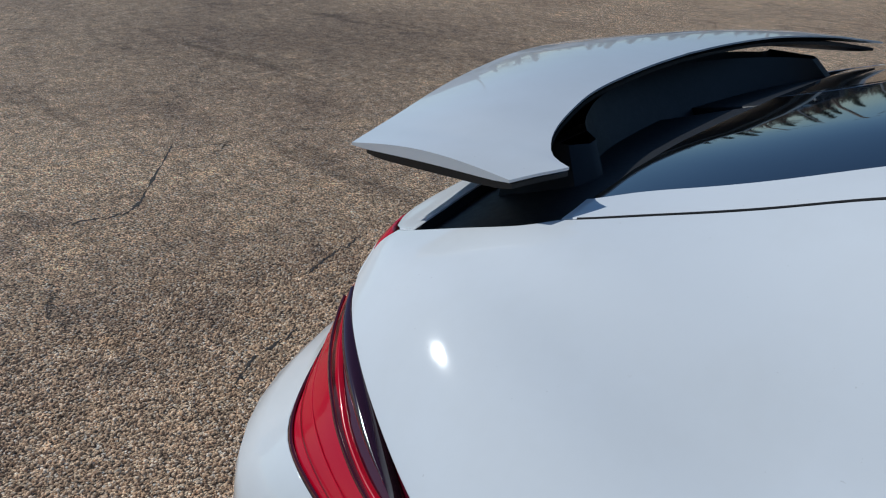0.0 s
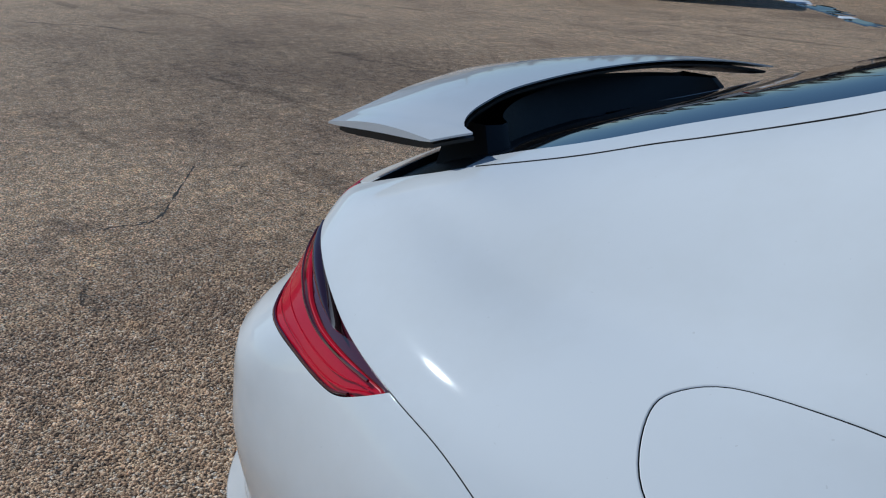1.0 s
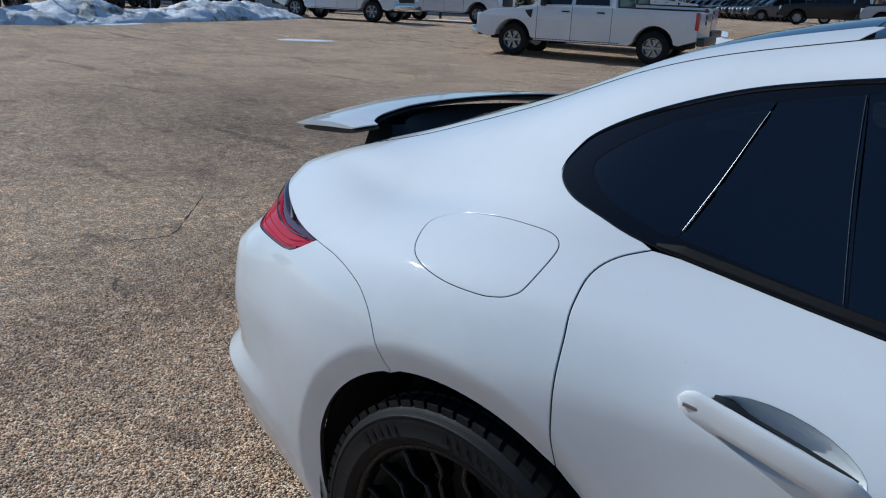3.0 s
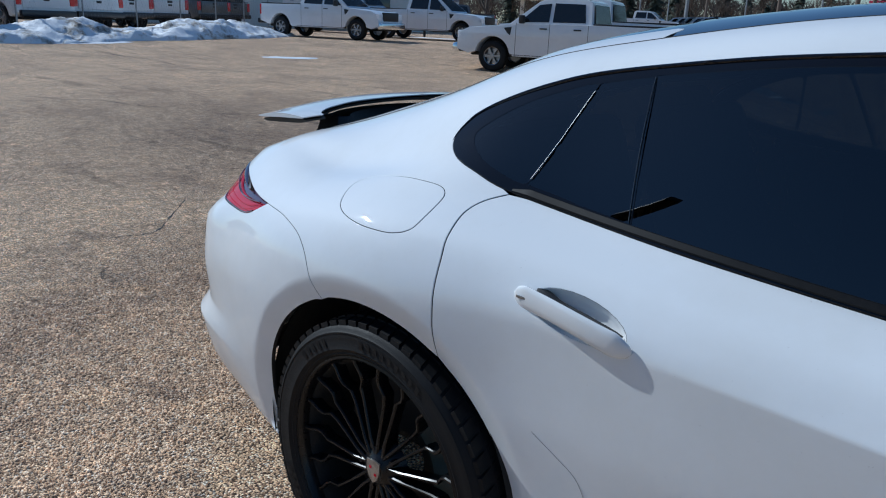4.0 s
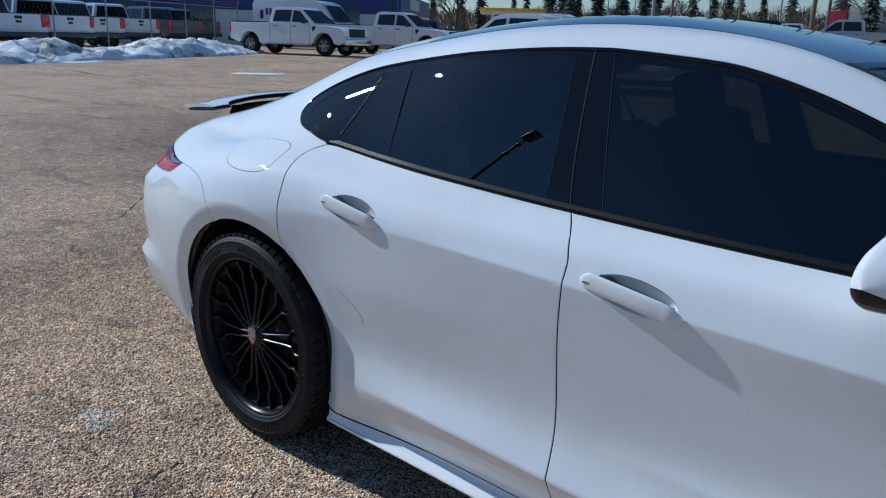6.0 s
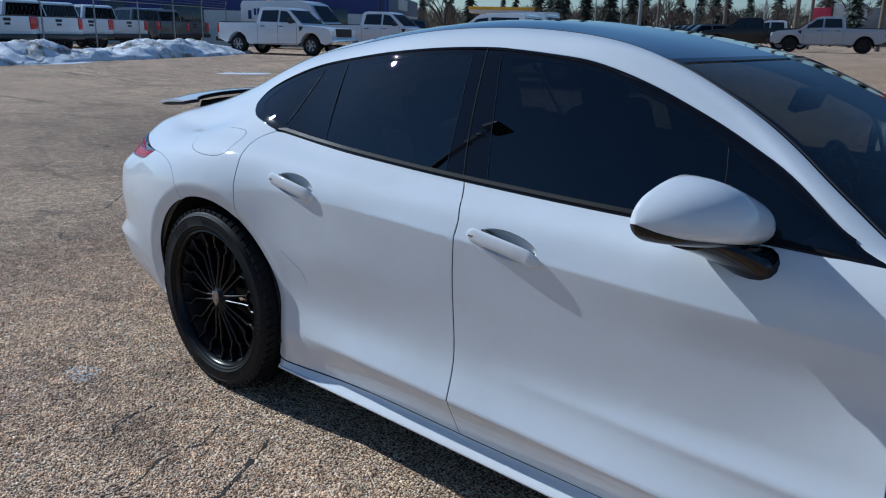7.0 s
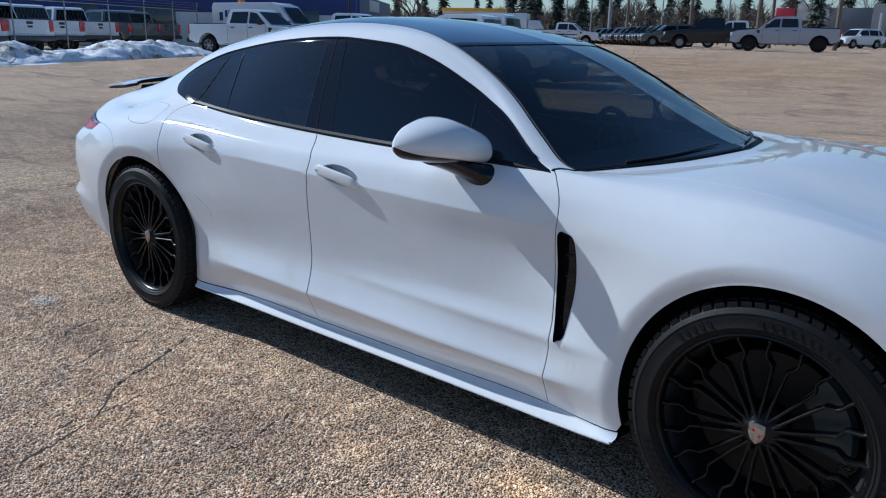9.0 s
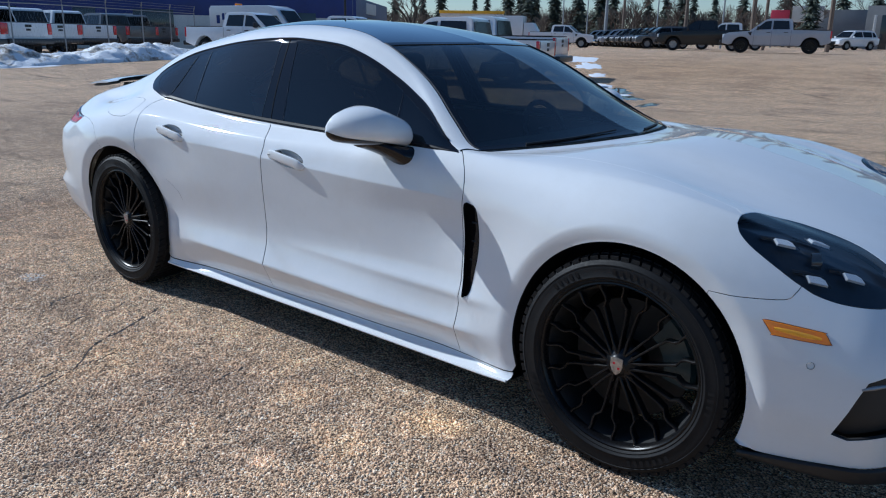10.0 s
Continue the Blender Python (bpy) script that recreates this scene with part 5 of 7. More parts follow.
def asphalt(name, loose=False):
    """The lot's surface; loose: the stones that stand out of it, one tone each."""
    m = material(name, (0.2, 0.17, 0.14), 0.85, 0, 0, 0.3)
    c = coords(m)
    # crushed stone: uneven cells, jostled by fine noise
    jog = node(m, "ShaderNodeTexNoise", Scale=120.0, Detail=3.0, Roughness=0.7)
    link(m, c, jog.inputs["Vector"])
    off = node(m, "ShaderNodeVectorMath")
    off.operation = "MULTIPLY_ADD"
    link(m, jog.outputs["Color"], off.inputs[0])
    off.inputs[1].default_value = (0.007, 0.007, 0.0)
    link(m, c, off.inputs[2])
    stone = node(m, "ShaderNodeTexVoronoi", Scale=128.0, Randomness=1.0)
    stone.voronoi_dimensions = "2D"
    link(m, off.outputs[0], stone.inputs["Vector"])
    small = node(m, "ShaderNodeTexVoronoi", Scale=260.0, Randomness=1.0)
    small.voronoi_dimensions = "2D"
    link(m, off.outputs[0], small.inputs["Vector"])
    pick_one = node(m, "ShaderNodeSeparateColor")
    link(m, stone.outputs["Color"], pick_one.inputs[0])
    tone_of = node(m, "ShaderNodeNewGeometry").outputs["Random Per Island"] if loose else pick_one.outputs[0]
    tan = ((0.0, (0.42, 0.29, 0.19)), (0.3, (0.68, 0.46, 0.29)), (0.7, (0.86, 0.62, 0.41)), (1.0, (0.94, 0.77, 0.58)))
    col = ramp(m, tone_of, *tan) if loose else ramp(m, tone_of, (0.0, (0.24, 0.150, 0.10)), (0.25, (0.68, 0.445, 0.275)), (0.6, (0.90, 0.625, 0.39)), (0.85, (0.97, 0.745, 0.51)), (1.0, (0.95, 0.86, 0.74)))
    # bitumen between the stones
    if not loose:
        gap_dark = ramp(m, stone.outputs["Distance"], (0.42, (0, 0, 0)), (0.68, (1, 1, 1)))
        col = mix(m, gap_dark, col, (0.10, 0.07, 0.052))
    if not loose:
        fleck = node(m, "ShaderNodeSeparateColor")
        link(m, small.outputs["Color"], fleck.inputs[0])
        col = mix(m, 1.0, col, ramp(m, fleck.outputs[0], (0.0, (0.35, 0.34, 0.33)), (0.18, (0.7, 0.69, 0.68)), (0.3, (1.0, 1.0, 1.0)), (1.0, (1.25, 1.25, 1.25))), "MULTIPLY")
    for size, lo, hi in ((34.0, 0.62, 1.30), (11.0, 0.74, 1.22)):
        col = mix(m, 1.0, col, ramp(m, noise_tex(m, c, size, 4, 0.75), (0.36, (lo, lo, lo)), (0.64, (hi, hi, hi))), "MULTIPLY")
    # damp or oily grey-purple patches, and dusty yellowish ones
    big = noise_tex(m, c, 0.6, 7, 0.62)
    mid = noise_tex(m, c, 2.3, 6, 0.68)
    dusty = noise_tex(m, c, 3.6, 4, 0.6)
    col = mix(m, ramp(m, big, (0.36, (0.7, 0.7, 0.7)), (0.56, (0, 0, 0))), col, mix(m, 1.0, col, (0.66, 0.64, 0.66), "MULTIPLY"))
    col = mix(m, ramp(m, mid, (0.32, (0.9, 0.9, 0.9)), (0.45, (0, 0, 0))), col, mix(m, 1.0, col, (0.60, 0.60, 0.64), "MULTIPLY"))
    col = mix(m, ramp(m, dusty, (0.54, (0, 0, 0)), (0.70, (0.7, 0.7, 0.7))), col, mix(m, 1.0, col, (1.36, 1.32, 1.22), "MULTIPLY"))

    def spot(x, y, r, soft):
        """One inside an uneven round spot of the ground, nought outside."""
        gone = node(m, "ShaderNodeVectorMath")
        gone.operation = "DISTANCE"
        link(m, c, gone.inputs[0])
        gone.inputs[1].default_value = (x, y, 0)
        wob = node(m, "ShaderNodeMath")
        wob.operation = "MULTIPLY_ADD"
        link(m, noise_tex(m, c, 9.0, 5, 0.7), wob.inputs[0])
        wob.inputs[1].default_value = r * 1.6
        link(m, gone.outputs["Value"], wob.inputs[2])
        away = node(m, "ShaderNodeMath")
        away.operation = "DIVIDE"
        link(m, wob.outputs[0], away.inputs[0])
        away.inputs[1].default_value = r * 3
        return ramp(m, away.outputs[0], (0.60 - soft, (1, 1, 1)), (0.60, (0, 0, 0)))

    # pale chalky spill, damp mark, dusty blotches; broad areas behind the car toned darker
    chalk = mix(m, 1.0, spot(-0.48, -1.25, 0.085, 0.12), ramp(m, noise_tex(m, c, 55.0, 3), (0.50, (0, 0, 0)), (0.55, (1, 1, 1))), "MULTIPLY")
    col = mix(m, chalk, col, (0.82, 0.80, 0.78))
    for x, y, r, tone in ((0.10, -1.36, 0.20, (0.50, 0.49, 0.50)), (1.45, -1.40, 0.30, (0.62, 0.61, 0.64)), (2.12, -1.50, 0.10, (0.55, 0.55, 0.58)), (2.08, -1.64, 0.13, (1.7, 1.65, 1.6)), (2.2, -1.38, 0.15, (1.45, 1.38, 1.22)), (2.32, -1.06, 0.16, (1.45, 1.34, 1.14)), (1.80, -1.20, 0.15, (1.4, 1.33, 1.2)), (0.9, -1.5, 0.35, (1.2, 1.15, 1.05)), (-5.4, 3.0, 3.6, (0.48, 0.47, 0.48)), (-2.4, 0.3, 1.7, (0.66, 0.65, 0.65)), (-8.5, 3.5, 4.5, (0.60, 0.60, 0.61)), (-9.0, 26.0, 15.0, (0.90, 0.82, 0.70)), (-5.2, 15.4, 1.6, (0.45, 0.44, 0.45))):
        col = mix(m, mix(m, 1.0, spot(x, y, r, 0.30), (0.75, 0.75, 0.75), "MULTIPLY"), col, mix(m, 1.0, col, tone, "MULTIPLY"))
    col = mix(m, 1.0, col, (1.20, 1.18, 1.14), "MULTIPLY")
    if loose:
        link(m, col, bsdf(m).inputs["Base Color"])
        link(m, bump(m, noise_tex(m, c, 900.0, 3), 0.5, 0.0012), bsdf(m).inputs["Normal"])
        return m
    # cracks: wandering thin lines, broken here and there
    warp = node(m, "ShaderNodeTexNoise", Scale=1.6, Detail=6.0, Roughness=0.68)
    link(m, c, warp.inputs["Vector"])
    shift = node(m, "ShaderNodeVectorMath")
    shift.operation = "MULTIPLY_ADD"
    link(m, warp.outputs["Color"], shift.inputs[0])
    shift.inputs[1].default_value = (0.9, 0.9, 0.0)
    link(m, c, shift.inputs[2])
    cell = node(m, "ShaderNodeTexVoronoi", Scale=0.36)
    cell.voronoi_dimensions, cell.feature = "2D", "DISTANCE_TO_EDGE"
    link(m, shift.outputs[0], cell.inputs["Vector"])
    crack = ramp(m, cell.outputs["Distance"], (0.0, (0.9, 0.9, 0.9)), (0.0018, (0.8, 0.8, 0.8)), (0.0042, (0, 0, 0)))
    broken = ramp(m, noise_tex(m, c, 0.9, 5), (0.50, (0, 0, 0)), (0.57, (1, 1, 1)))
    crack = mix(m, 1.0, crack, broken, "MULTIPLY")
    col = mix(m, crack, col, (0.035, 0.03, 0.026))
    # old sealed strips far off, stretched along the lot
    mp = node(m, "ShaderNodeMapping")
    link(m, c, mp.inputs["Vector"])
    mp.inputs["Rotation"].default_value = (0, 0, radians(28))
    mp.inputs["Scale"].default_value = (0.4, 2.2, 1)
    streak = noise_tex(m, mp.outputs[0], 1.0, 6, 0.6)
    col = mix(m, ramp(m, streak, (0.59, (0, 0, 0)), (0.65, (0.7, 0.7, 0.7))), col, mix(m, 1.0, col, (0.55, 0.54, 0.55), "MULTIPLY"))
    link(m, col, bsdf(m).inputs["Base Color"])
    # some stones stand proud, some have gone
    tall = node(m, "ShaderNodeMath")
    tall.operation = "MULTIPLY"
    inv = node(m, "ShaderNodeMath")
    inv.operation = "SUBTRACT"
    inv.inputs[0].default_value = 1.0
    link(m, stone.outputs["Distance"], inv.inputs[1])
    proud = node(m, "ShaderNodeMapRange")
    link(m, pick_one.outputs[1], proud.inputs["Value"])
    proud.inputs["To Min"].default_value, proud.inputs["To Max"].default_value = 0.45, 1.25
    link(m, inv.outputs[0], tall.inputs[0])
    link(m, proud.outputs[0], tall.inputs[1])
    n1 = bump(m, tall.outputs[0], 1.0, 0.010)
    inv2 = node(m, "ShaderNodeMath")
    inv2.operation = "SUBTRACT"
    inv2.inputs[0].default_value = 1.0
    link(m, small.outputs["Distance"], inv2.inputs[1])
    n2 = bump(m, inv2.outputs[0], 0.7, 0.0022, n1)
    n2 = bump(m, noise_tex(m, c, 22.0, 4, 0.6), 0.5, 0.012, n2)
    n3 = bump(m, crack, 0.8, -0.012, n2)
    link(m, n3, bsdf(m).inputs["Normal"])
    return m


GROUND = asphalt("asphalt")
rad = [0.001, 1, 2, 3, 4.5, 6, 8, 11, 14, 16, 18, 20, 23, 26, 29, 32, 36, 40, 46, 54, 64, 80, 120, 250, 600, 1500, 3000]
gv, gf = [], []
for r in rad:
    for j in range(120):
        a = 2 * math.pi * j / 120
        gv.append((r * math.cos(a), r * math.sin(a), ground_height(r * math.cos(a), r * math.sin(a))))
for i in range(len(rad) - 1):
    for j in range(120):
        k = (j + 1) % 120
        gf.append((i * 120 + j, (i + 1) * 120 + j, (i + 1) * 120 + k, i * 120 + k))
ground = new("ground", mesh_of("ground", gv, gf, GROUND))
tagged(ground, "worn brown-grey asphalt parking lot with coarse exposed stones and cracks", "ground", kind="structure")


# cracks near the car: narrow ragged dark clefts
CRACKS = [
    ([(.47, -1.01), (.55, -1.12), (.60, -1.22), (.64, -1.29), (.67, -1.35), (.70, -1.44), (.75, -1.52), (.86, -1.62), (.94, -1.70)], .016, 1),
    ([(.94, -1.72), (.98, -1.82), (1.02, -1.92), (1.04, -2.02)], .013, 2),
    ([(0, -1.19), (.01, -1.29), (.04, -1.37), (.10, -1.41)], .013, 3),
    ([(-4.01, .79), (-3.8, .62), (-3.52, .39), (-3.36, .26), (-3.29, .14), (-3.34, 0), (-3.37, -.1)], .016, 4),
    ([(-2.43, .73), (-2.41, .64), (-2.39, .55), (-2.36, .46), (-2.32, .37)], .012, 5),
    ([(-2.04, .12), (-2.02, .02), (-2.0, -.08), (-1.94, -.18)], .010, 6),
    ([(1.46, -1.08), (1.43, -1.2), (1.44, -1.31), (1.47, -1.42), (1.46, -1.54)], .010, 7),
    ([(.90, -1.33), (.89, -1.5), (.91, -1.66), (.90, -1.76), (.95, -1.92)], .010, 8),
    ([(-3.5, 20.3), (-3.16, 20.69), (-2.38, 20.4), (-2.0, 21.5), (-1.2, 21.6)], .07, 10),
    ([(-2.46, 20.15), (-1.9, 19.4), (-1.39, 18.86), (-.45, 17.8)], .06, 11),
    ([(-1.1, 13.1), (-.95, 14.8), (-.34, 14.7), (.6, 14.2)], .04, 12),
    ([(-22.5, 6.3), (-21.08, 6.76), (-19.57, 7.17), (-18.13, 7.55), (-16.6, 7.5)], .06, 13),
    ([(-15.6, 7.6), (-14.4, 8.2), (-13.5, 8.7), (-12.37, 9.0), (-11.0, 9.9)], .06, 14),
    ([(-11.3, 2.17), (-10.86, 2.47), (-10.3, 2.9), (-9.3, 3.1)], .035, 15),
    ([(.30, -1.12), (.36, -1.22), (.35, -1.36), (.42, -1.50), (.40, -1.62)], .009, 9),
]


def pavement_crack(pts, width, seed):
    rng = random.Random(seed)
    line = curve([(x, y, 0) for x, y in pts], 10)
    vs, fs = [], []
    for i, p in enumerate(line):
        a, b = Vector(line[max(0, i - 1)]), Vector(line[min(len(line) - 1, i + 1)])
        d = (b - a).normalized()
        w = width * max(.06, .5 + 1.1 * noise.noise(Vector((i * .21, seed, 9)))) * rng.uniform(.4, 1.0) * math.sin(math.pi * (i + .5) / len(line)) ** .4
        wander = .024 * noise.noise(Vector((i * .33, seed * 7.1, 0))) + .016 * noise.noise(Vector((i * 1.1, seed * 3.1, 5)))
        o = Vector((wander + rng.uniform(-.003, .003), -wander + rng.uniform(-.003, .003), 0))
        n = Vector((-d.y, d.x, 0))
        for k, z in ((-1, .0012), (0, .0018), (1, .0012)):
            q = Vector(p) + o + n * w * k
            vs.append((q.x, q.y, z + ground_height(q.x, q.y)))
    for i in range(len(line) - 1):
        for k in (0, 1):
            fs.append((i * 3 + k, i * 3 + 3 + k, i * 3 + 4 + k, i * 3 + 1 + k))
    ob = new("pavement_crack", mesh_of("pavement_crack", vs, fs, CLEFT))
    tagged(ob, "narrow dark ragged crack in the asphalt", "crack", kind="structure")


# stones standing out of the worn surface round the car
def stone_field(boxes, seed):
    g = np.random.default_rng(seed)
    xs, ys = [], []
    for x0, x1, y0, y1, per in boxes:
        n = int((x1 - x0) * (y1 - y0) * per)
        x, y = g.uniform(x0, x1, n), g.uniform(y0, y1, n)
        rim = np.minimum(np.minimum(x - x0, x1 - x), np.minimum(y - y0, y1 - y))
        keep = g.random(n) < np.clip(rim / .35, 0, 1)
        xs.append(x[keep])
        ys.append(y[keep])
    x, y = np.concatenate(xs), np.concatenate(ys)
    free = np.ones(len(x), bool)
    for line, wide, _ in CRACKS:
        for qx, qy, _ in curve([(cx, cy, 0) for cx, cy in line], 10):
            free &= (x - qx) ** 2 + (y - qy) ** 2 > (wide * .8) ** 2
    x, y = x[free], y[free]
    n = len(x)
    size = .0030 + .0034 * g.random(n) ** 1.6
    tall = size * g.uniform(.35, .95, n)
    turn, long = g.uniform(0, 2 * math.pi, n), g.uniform(1.0, 1.5, n)
    a = turn[:, None] * 0 + np.arange(5) * 2 * math.pi / 5 + g.uniform(-.35, .35, (n, 5))
    r = size[:, None] * g.uniform(.75, 1.15, (n, 5))
    px, py = r * np.cos(a) * long[:, None], r * np.sin(a)
    c, q = np.cos(turn)[:, None], np.sin(turn)[:, None]
    wx, wy = px * c - py * q, px * q + py * c
    pts = np.empty((n, 10, 3))
    pts[:, :5, 0], pts[:, :5, 1], pts[:, :5, 2] = x[:, None] + wx, y[:, None] + wy, -.0008
    k = g.uniform(.55, .82, (n, 1))
    pts[:, 5:, 0], pts[:, 5:, 1] = x[:, None] + wx * k, y[:, None] + wy * k
    lean = g.uniform(-.35, .35, (n, 2))
    pts[:, 5:, 2] = tall[:, None] + wx * lean[:, :1] + wy * lean[:, 1:]
    one = []
    for i in range(5):
        j = (i + 1) % 5
        one += [i, j, 5 + j, 5 + i]
    one += [5, 6, 7, 8, 9]
    loops = (np.array(one)[None, :] + (np.arange(n) * 10)[:, None]).ravel()
    total = np.tile([4, 4, 4, 4, 4, 5], n)
    start = np.concatenate([[0], np.cumsum(total)[:-1]])
    me = bpy.data.meshes.new("asphalt_stones")
    me.vertices.add(n * 10)
    me.vertices.foreach_set("co", pts.ravel().astype(np.float32))
    me.loops.add(len(loops))
    me.loops.foreach_set("vertex_index", loops.astype(np.int32))
    me.polygons.add(len(total))
    me.polygons.foreach_set("loop_start", start.astype(np.int32))
    me.materials.append(asphalt("exposed_stones", True))
    me.update(calc_edges=True)
    ob = new("asphalt_stones", me)
    return tagged(ob, "small tan and grey stones exposed in the worn asphalt", "stones", kind="stuff")


stone_field([(-2.7, -.75, -1.7, 1.5, 7000), (-1.3, 3.5, -2.35, -.85, 7500)], 4)
CLEFT = worn("crack_shade", (0.04, 0.032, 0.028), 0.95, 40, 0.5, grain=0.5, grain_scale=250)
for line, wide, seed in CRACKS:
    pavement_crack(line, wide, seed)


# ---- the lot around ----
SNOW = worn("old_snow", (0.78, 0.80, 0.84), 0.7, 1.6, 0.10, grain=0.5, grain_scale=40)
WATER = material("puddle_water", (0.02, 0.022, 0.024), 0.03, 0, 0, 0.5)
SIDING = worn("white_siding", (0.62, 0.62, 0.60), 0.7, 0.8, 0.12)
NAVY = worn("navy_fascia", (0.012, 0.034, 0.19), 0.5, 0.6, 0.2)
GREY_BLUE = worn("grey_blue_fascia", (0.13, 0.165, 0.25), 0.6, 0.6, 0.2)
DARK_GLASS = material("far_glass", (0.03, 0.04, 0.045), 0.05, 0, 0, 0.6)
TRUCK_GLASS = material("truck_glass", (0.012, 0.014, 0.017), 0.05, 0, 0, 0.6)
GALV = worn("galvanised_steel", (0.32, 0.33, 0.34), 0.55, 8, 0.25, metal=0.6)
POLE_WOOD = worn("pole_wood", (0.17, 0.13, 0.10), 0.9, 3, 0.35, grain=0.5, grain_scale=60)
BARK = worn("bark", (0.11, 0.085, 0.065), 0.95, 4, 0.4, grain=0.6, grain_scale=50)
YELLOW = worn("yellow_band", (0.75, 0.42, 0.02), 0.5, 1, 0.15)
PINK = worn("pink_red_panel", (0.62, 0.05, 0.10), 0.5, 1, 0.15)
GREY_WALL = worn("grey_cladding", (0.22, 0.23, 0.24), 0.7, 0.6, 0.15)
TRUCK_RED = material("truck_tail_lens", (0.5, 0.012, 0.02), 0.15, 0, 0.8)


def needle_material():
    m = material("spruce_needles", (0.03, 0.05, 0.03), 0.85)
    info = node(m, "ShaderNodeNewGeometry")
    link(m, ramp(m, info.outputs["Random Per Island"], (0.0, (0.024, 0.034, 0.028)), (0.6, (0.060, 0.074, 0.055)), (1.0, (0.11, 0.12, 0.08))), bsdf(m).inputs["Base Color"])
    return m


def twig_material(name, a, b):
    m = material(name, a, 0.95)
    info = node(m, "ShaderNodeNewGeometry")
    link(m, ramp(m, info.outputs["Random Per Island"], (0.0, a), (1.0, b)), bsdf(m).inputs["Base Color"])
    return m


NEEDLES = needle_material()
TWIGS = twig_material("bare_twigs", (0.075, 0.058, 0.046), (0.19, 0.15, 0.12))


def road_wheel(parent, x, y, r, rim_mat, side):
    w = part("wheel", bm_new(), RUBBER, parent)
    w.location = (x, y, r)
    if side > 0:
        w.rotation_euler = (0, 0, math.pi)
    bm = bm_new()
    add_lathe(bm, [(r * .60, -.12), (r * .75, -.135), (r * .92, -.13), (r * .985, -.11), (r, -.09), (r, .09), (r * .95, .125), (r * .6, .12)], 32)
    part("tyre", bm, RUBBER, w)
    bm = bm_new()
    add_lathe(bm, [(r * .60, -.125), (r * .57, -.118), (r * .55, -.06), (r * .55, .1)], 32)
    add_lathe(bm, [(0, -.02), (r * .5, -.02), (r * .5, .02)], 24)
    rim = part("rim", bm, rim_mat, w)
    bm = bm_new()
    for k in range(6):
        a = math.pi / 3 * k
        rings = []
        for rr, wd in ((.04, .045), (r * .3, .036), (r * .57, .055)):
            rings.append([(rr * math.cos(a) - q * math.sin(a), d, rr * math.sin(a) + q * math.cos(a)) for q, d in ((-wd, -.06), (-wd * .7, -.10), (wd * .7, -.10), (wd, -.06))])
        loft(bm, rings)
    add_lathe(bm, [(0, -.112), (.05, -.11), (.062, -.1), (.062, -.05)], 16)
    part("spokes", bm, rim_mat, rim)
    return w


def arc(cx, cz, r, a0, a1, n=10):
    return [(cx + r * math.cos(radians(a0 + (a1 - a0) * i / n)), cz + r * math.sin(radians(a0 + (a1 - a0) * i / n))) for i in range(n + 1)]


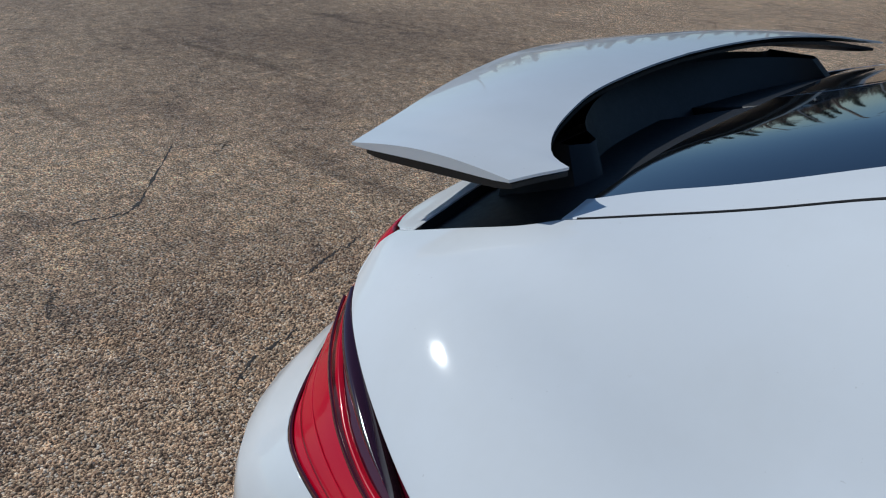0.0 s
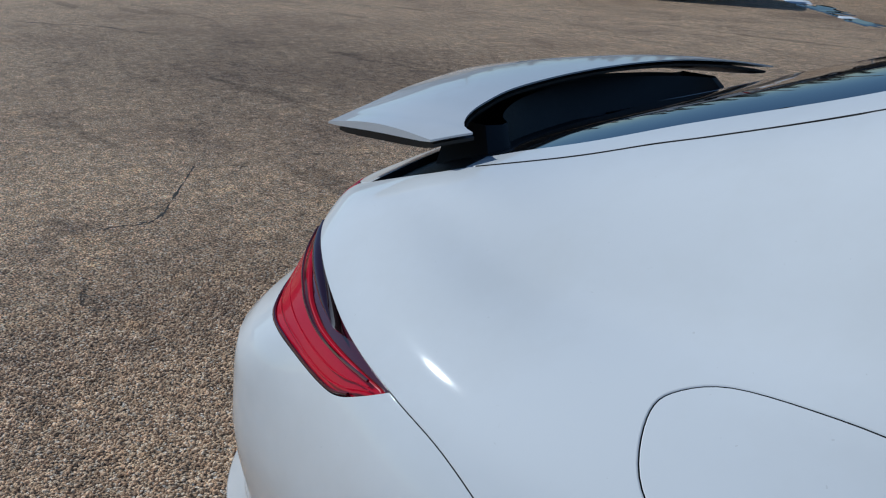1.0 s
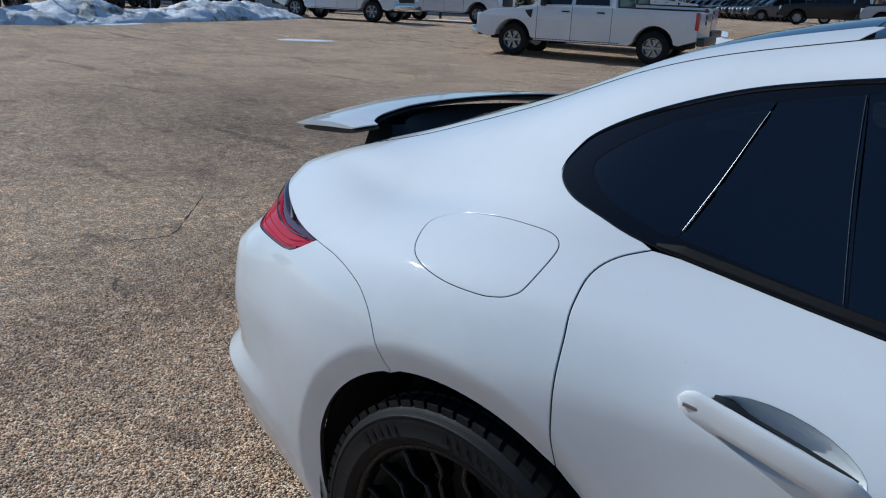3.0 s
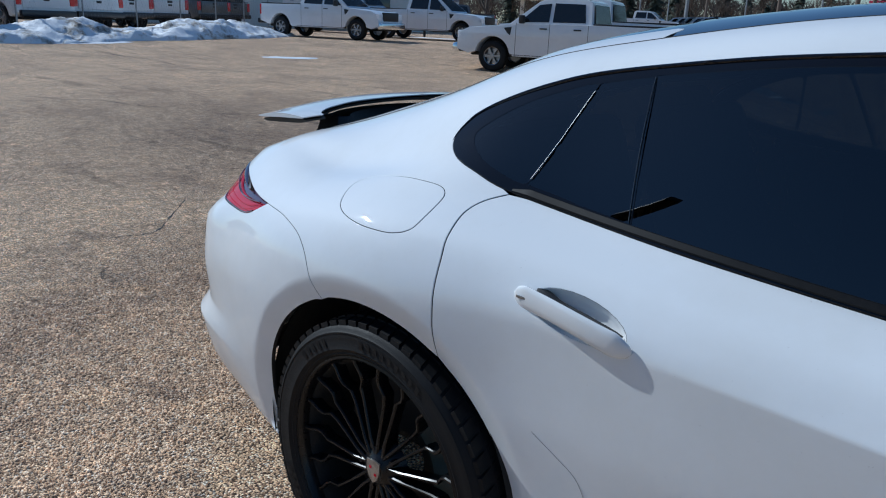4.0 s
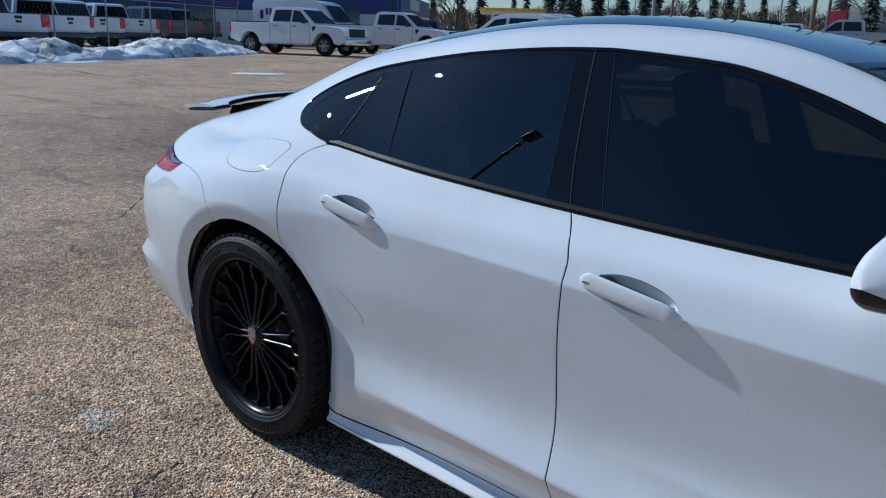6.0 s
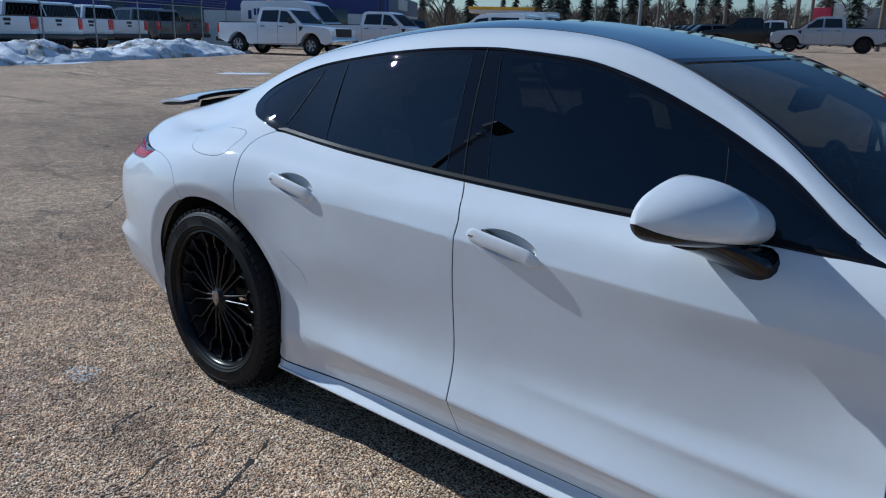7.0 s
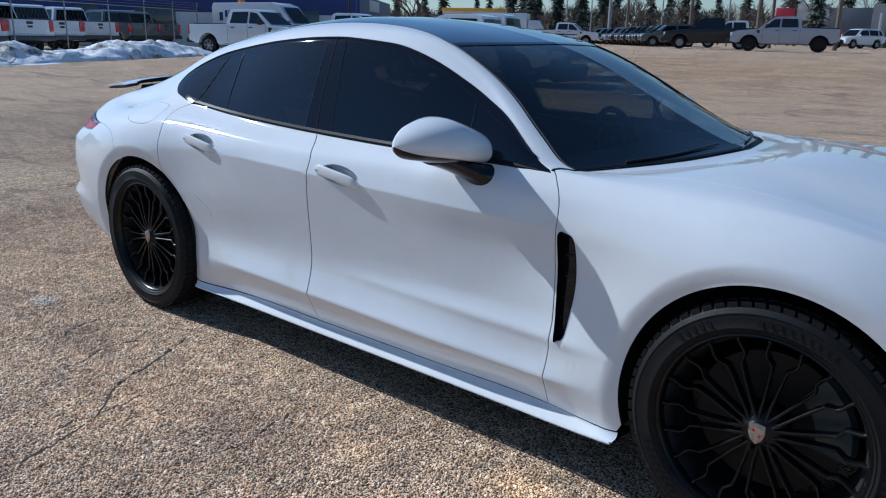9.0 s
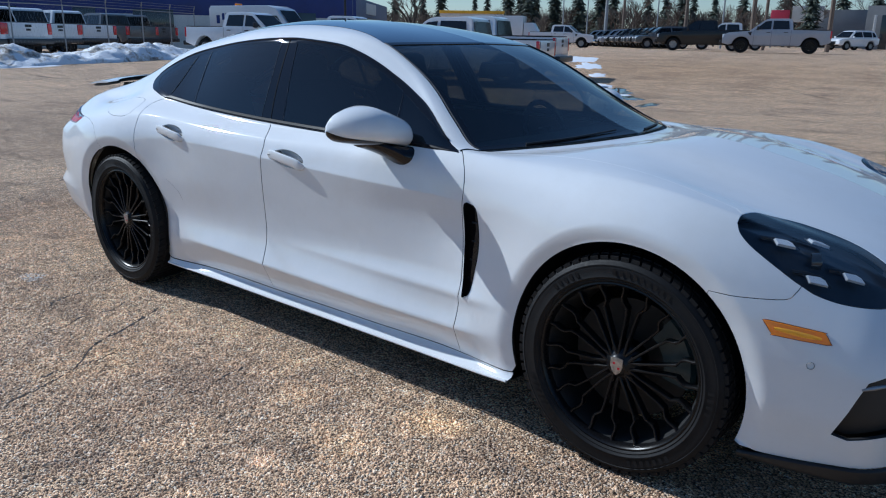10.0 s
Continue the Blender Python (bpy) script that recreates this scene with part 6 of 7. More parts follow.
def pickup(label, paint, rim_mat, at, turn, group="parked pickups"):
    """A crew-cab pickup; x ahead, near wheels at plus and minus 1.85 m."""
    t = thing("pickup_truck", label, "pickup truck", (at[0], at[1], ground_height(*at)), turn, group)
    wb, R = 1.84, .40
    # lower side with arches
    side = [(-2.86, .62), (-2.84, 1.02), (-2.80, 1.28), (-.85, 1.30), (1.12, 1.28), (1.30, 1.24), (2.55, 1.13), (2.80, 1.02), (2.88, .80), (2.88, .55)]
    under = [(2.55, .45)] + arc(wb, .42, .50, 10, 170, 12) + [(1.25, .42), (-1.25, .42)] + arc(-wb, .42, .50, 10, 170, 12) + [(-2.45, .48)]
    bm = bm_new()
    add_prism(bm, side + under, -.98, .98, .025)
    part("body", bm, paint, t, sharp=40)
    # cab
    bm = bm_new()
    prof = [(-.88, .93, 1.26), (1.45, .93, 1.22), (.62, .74, 1.86), (.40, .72, 1.92), (-.60, .72, 1.93), (-.80, .75, 1.86)]
    L = [bm.verts.new((x, -y, z)) for x, y, z in prof]
    Rr = [bm.verts.new((x, y, z)) for x, y, z in prof]
    bm.faces.new(L)
    bm.faces.new(Rr[::-1])
    for i in range(6):
        bm.faces.new((L[i], Rr[i], Rr[(i + 1) % 6], L[(i + 1) % 6]))
    bmesh.ops.bevel(bm, geom=list(bm.edges), offset=.03, segments=2, affect="EDGES")
    cab = part("cab", bm, paint, t, sharp=40)
    def on_cab(x, z, s, out=.012):
        k = (z - 1.24) / (1.90 - 1.24)
        return (x, s * (.93 - .195 * k + out), z)
    for s in (-1, 1):
        for pts in ([(.30, 1.33), (1.12, 1.31), (.62, 1.76), (.30, 1.80)], [(-.68, 1.34), (.20, 1.33), (.20, 1.81), (-.60, 1.80)]):
            bm = bm_new()
            a = [bm.verts.new(on_cab(x, z, s)) for x, z in pts]
            b = [bm.verts.new(on_cab(x, z, s, -.02)) for x, z in pts]
            bm.faces.new(a)
            for i in range(4):
                bm.faces.new((a[i], b[i], b[(i + 1) % 4], a[(i + 1) % 4]))
            part("side_window", bm, TRUCK_GLASS, cab)
        for x in (.25, 1.18, -.78):
            bm = bm_new()
            add_box(bm, (x, s * .978, .86), (.010, .012, .86))
            part("door_seam", bm, PLASTIC, t)
        for x in (.42, -.50):
            bm = bm_new()
            add_box(bm, (x, s * .992, 1.16), (.20, .03, .035), .01)
            part("door_handle", bm, PLASTIC, t)
        bm = bm_new()
        add_box(bm, (.98, s * 1.10, 1.38), (.12, .22, .22), .04)
        part("door_mirror", bm, PLASTIC, t)
        bm = bm_new()
        add_box(bm, (0.15, s * .93, .46), (2.35, .10, .05), .015)
        part("running_board", bm, PLASTIC, t)
        bm = bm_new()
        add_box(bm, (-2.83, s * .90, 1.06), (.10, .17, .42), .03)
        part("tail_lamp", bm, TRUCK_RED, t, "red tail lamp")
        bm = bm_new()
        add_box(bm, (2.80, s * .80, .93), (.16, .36, .22), .04)
        part("headlamp", bm, LED, t)
        for x in (-wb, wb):
            bm = bm_new()
            rings = []
            for i in range(15):
                a = radians(8 + 164 * i / 14)
                rings.append([(x + q * math.cos(a), s * y, .42 + q * math.sin(a)) for q, y in ((.505, .97), (.505, .60), (.1, .58))])
            loft(bm, rings, False)
            part("wheel_arch", bm, LINER, t)
            road_wheel(t, x, s * .82, R, rim_mat, s)
        bm = bm_new()
        add_prism(bm, [(1.30, 1.18), (1.52, 1.15), (1.42, 1.02), (1.34, .96)], s * .975, s * .99)
        part("fender_badge", bm, PLASTIC, t)
    # windscreen, rear glass
    for pts in (((1.33, 1.30), (.66, 1.82), .82, .68), ((-.90, 1.34), (-.83, 1.80), .80, .68)):
        (x0, z0), (x1, z1), w0, w1 = pts
        o = .025 if x0 > 0 else -.012
        bm = bm_new()
        v = [bm.verts.new(q) for q in ((x0 + o, -w0, z0), (x0 + o, w0, z0), (x1 + o, w1, z1), (x1 + o, -w1, z1))]
        bm.faces.new(v)
        bmesh.ops.solidify(bm, geom=list(bm.faces), thickness=.01)
        part("windscreen" if x0 > 0 else "rear_window", bm, TRUCK_GLASS, cab)
    # open bed: dark floor seen from above, rails
    bm = bm_new()
    add_box(bm, (-1.82, 0, 1.302), (1.78, 1.62, .02))
    part("bed_liner", bm, PLASTIC, t, "black bed liner")
    for s in (-1, 1):
        bm = bm_new()
        add_box(bm, (-1.84, s * .90, 1.315), (1.90, .12, .03), .01)
        part("bed_rail", bm, PLASTIC, t)
    bm = bm_new()
    add_box(bm, (-2.855, 0, 1.02), (.05, 1.58, .50), .02)
    gate = part("tailgate", bm, paint, t)
    bm = bm_new()
    add_box(bm, (-2.885, 0, 1.17), (.02, .26, .10), .01)
    part("gate_handle", bm, PLASTIC, gate)
    bm = bm_new()
    add_box(bm, (-2.885, 0, 1.03), (.012, .20, .08), .004)
    part("gate_emblem", bm, PLASTIC, gate)
    bm = bm_new()
    add_box(bm, (-2.95, 0, .60), (.20, 1.86, .20), .05)
    part("rear_bumper", bm, DIM_STEEL if paint is TRUCK_WHITE else PLASTIC, t, "rear step bumper")
    bm = bm_new()
    add_box(bm, (2.93, 0, .58), (.22, 1.92, .26), .07)
    part("front_bumper", bm, CHROME if paint is TRUCK_WHITE else PLASTIC, t, "front bumper")
    bm = bm_new()
    add_box(bm, (2.86, 0, .93), (.08, 1.22, .34), .03)
    part("grille", bm, PLASTIC, t)
    bm = bm_new()
    add_box(bm, (0, 0, .52), (5.2, 1.3, .26), .03)
    part("chassis", bm, LINER, t)
    return t


def place(ob, x, y, turn):
    return copy_thing(ob, pose(x, y, ground_height(x, y), 0, 0, turn))


white_truck = pickup("white crew-cab pickup truck parked on the asphalt", TRUCK_WHITE, STEEL, (-11.16, 15.93), 197.4)
place(white_truck, -25.2, 18.9, 17.8)
# tails towards the lot, behind the fence
for x, y, a in ((-27.9, 4.9, 190), (-29.07, 7.57, 190), (-30.39, 9.79, 191), (-32.23, 11.89, 190), (-34.29, 14.57, 190)):
    tagged(place(white_truck, x, y, a), "white crew-cab pickup with red tail lamps behind the fence")
grey_truck = pickup("dark grey crew-cab pickup parked behind the fence", TRUCK_GREY, STEEL, (-36.45, 18.0), 190)
place(grey_truck, -38.1, 20.16, 190)
tagged(place(white_truck, -12.34, 18.7, 197.4), "white crew-cab pickup parked beside another white pickup")
tagged(place(white_truck, -24.7, 24.4, 20), "white pickup parked beside the office building")
tagged(place(white_truck, -32.6, 57.9, 18), "white crew-cab pickup parked far across the lot")
pickup("black crew-cab pickup with chrome wheels parked across the lot", TRUCK_BLACK, STEEL, (-16.15, 48.25), 201)
silver = pickup("silver crew-cab pickup with black wheels parked across the lot", TRUCK_SILVER, RIM_BLACK, (-10.53, 44.9), 197)
tagged(place(white_truck, -17.0, 55.4, 199), "white pickup parked behind the black pickup")
tagged(place(grey_truck, -38.3, 40.6, 250), "dark pickup facing the lot beside the office building")


def suv(label, paint, at, turn, group=""):
    t = thing("suv", label, "car", (at[0], at[1], ground_height(*at)), turn, group)
    wb, R = 1.36, .36
    side = [(-2.28, .55), (-2.30, .95), (-2.2, 1.05), (1.0, 1.02), (2.0, .94), (2.25, .78), (2.28, .5)]
    under = [(2.0, .38)] + arc(wb, .38, .43, 10, 170, 10) + [(.85, .32), (-.85, .32)] + arc(-wb, .38, .43, 10, 170, 10) + [(-1.95, .4)]
    bm = bm_new()
    add_prism(bm, side + under, -.92, .92, .04)
    part("body", bm, paint, t, sharp=40)
    bm = bm_new()
    prof = [(-2.18, .86, 1.02), (1.10, .86, 1.0), (.35, .66, 1.60), (-.2, .64, 1.67), (-1.6, .64, 1.66), (-2.0, .68, 1.52)]
    A = [bm.verts.new((x, -y, z)) for x, y, z in prof]
    B = [bm.verts.new((x, y, z)) for x, y, z in prof]
    bm.faces.new(A)
    bm.faces.new(B[::-1])
    for i in range(6):
        bm.faces.new((A[i], B[i], B[(i + 1) % 6], A[(i + 1) % 6]))
    bmesh.ops.bevel(bm, geom=list(bm.edges), offset=.04, segments=2, affect="EDGES")
    cab = part("cabin", bm, paint, t, sharp=40)
    for s in (-1, 1):
        for pts in ([(-.42, 1.10), (.82, 1.08), (.34, 1.50), (-.35, 1.54)], [(-1.5, 1.10), (-.52, 1.10), (-.46, 1.54), (-1.45, 1.53)], [(-2.0, 1.12), (-1.6, 1.10), (-1.55, 1.52), (-1.80, 1.48)]):
            bm = bm_new()
            v = []
            for x, z in pts:
                k = (z - 1.0) / .65
                v.append(bm.verts.new((x, s * (.86 - .21 * k + .014), z)))
            bm.faces.new(v)
            bmesh.ops.solidify(bm, geom=list(bm.faces), thickness=.01)
            part("side_window", bm, TRUCK_GLASS, cab)
        bm = bm_new()
        add_box(bm, (.80, s * .99, 1.10), (.10, .16, .14), .04)
        part("door_mirror", bm, paint, t)
        bm = bm_new()
        add_box(bm, (2.16, s * .68, .80), (.22, .36, .14), .04)
        part("headlamp", bm, LED, t)
        bm = bm_new()
        add_box(bm, (-2.26, s * .74, .98), (.10, .26, .26), .03)
        part("tail_lamp", bm, TRUCK_RED, t)
        for x in (-wb, wb):
            road_wheel(t, x, s * .80, R, STEEL, s)
    bm = bm_new()
    v = [bm.verts.new(q) for q in ((1.07, -.74, 1.06), (1.07, .74, 1.06), (.44, .58, 1.56), (.44, -.58, 1.56))]
    bm.faces.new(v)
    bmesh.ops.solidify(bm, geom=list(bm.faces), thickness=.012)
    part("windscreen", bm, TRUCK_GLASS, cab)
    bm = bm_new()
    add_box(bm, (2.27, 0, .62), (.06, 1.0, .24), .03)
    part("grille", bm, PLASTIC, t)
    bm = bm_new()
    add_box(bm, (0, 0, .42), (4.2, 1.3, .22), .03)
    part("chassis", bm, LINER, t)
    return t


def in_row(k):
    """Places along the row of parked cars, from its near end."""
    az, d = radians(114.0 + .46 * k), 64 + 2.5 * k
    return 3.9 + d * math.cos(az), -3 + d * math.sin(az)


cars = [suv("dark grey SUV in a row of parked cars", TRUCK_GREY, in_row(0), 215, "row of parked cars"),
        suv("black SUV in a row of parked cars", TRUCK_BLACK, in_row(1), 215, "row of parked cars"),
        suv("silver SUV in a row of parked cars", TRUCK_SILVER, in_row(6), 215, "row of parked cars")]
for k, which in ((2, 0), (3, 1), (4, 0), (5, 1), (7, 2), (8, 0), (9, 2), (10, 2)):
    place(cars[which], *in_row(k), 215)
suv("white compact SUV parked by the grey building", TRUCK_WHITE, (-12.7, 73.2), 240)

# high-roof van behind the pickup
van = thing("cargo_van", "white high-roof cargo van with dark lettering bars", "van", (-32.5, 25.2, ground_height(-32.5, 25.2)), 18)
bm = bm_new()
add_prism(bm, [(-2.9, .45), (-2.92, 2.3), (-2.8, 2.5), (1.0, 2.52), (1.5, 2.35), (2.25, 1.45), (2.85, 1.2), (3.0, .9), (3.0, .45)] + arc(1.95, .42, .42, 10, 170, 8) + arc(-1.9, .42, .42, 10, 170, 8), -.98, .98, .06)
part("body", bm, TRUCK_WHITE, van, sharp=40)
for s in (-1, 1):
    bm = bm_new()
    add_prism(bm, [(1.02, 1.42), (2.0, 1.40), (1.55, 1.98), (1.02, 2.02)], s * .975, s * .995)
    part("side_window", bm, TRUCK_GLASS, van)
    for x in (1.95, -1.9):
        road_wheel(van, x, s * .82, .36, STEEL, s)
    for x0, w, z0, h in ((-2.3, .22, 1.55, .45), (-1.95, .16, 1.75, .35), (-1.72, .16, 1.75, .35), (-1.48, .14, 1.75, .35), (-1.25, .14, 1.75, .22), (-.6, .16, 1.8, .30), (-.38, .16, 1.8, .30)):
        bm = bm_new()
        add_box(bm, (x0, s * .985, z0 + h / 2), (w, .012, h))
        part("lettering_bar", bm, NAVY, van)
bm = bm_new()
v = [bm.verts.new(q) for q in ((2.34, -.82, 1.46), (2.34, .82, 1.46), (1.62, .74, 2.28), (1.62, -.74, 2.28))]
bm.faces.new(v)
bmesh.ops.solidify(bm, geom=list(bm.faces), thickness=.02)
part("windscreen", bm, TRUCK_GLASS, van)
bm = bm_new()
add_box(bm, (-1.6, 0, 2.60), (.16, .5, .12), .03)
part("beacon", bm, AMBER, van)

# white box truck far behind
box_truck = thing("box_truck", "white box truck parked across the lot", "truck", (-38.6, 58.8, ground_height(-38.6, 58.8)), 25)
bm = bm_new()
add_box(bm, (-1.2, 0, 1.75), (4.6, 2.2, 2.1), .05)
part("cargo_box", bm, TRUCK_WHITE, box_truck)
bm = bm_new()
add_prism(bm, [(1.15, .5), (1.15, 2.2), (2.0, 2.2), (2.5, 1.4), (3.2, 1.2), (3.3, .5)], -.95, .95, .05)
part("cab", bm, TRUCK_WHITE, box_truck)
for s in (-1, 1):
    for x in (2.5, -2.2):
        road_wheel(box_truck, x, s * .82, .40, STEEL, s)

# ---- snow ----
def snow_bank(points, width, height, seed, name, label):
    """A ridge of ploughed snow along a line, lumpy and broken."""
    bm = bm_new()
    line = curve(points, 34)
    n, m = len(line), 34
    rows = []
    for i, (x, y) in enumerate(line):
        a, b = line[max(0, i - 1)], line[min(n - 1, i + 1)]
        d = Vector((b[0] - a[0], b[1] - a[1])).normalized()
        side = Vector((-d.y, d.x))
        k = i / (n - 1)
        env = math.sin(math.pi * min(1, max(0, k))) ** .35
        row = []
        for j in range(m + 1):
            s = j / m * 2 - 1
            w = width * (.75 + .35 * noise.noise(Vector((k * 6, seed, 0)))) * max(env, .2)
            px, py = x + side.x * s * w, y + side.y * s * w
            h = height * env * max(0, 1 - s * s) ** .8
            h *= .74 + .70 * noise.noise(Vector((px * .5, py * .5, seed))) + .28 * noise.noise(Vector((px * 1.9, py * 1.9, seed + 3)))
            h += .10 * noise.noise(Vector((px * 2.6, py * 2.6, seed))) + .05 * noise.noise(Vector((px * 7, py * 7, seed)))
            row.append(bm.verts.new((px, py, ground_height(px, py) + max(-.03, h) * (0 if j in (0, m) else 1) - (.04 if j in (0, m) else 0))))
        rows.append(row)
    for r0, r1 in zip(rows, rows[1:]):
        for j in range(m):
            bm.faces.new((r0[j], r0[j + 1], r1[j + 1], r1[j]))
    ob = part(name, bm, snow_dirty, None, sharp=60)
    return tagged(ob, label, "snow")


def dirty_snow():
    m = material("dirty_snow", (0.8, 0.82, 0.86), 0.65)
    c = coords(m)
    dirt = noise_tex(m, c, 1.3, 8, 0.75)
    col = ramp(m, dirt, (0.36, (0.17, 0.14, 0.11)), (0.42, (0.50, 0.47, 0.43)), (0.49, (0.84, 0.86, 0.89)))
    link(m, col, bsdf(m).inputs["Base Color"])
    link(m, bump(m, noise_tex(m, c, 9, 6, 0.7), 0.8, 0.05), bsdf(m).inputs["Normal"])
    return m


snow_dirty = dirty_snow()
snow_bank([(-24.0, 2.5), (-24.3, 6.0), (-24.9, 9.5), (-25.6, 12.5), (-26.2, 15.6), (-27.2, 18.2)], 2.1, .62, 2.0, "snow_bank", "ploughed heap of dirty melting snow along the fence")


def flat_patch(x, y, lx, ly, turn, mat, name, label, category, seed, lift=.003, thick=.008):
    bm = bm_new()
    n = 40
    rings = []
    for k, h in ((1.0, 0.0), (.88, thick * .7), (.5, thick), (0.05, thick)):
        r = []
        for j in range(n):
            a = 2 * math.pi * j / n
            q = k * (1 + .62 * noise.noise(Vector((math.cos(a) * 1.7, math.sin(a) * 1.7, seed))) + .30 * noise.noise(Vector((math.cos(a) * 5, math.sin(a) * 5, seed))))
            px, py = lx * q * math.cos(a), ly * q * math.sin(a)
            gx = x + px * math.cos(radians(turn)) - py * math.sin(radians(turn))
            gy = y + px * math.sin(radians(turn)) + py * math.cos(radians(turn))
            bumpy = 1 + .5 * noise.noise(Vector((gx * 3, gy * 3, seed)))
            r.append((gx, gy, ground_height(gx, gy) + (lift if k < 1 else -.01) + h * (bumpy if thick > .01 else 1)))
        rings.append(r)
    rows = loft(bm, rings)
    bm.faces.new(rows[-1])
    return tagged(part(name, bm, mat, None), label, category)


for x, y, lx, ly, a, s in ((-17.6, 11.5, .85, .28, 55, 1.0), (-11.9, 25.6, 1.9, .5, 120, 2.0), (-14.4, 29.2, 2.4, .7, 120, 3.0), (-9.3, 21.5, .9, .35, 118, 4.0), (-7.3, 18.2, .7, .28, 130, 5.0), (-23.4, 8.2, 1.6, .5, 85, 6.0), (-26.0, 26.5, 1.6, .5, 20, 7.0), (-5.3, 15.6, .35, .16, 120, 8.0)):
    flat_patch(x, y, lx, ly, a, SNOW, "snow_patch", "thin patch of old white snow on the asphalt", "snow", s)
for x, y, lx, ly, a, s in ((-5.0, 15.2, 1.5, .30, 125, 11.0), (-3.5, 13.2, .8, .18, 100, 12.0), (-6.2, 17.0, 1.2, .35, 130, 13.0)):
    flat_patch(x, y, lx, ly, a, WATER, "puddle", "shallow meltwater puddle on the asphalt", "puddle", s, .004, .001)

# ---- fence ----
fence = thing("chain_link_fence", "grey chain-link fence with barbed wire arms", "fence", (0, 0, 0))
fence_line = curve([(-24.6, 2.0), (-25.9, 7.0), (-28.2, 12.0), (-31.0, 17.0), (-33.6, 21.5)], 6)
posts = []
for k in range(0, len(fence_line), 3):
    x, y = fence_line[k]
    z = ground_height(x, y)
    bm = bm_new()
    add_tube(bm, [(x, y, z), (x, y, z + 2.0), (x + .12, y - .06, z + 2.2), (x + .26, y - .1, z + 2.36)], .03, 8)
    part("post", bm, GALV, fence)
    posts.append((x, y, z))
for h, r in ((2.0, .022), (.08, .012)):
    bm = bm_new()
    add_tube(bm, [(x, y, ground_height(x, y) + h) for x, y in fence_line], r, 6)
    part("rail", bm, GALV, fence)
for h, o in ((2.12, .09), (2.24, .18), (2.35, .26)):
    bm = bm_new()
    add_tube(bm, [(x + o, y - o * .4, ground_height(x, y) + h) for x, y in fence_line], .006, 4)
    part("barbed_wire", bm, GALV, fence)
bm = bm_new()
length = 0
for (x0, y0), (x1, y1) in zip(fence_line, fence_line[1:]):
    L = math.hypot(x1 - x0, y1 - y0)
    k = max(1, int(L / .16))
    for i in range(k):
        for sgn in (-1, 1):
            pts = []
            for z in (0.1, 1.95):
                f = (i + (sgn * (z - 1.0) / 1.6 * 4)) / k
                px, py = x0 + (x1 - x0) * f, y0 + (y1 - y0) * f
                pts.append((px, py, ground_height(px, py) + z))
            add_tube(bm, pts, .0013, 3)
tagged(part("mesh_wire", bm, GALV, fence), kind="stuff")

# ---- buildings ----
def wall_run(parent, name, p0, p1, z0, z1, thick, mat, label=""):
    bm = bm_new()
    d = Vector((p1[0] - p0[0], p1[1] - p0[1]))
    L = d.length
    a = math.degrees(math.atan2(d.y, d.x))
    add_box(bm, (L / 2, thick / 2, (z0 + z1) / 2), (L, thick, z1 - z0), .02)
    ob = part(name, bm, mat, parent, label)
    ob.location, ob.rotation_euler = (p0[0], p0[1], 0), (0, 0, radians(a))
    return ob, L


office = thing("office_building", "low white office building with a navy blue fascia", "building")
C0, C1, C2 = (-66.0, -14.0), (-36.0, 34.9), (-46.5, 50.0)
gz = ground_height(*C1)
front, L = wall_run(office, "front_wall", C0, C1, gz - .5, gz + 2.7, .3, SIDING)
wall_run(office, "side_wall", C1, C2, gz - .5, gz + 2.5, .3, SIDING)
wall_run(office, "fascia", (C0[0] + 25 * .523, C0[1] + 25 * .852), (C1[0] + .4, C1[1] + .6), gz + 2.1, gz + 4.6, .9, NAVY, "navy blue fascia band")[0].location.z = 0
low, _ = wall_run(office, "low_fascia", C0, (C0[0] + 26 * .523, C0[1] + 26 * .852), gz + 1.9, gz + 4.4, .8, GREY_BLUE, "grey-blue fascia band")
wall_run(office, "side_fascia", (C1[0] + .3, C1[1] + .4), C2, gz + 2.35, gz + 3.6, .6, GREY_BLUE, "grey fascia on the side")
for i, (s, w) in enumerate(((12, 2.4), (18, 2.0), (24, 2.6), (31, 1.6), (36, 2.6), (41, 1.3), (45, 2.4), (50, 2.2), (54.5, 1.6))):
    bm = bm_new()
    add_box(bm, (s, -.03, gz + 1.55), (w, .08, 1.7), .01)
    wn = part("window", bm, DARK_GLASS, front)
    bm = bm_new()
    add_box(bm, (s, -.06, gz + .68), (w + .15, .12, .08), .01)
    part("sill", bm, SIDING, wn)
side_ob = [o for o in office.children if o.name.startswith("side_wall")][0]
for i in range(7):
    bm = bm_new()
    add_box(bm, (2 + i * 2.2, -.03, gz + 1.35), (1.0, .08, 1.6), .01)
    part("window", bm, DARK_GLASS, side_ob)
bm = bm_new()
add_box(bm, (8, -.34, gz + 3.0), (4.2, .1, .8), .02)
part("sign_board", bm, SIDING, side_ob, "white sign board")

canopy = thing("fuel_station_canopy", "fuel station canopy with a yellow band", "canopy", (-59.0, 79.0, ground_height(-59, 79)), 37)
bm = bm_new()
add_box(bm, (0, 0, 3.9), (8.2, 6, .35), .05)
part("band", bm, YELLOW, canopy)
bm = bm_new()
add_box(bm, (0, 0, 3.55), (8.0, 5.8, .35), .05)
part("soffit", bm, SIDING, canopy)
for x in (-2.5, 2.5):
    bm = bm_new()
    add_box(bm, (x, 0, 1.7), (.5, .5, 3.4), .03)
    part("column", bm, SIDING, canopy)

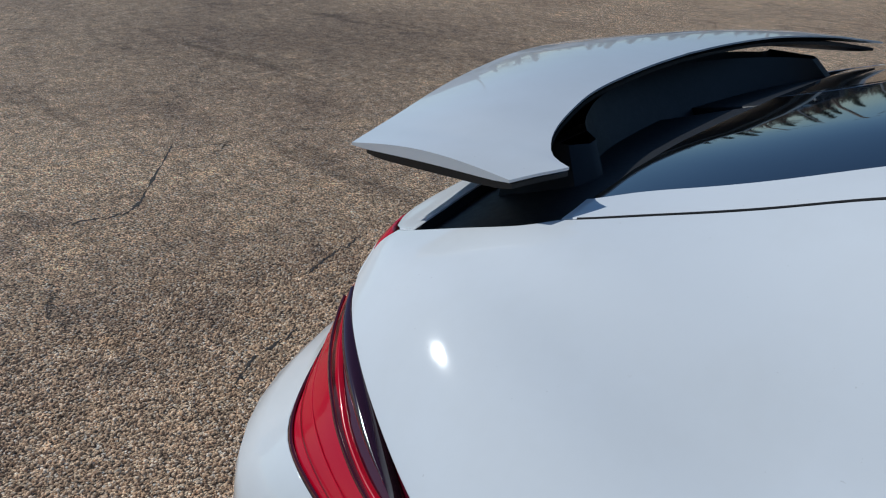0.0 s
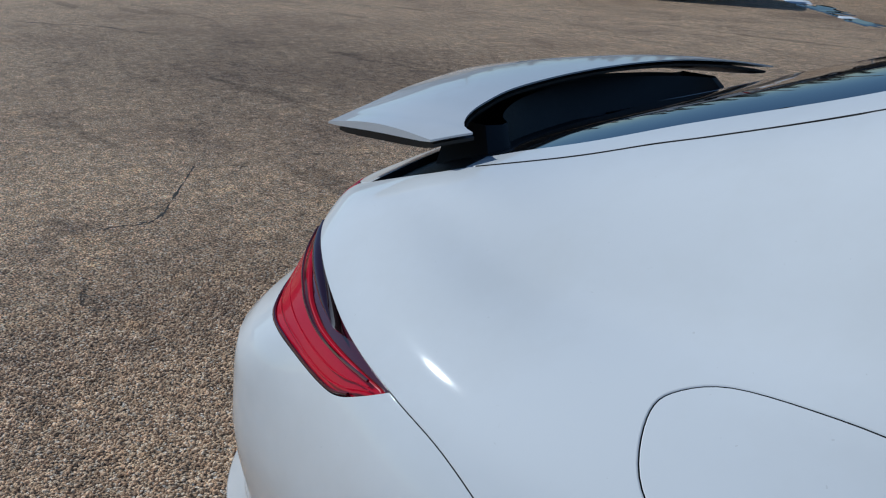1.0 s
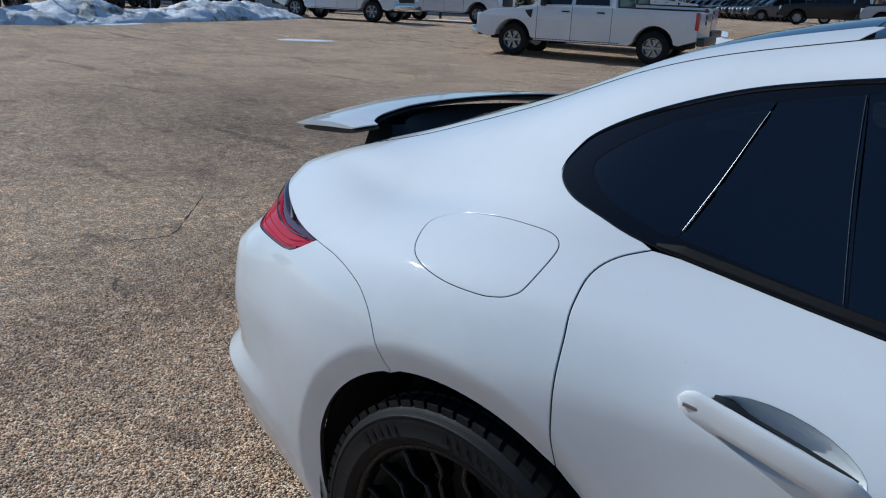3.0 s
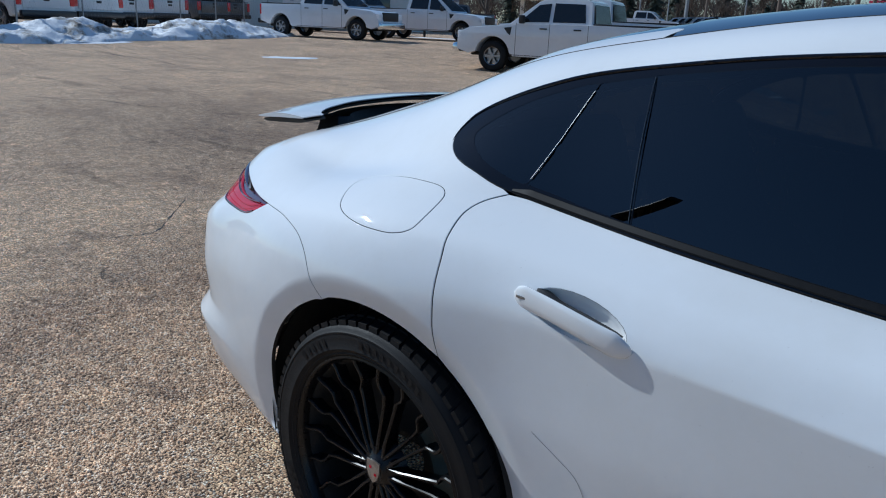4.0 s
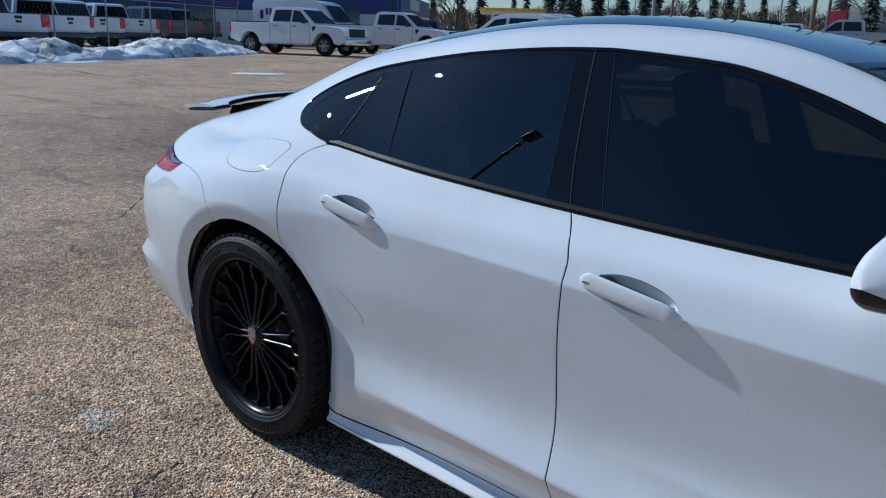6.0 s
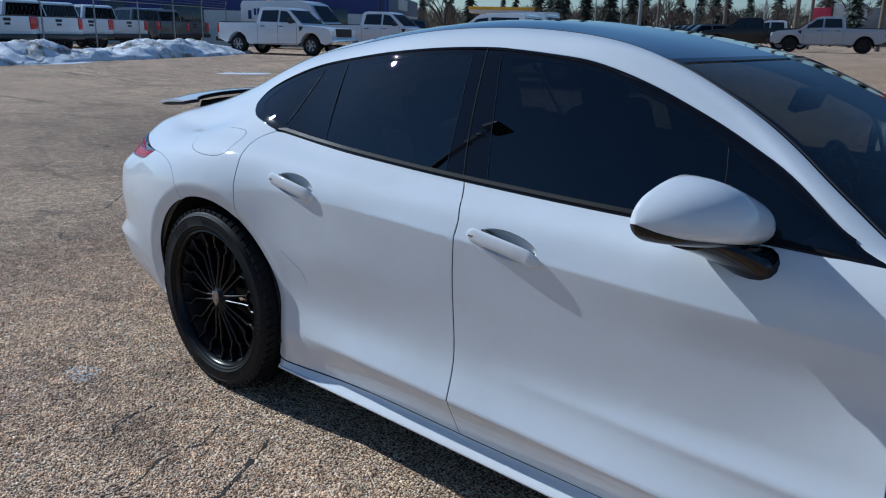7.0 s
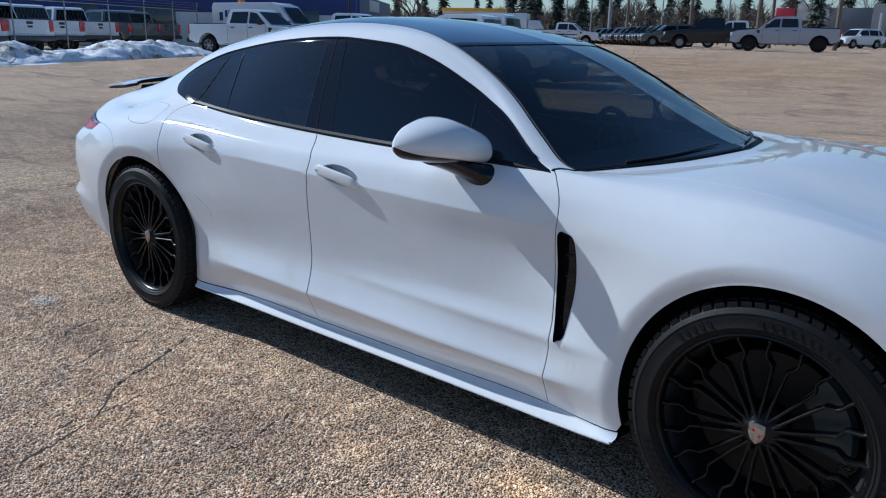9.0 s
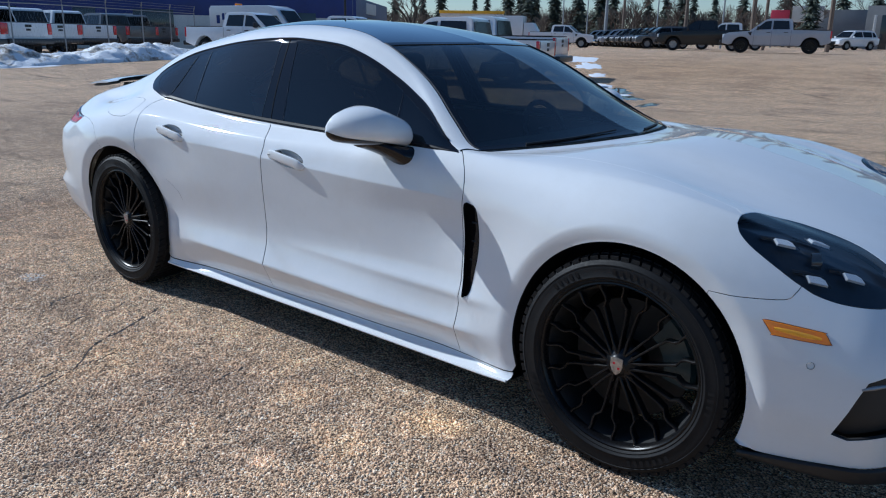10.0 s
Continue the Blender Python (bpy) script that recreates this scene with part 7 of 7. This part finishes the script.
shop = thing("grey_shop_building", "grey clad commercial building with a pink-red panel", "building", (0, 0, 0))
wall_run(shop, "wall", (-22.0, 93.6), (-14.0, 95.4), .5, 5.2, 6, GREY_WALL)
wall_run(shop, "near_wall", (-14.2, 85.2), (10.0, 90.0), .5, 5.2, 6, GREY_WALL)
nw = [o for o in shop.children if o.name.startswith("near_wall")][0]
for i, (x, w, m_) in enumerate(((.8, .25, SIDING), (3.0, 1.5, PINK), (1.7, .7, DARK_GLASS), (5.0, .3, PLASTIC), (6.0, .3, PLASTIC), (7.0, .3, PLASTIC))):
    bm = bm_new()
    add_box(bm, (x, -.05, 2.6 + (.6 if m_ is PINK else 0)), (w, .12, 3.4), .02)
    part("panel", bm, m_, nw)
red_sign = thing("roadside_sign", "red and white roadside sign panel", "sign", (-22.0, 83.5, ground_height(-22, 83.5)), 15)
bm = bm_new()
add_box(bm, (0, 0, 3.1), (1.8, .3, 1.4), .05)
part("sign_panel", bm, PINK, red_sign)
bm = bm_new()
add_box(bm, (2.6, 0, 3.4), (3.0, .3, 1.6), .05)
part("blank_panel", bm, SIDING, red_sign)
for x in (-.6, 2.4):
    bm = bm_new()
    add_tube(bm, [(x, 0, 0), (x, 0, 3)], .1, 8)
    part("leg", bm, GALV, red_sign)


# ---- poles ----
def utility_pole(azimuth, dist, tall, r, mat, name, label, lamp=False):
    x, y = 3.9 + dist * math.cos(radians(azimuth)), -3 + dist * math.sin(radians(azimuth))
    z = ground_height(x, y)
    p = thing(name, label, "pole", (x, y, z), azimuth)
    bm = bm_new()
    add_tube(bm, [(0, 0, 0), (0, 0, tall * .5), (0, 0, tall)], [r, r * .85, r * .65], 10)
    part("shaft", bm, mat, p)
    bm = bm_new()
    if lamp:
        add_tube(bm, [(0, 0, tall - .1), (0, .5, tall + .25), (0, 1.6, tall + .3)], .04, 6)
        add_box(bm, (0, 1.8, tall + .28), (.25, .7, .12), .03)
        part("lamp_head", bm, GALV, p)
    else:
        add_box(bm, (0, 0, tall - .5), (.1, 2.2, .12), .01)
        part("crossarm", bm, mat, p)
    return p


for az, d, tall, r in ((116.8, 88, 10, .16), (112.6, 76, 10, .17), (108.3, 70, 9, .20), (107.5, 66, 10, .13), (103.6, 60, 9, .16)):
    utility_pole(az, d, tall, r, POLE_WOOD, "utility_pole", "brown wooden utility pole")
for az, d, tall, r in ((119.3, 84, 7, .07), (118.0, 92, 6, .22), (121.0, 95, 9, .08), (114.5, 80, 8, .07), (110.2, 72, 8, .08)):
    utility_pole(az, d, tall, r, GALV, "light_pole", "pale steel light pole", True)
utility_pole(136.5, 44, 8, .07, PLASTIC, "light_pole", "thin black light pole beside the office building", True)
# the lamp that the side windows mirror, behind the camera
lamp = thing("street_lamp", "dark street lamp with a slightly curved top and a square head", "street lamp", (-7.15, -8.25, 0), 32)
bm = bm_new()
add_tube(bm, [(0, 0, 0), (0, 0, 4), (0, 0, 7.6), (.03, 0, 8.3), (.12, 0, 8.85), (.28, 0, 9.28)], [.11, .09, .065, .06, .055, .05], 10)
part("shaft", bm, PLASTIC, lamp)
bm = bm_new()
add_box(bm, (.46, 0, 9.38), (.55, .42, .12), .03, (0, -14, 0))
part("lamp_head", bm, PLASTIC, lamp)
for z in ((.16, 0, 8.95), (.06, 0, 8.42)):
    bm = bm_new()
    add_box(bm, z, (.22, .16, .09), .02)
    part("bracket", bm, PLASTIC, lamp)


# ---- trees ----
def spruce(seed, tall, name="spruce_tree"):
    rng = random.Random(seed)
    t = thing(name, "dark green spruce tree", "tree", (0, 0, -60), group="distant spruces")
    bm = bm_new()
    add_tube(bm, [(0, 0, 0), (.05, 0, tall * .5), (0, .03, tall)], [tall * .018, tall * .011, .02], 7)
    part("trunk", bm, BARK, t)
    verts, faces = [], []
    z = tall * .07
    while z < tall:
        k = 1 - z / tall
        reach = (tall * .15 * k ** .85 + .15)
        n = 7 + int(9 * k)
        for j in range(n):
            a = rng.uniform(0, 2 * math.pi)
            L = reach * rng.uniform(.55, 1.12)
            droop = rng.uniform(.15, .45)
            ca, sa = math.cos(a), math.sin(a)
            steps = 3 + int(L * 3.0)
            for q in range(steps):
                f = (q + rng.uniform(.1, .9)) / steps
                d = L * f
                w = (.34 * (1 - f) + .13) * (tall / 10) * rng.uniform(.7, 1.3)
                zz = z - droop * d * f + rng.uniform(-.1, .1)
                b = len(verts)
                off = rng.uniform(-.22, .22) * L * f
                cx, cy = d * ca - off * sa, d * sa + off * ca
                tip = (cx + ca * w * 1.3, cy + sa * w * 1.3, zz - w * .55)
                verts += [(cx - sa * w * .6, cy + ca * w * .6, zz), (cx + sa * w * .6, cy - ca * w * .6, zz), tip, (cx - ca * w * .3, cy - sa * w * .3, zz + w * .5)]
                faces += [(b, b + 1, b + 2), (b, b + 2, b + 3), (b + 1, b + 3, b + 2)]
        z += tall * .028 * rng.uniform(.8, 1.3) + .05
    part("crown", mesh_of("crown", verts, faces, NEEDLES, False), None, t)
    return t


def bare_tree(seed, tall, name="bare_tree"):
    rng = random.Random(seed)
    t = thing(name, "leafless deciduous tree with grey-brown twigs", "tree", (0, 0, -60), group="distant bare trees")
    bm = bm_new()
    bt = bm_new()
    def grow(p, d, L, r, depth):
        q = p + d * L
        mid = p + d * L * .5 + Vector((rng.uniform(-1, 1), rng.uniform(-1, 1), rng.uniform(-.3, .6))) * L * .08
        add_tube(bm if depth < 2 else bt, [p, mid, q], [r, r * .85, r * .7], 5 if depth < 2 else 3)
        if depth >= 5 or L < .22:
            return
        for _ in range(3 if depth else 5):
            nd = (d + Vector((rng.uniform(-1, 1), rng.uniform(-1, 1), rng.uniform(-.15, .75))) * .85).normalized()
            grow(p + d * L * rng.uniform(.55, 1.0), nd, L * rng.uniform(.55, .8), r * .55, depth + 1)
    grow(Vector((0, 0, 0)), Vector((0, 0, 1)), tall * .28, tall * .022, 0)
    part("trunk", bm, BARK, t)
    part("crown", bt, TWIGS, t)
    return t


def set_tree(proto, az, dist, turn, scale=1.0):
    x, y = 3.9 + dist * math.cos(radians(az)), -3 + dist * math.sin(radians(az))
    m = pose(x, y, ground_height(x, y) - .1, 0, 0, turn)
    ob = copy_thing(proto, m)
    ob.scale = (scale, scale, scale)
    return ob


spruces = [spruce(1, 11), spruce(2, 12.5), spruce(3, 9)]
bares = [bare_tree(5, 9), bare_tree(6, 8), bare_tree(7, 10)]
rng = random.Random(11)
for i, (az, d, k, s) in enumerate(((129.7, 96, 0, 1.0), (124.9, 98, 1, 1.0), (124.0, 102, 0, 1.05), (122.9, 100, 2, 1.0), (121.6, 96, 1, 1.0), (127.3, 120, 2, 1.0), (126.4, 118, 0, .9), (118.4, 104, 1, 1.15), (117.6, 108, 0, 1.1), (115.2, 110, 2, 1.2), (112.9, 104, 0, 1.0), (112.2, 110, 2, 1.1), (110.8, 106, 2, 1.0), (106.3, 88, 1, 1.0), (104.8, 76, 0, .95), (103.0, 104, 1, 1.0), (101.0, 100, 0, 1.1), (99.0, 96, 1, 1.0), (131.0, 112, 2, 1.1), (133.0, 125, 0, 1.0), (109.0, 118, 1, 1.0), (96, 92, 0, 1.0), (93, 98, 1, 1.0))):
    set_tree(spruces[k], az, d * 1.12, rng.uniform(0, 360), s * .92)
for i in range(34):
    az = 96 + i * 1.12 + rng.uniform(-.4, .4)
    set_tree(bares[i % 3], az, rng.uniform(88, 122), rng.uniform(0, 360), rng.uniform(.55, .95))
set_tree(bares[2], 131.6, 74, 40, .95)
# far woods and hedges as one uneven band of twigs
verts, faces = [], []
for i in range(36000):
    az = radians(rng.uniform(88, 172))
    d = rng.uniform(118, 150)
    h = 4.6 + 2.0 * noise.noise(Vector((az * 14, 3, 0))) + 1.2 * noise.noise(Vector((az * 50, 7, 0)))
    x, y = 3.9 + d * math.cos(az), -3 + d * math.sin(az)
    z = ground_height(x, y) + h * rng.random() ** .7
    w, L = rng.uniform(.025, .08), rng.uniform(.4, 1.3)
    b = len(verts)
    dx, dy = -math.sin(az), math.cos(az)
    lean = rng.uniform(-.9, .9)
    verts += [(x - dx * w, y - dy * w, z - L * .5), (x + dx * w, y + dy * w, z - L * .5), (x + dx * lean, y + dy * lean, z + L * .6)]
    faces.append((b, b + 1, b + 2))
woods = new("far_woods", mesh_of("far_woods", verts, faces, TWIGS, False))
tagged(woods, "brown leafless brush and woods along the horizon", "woods", kind="stuff")
# the prototypes join the tree line
for ob, az in zip(spruces + bares, (119.9, 123.4, 114.0, 120.5, 109.6, 116.0)):
    x, y = 3.9 + 106 * math.cos(radians(az)), -3 + 106 * math.sin(radians(az))
    ob.location = (x, y, ground_height(x, y) - .1)
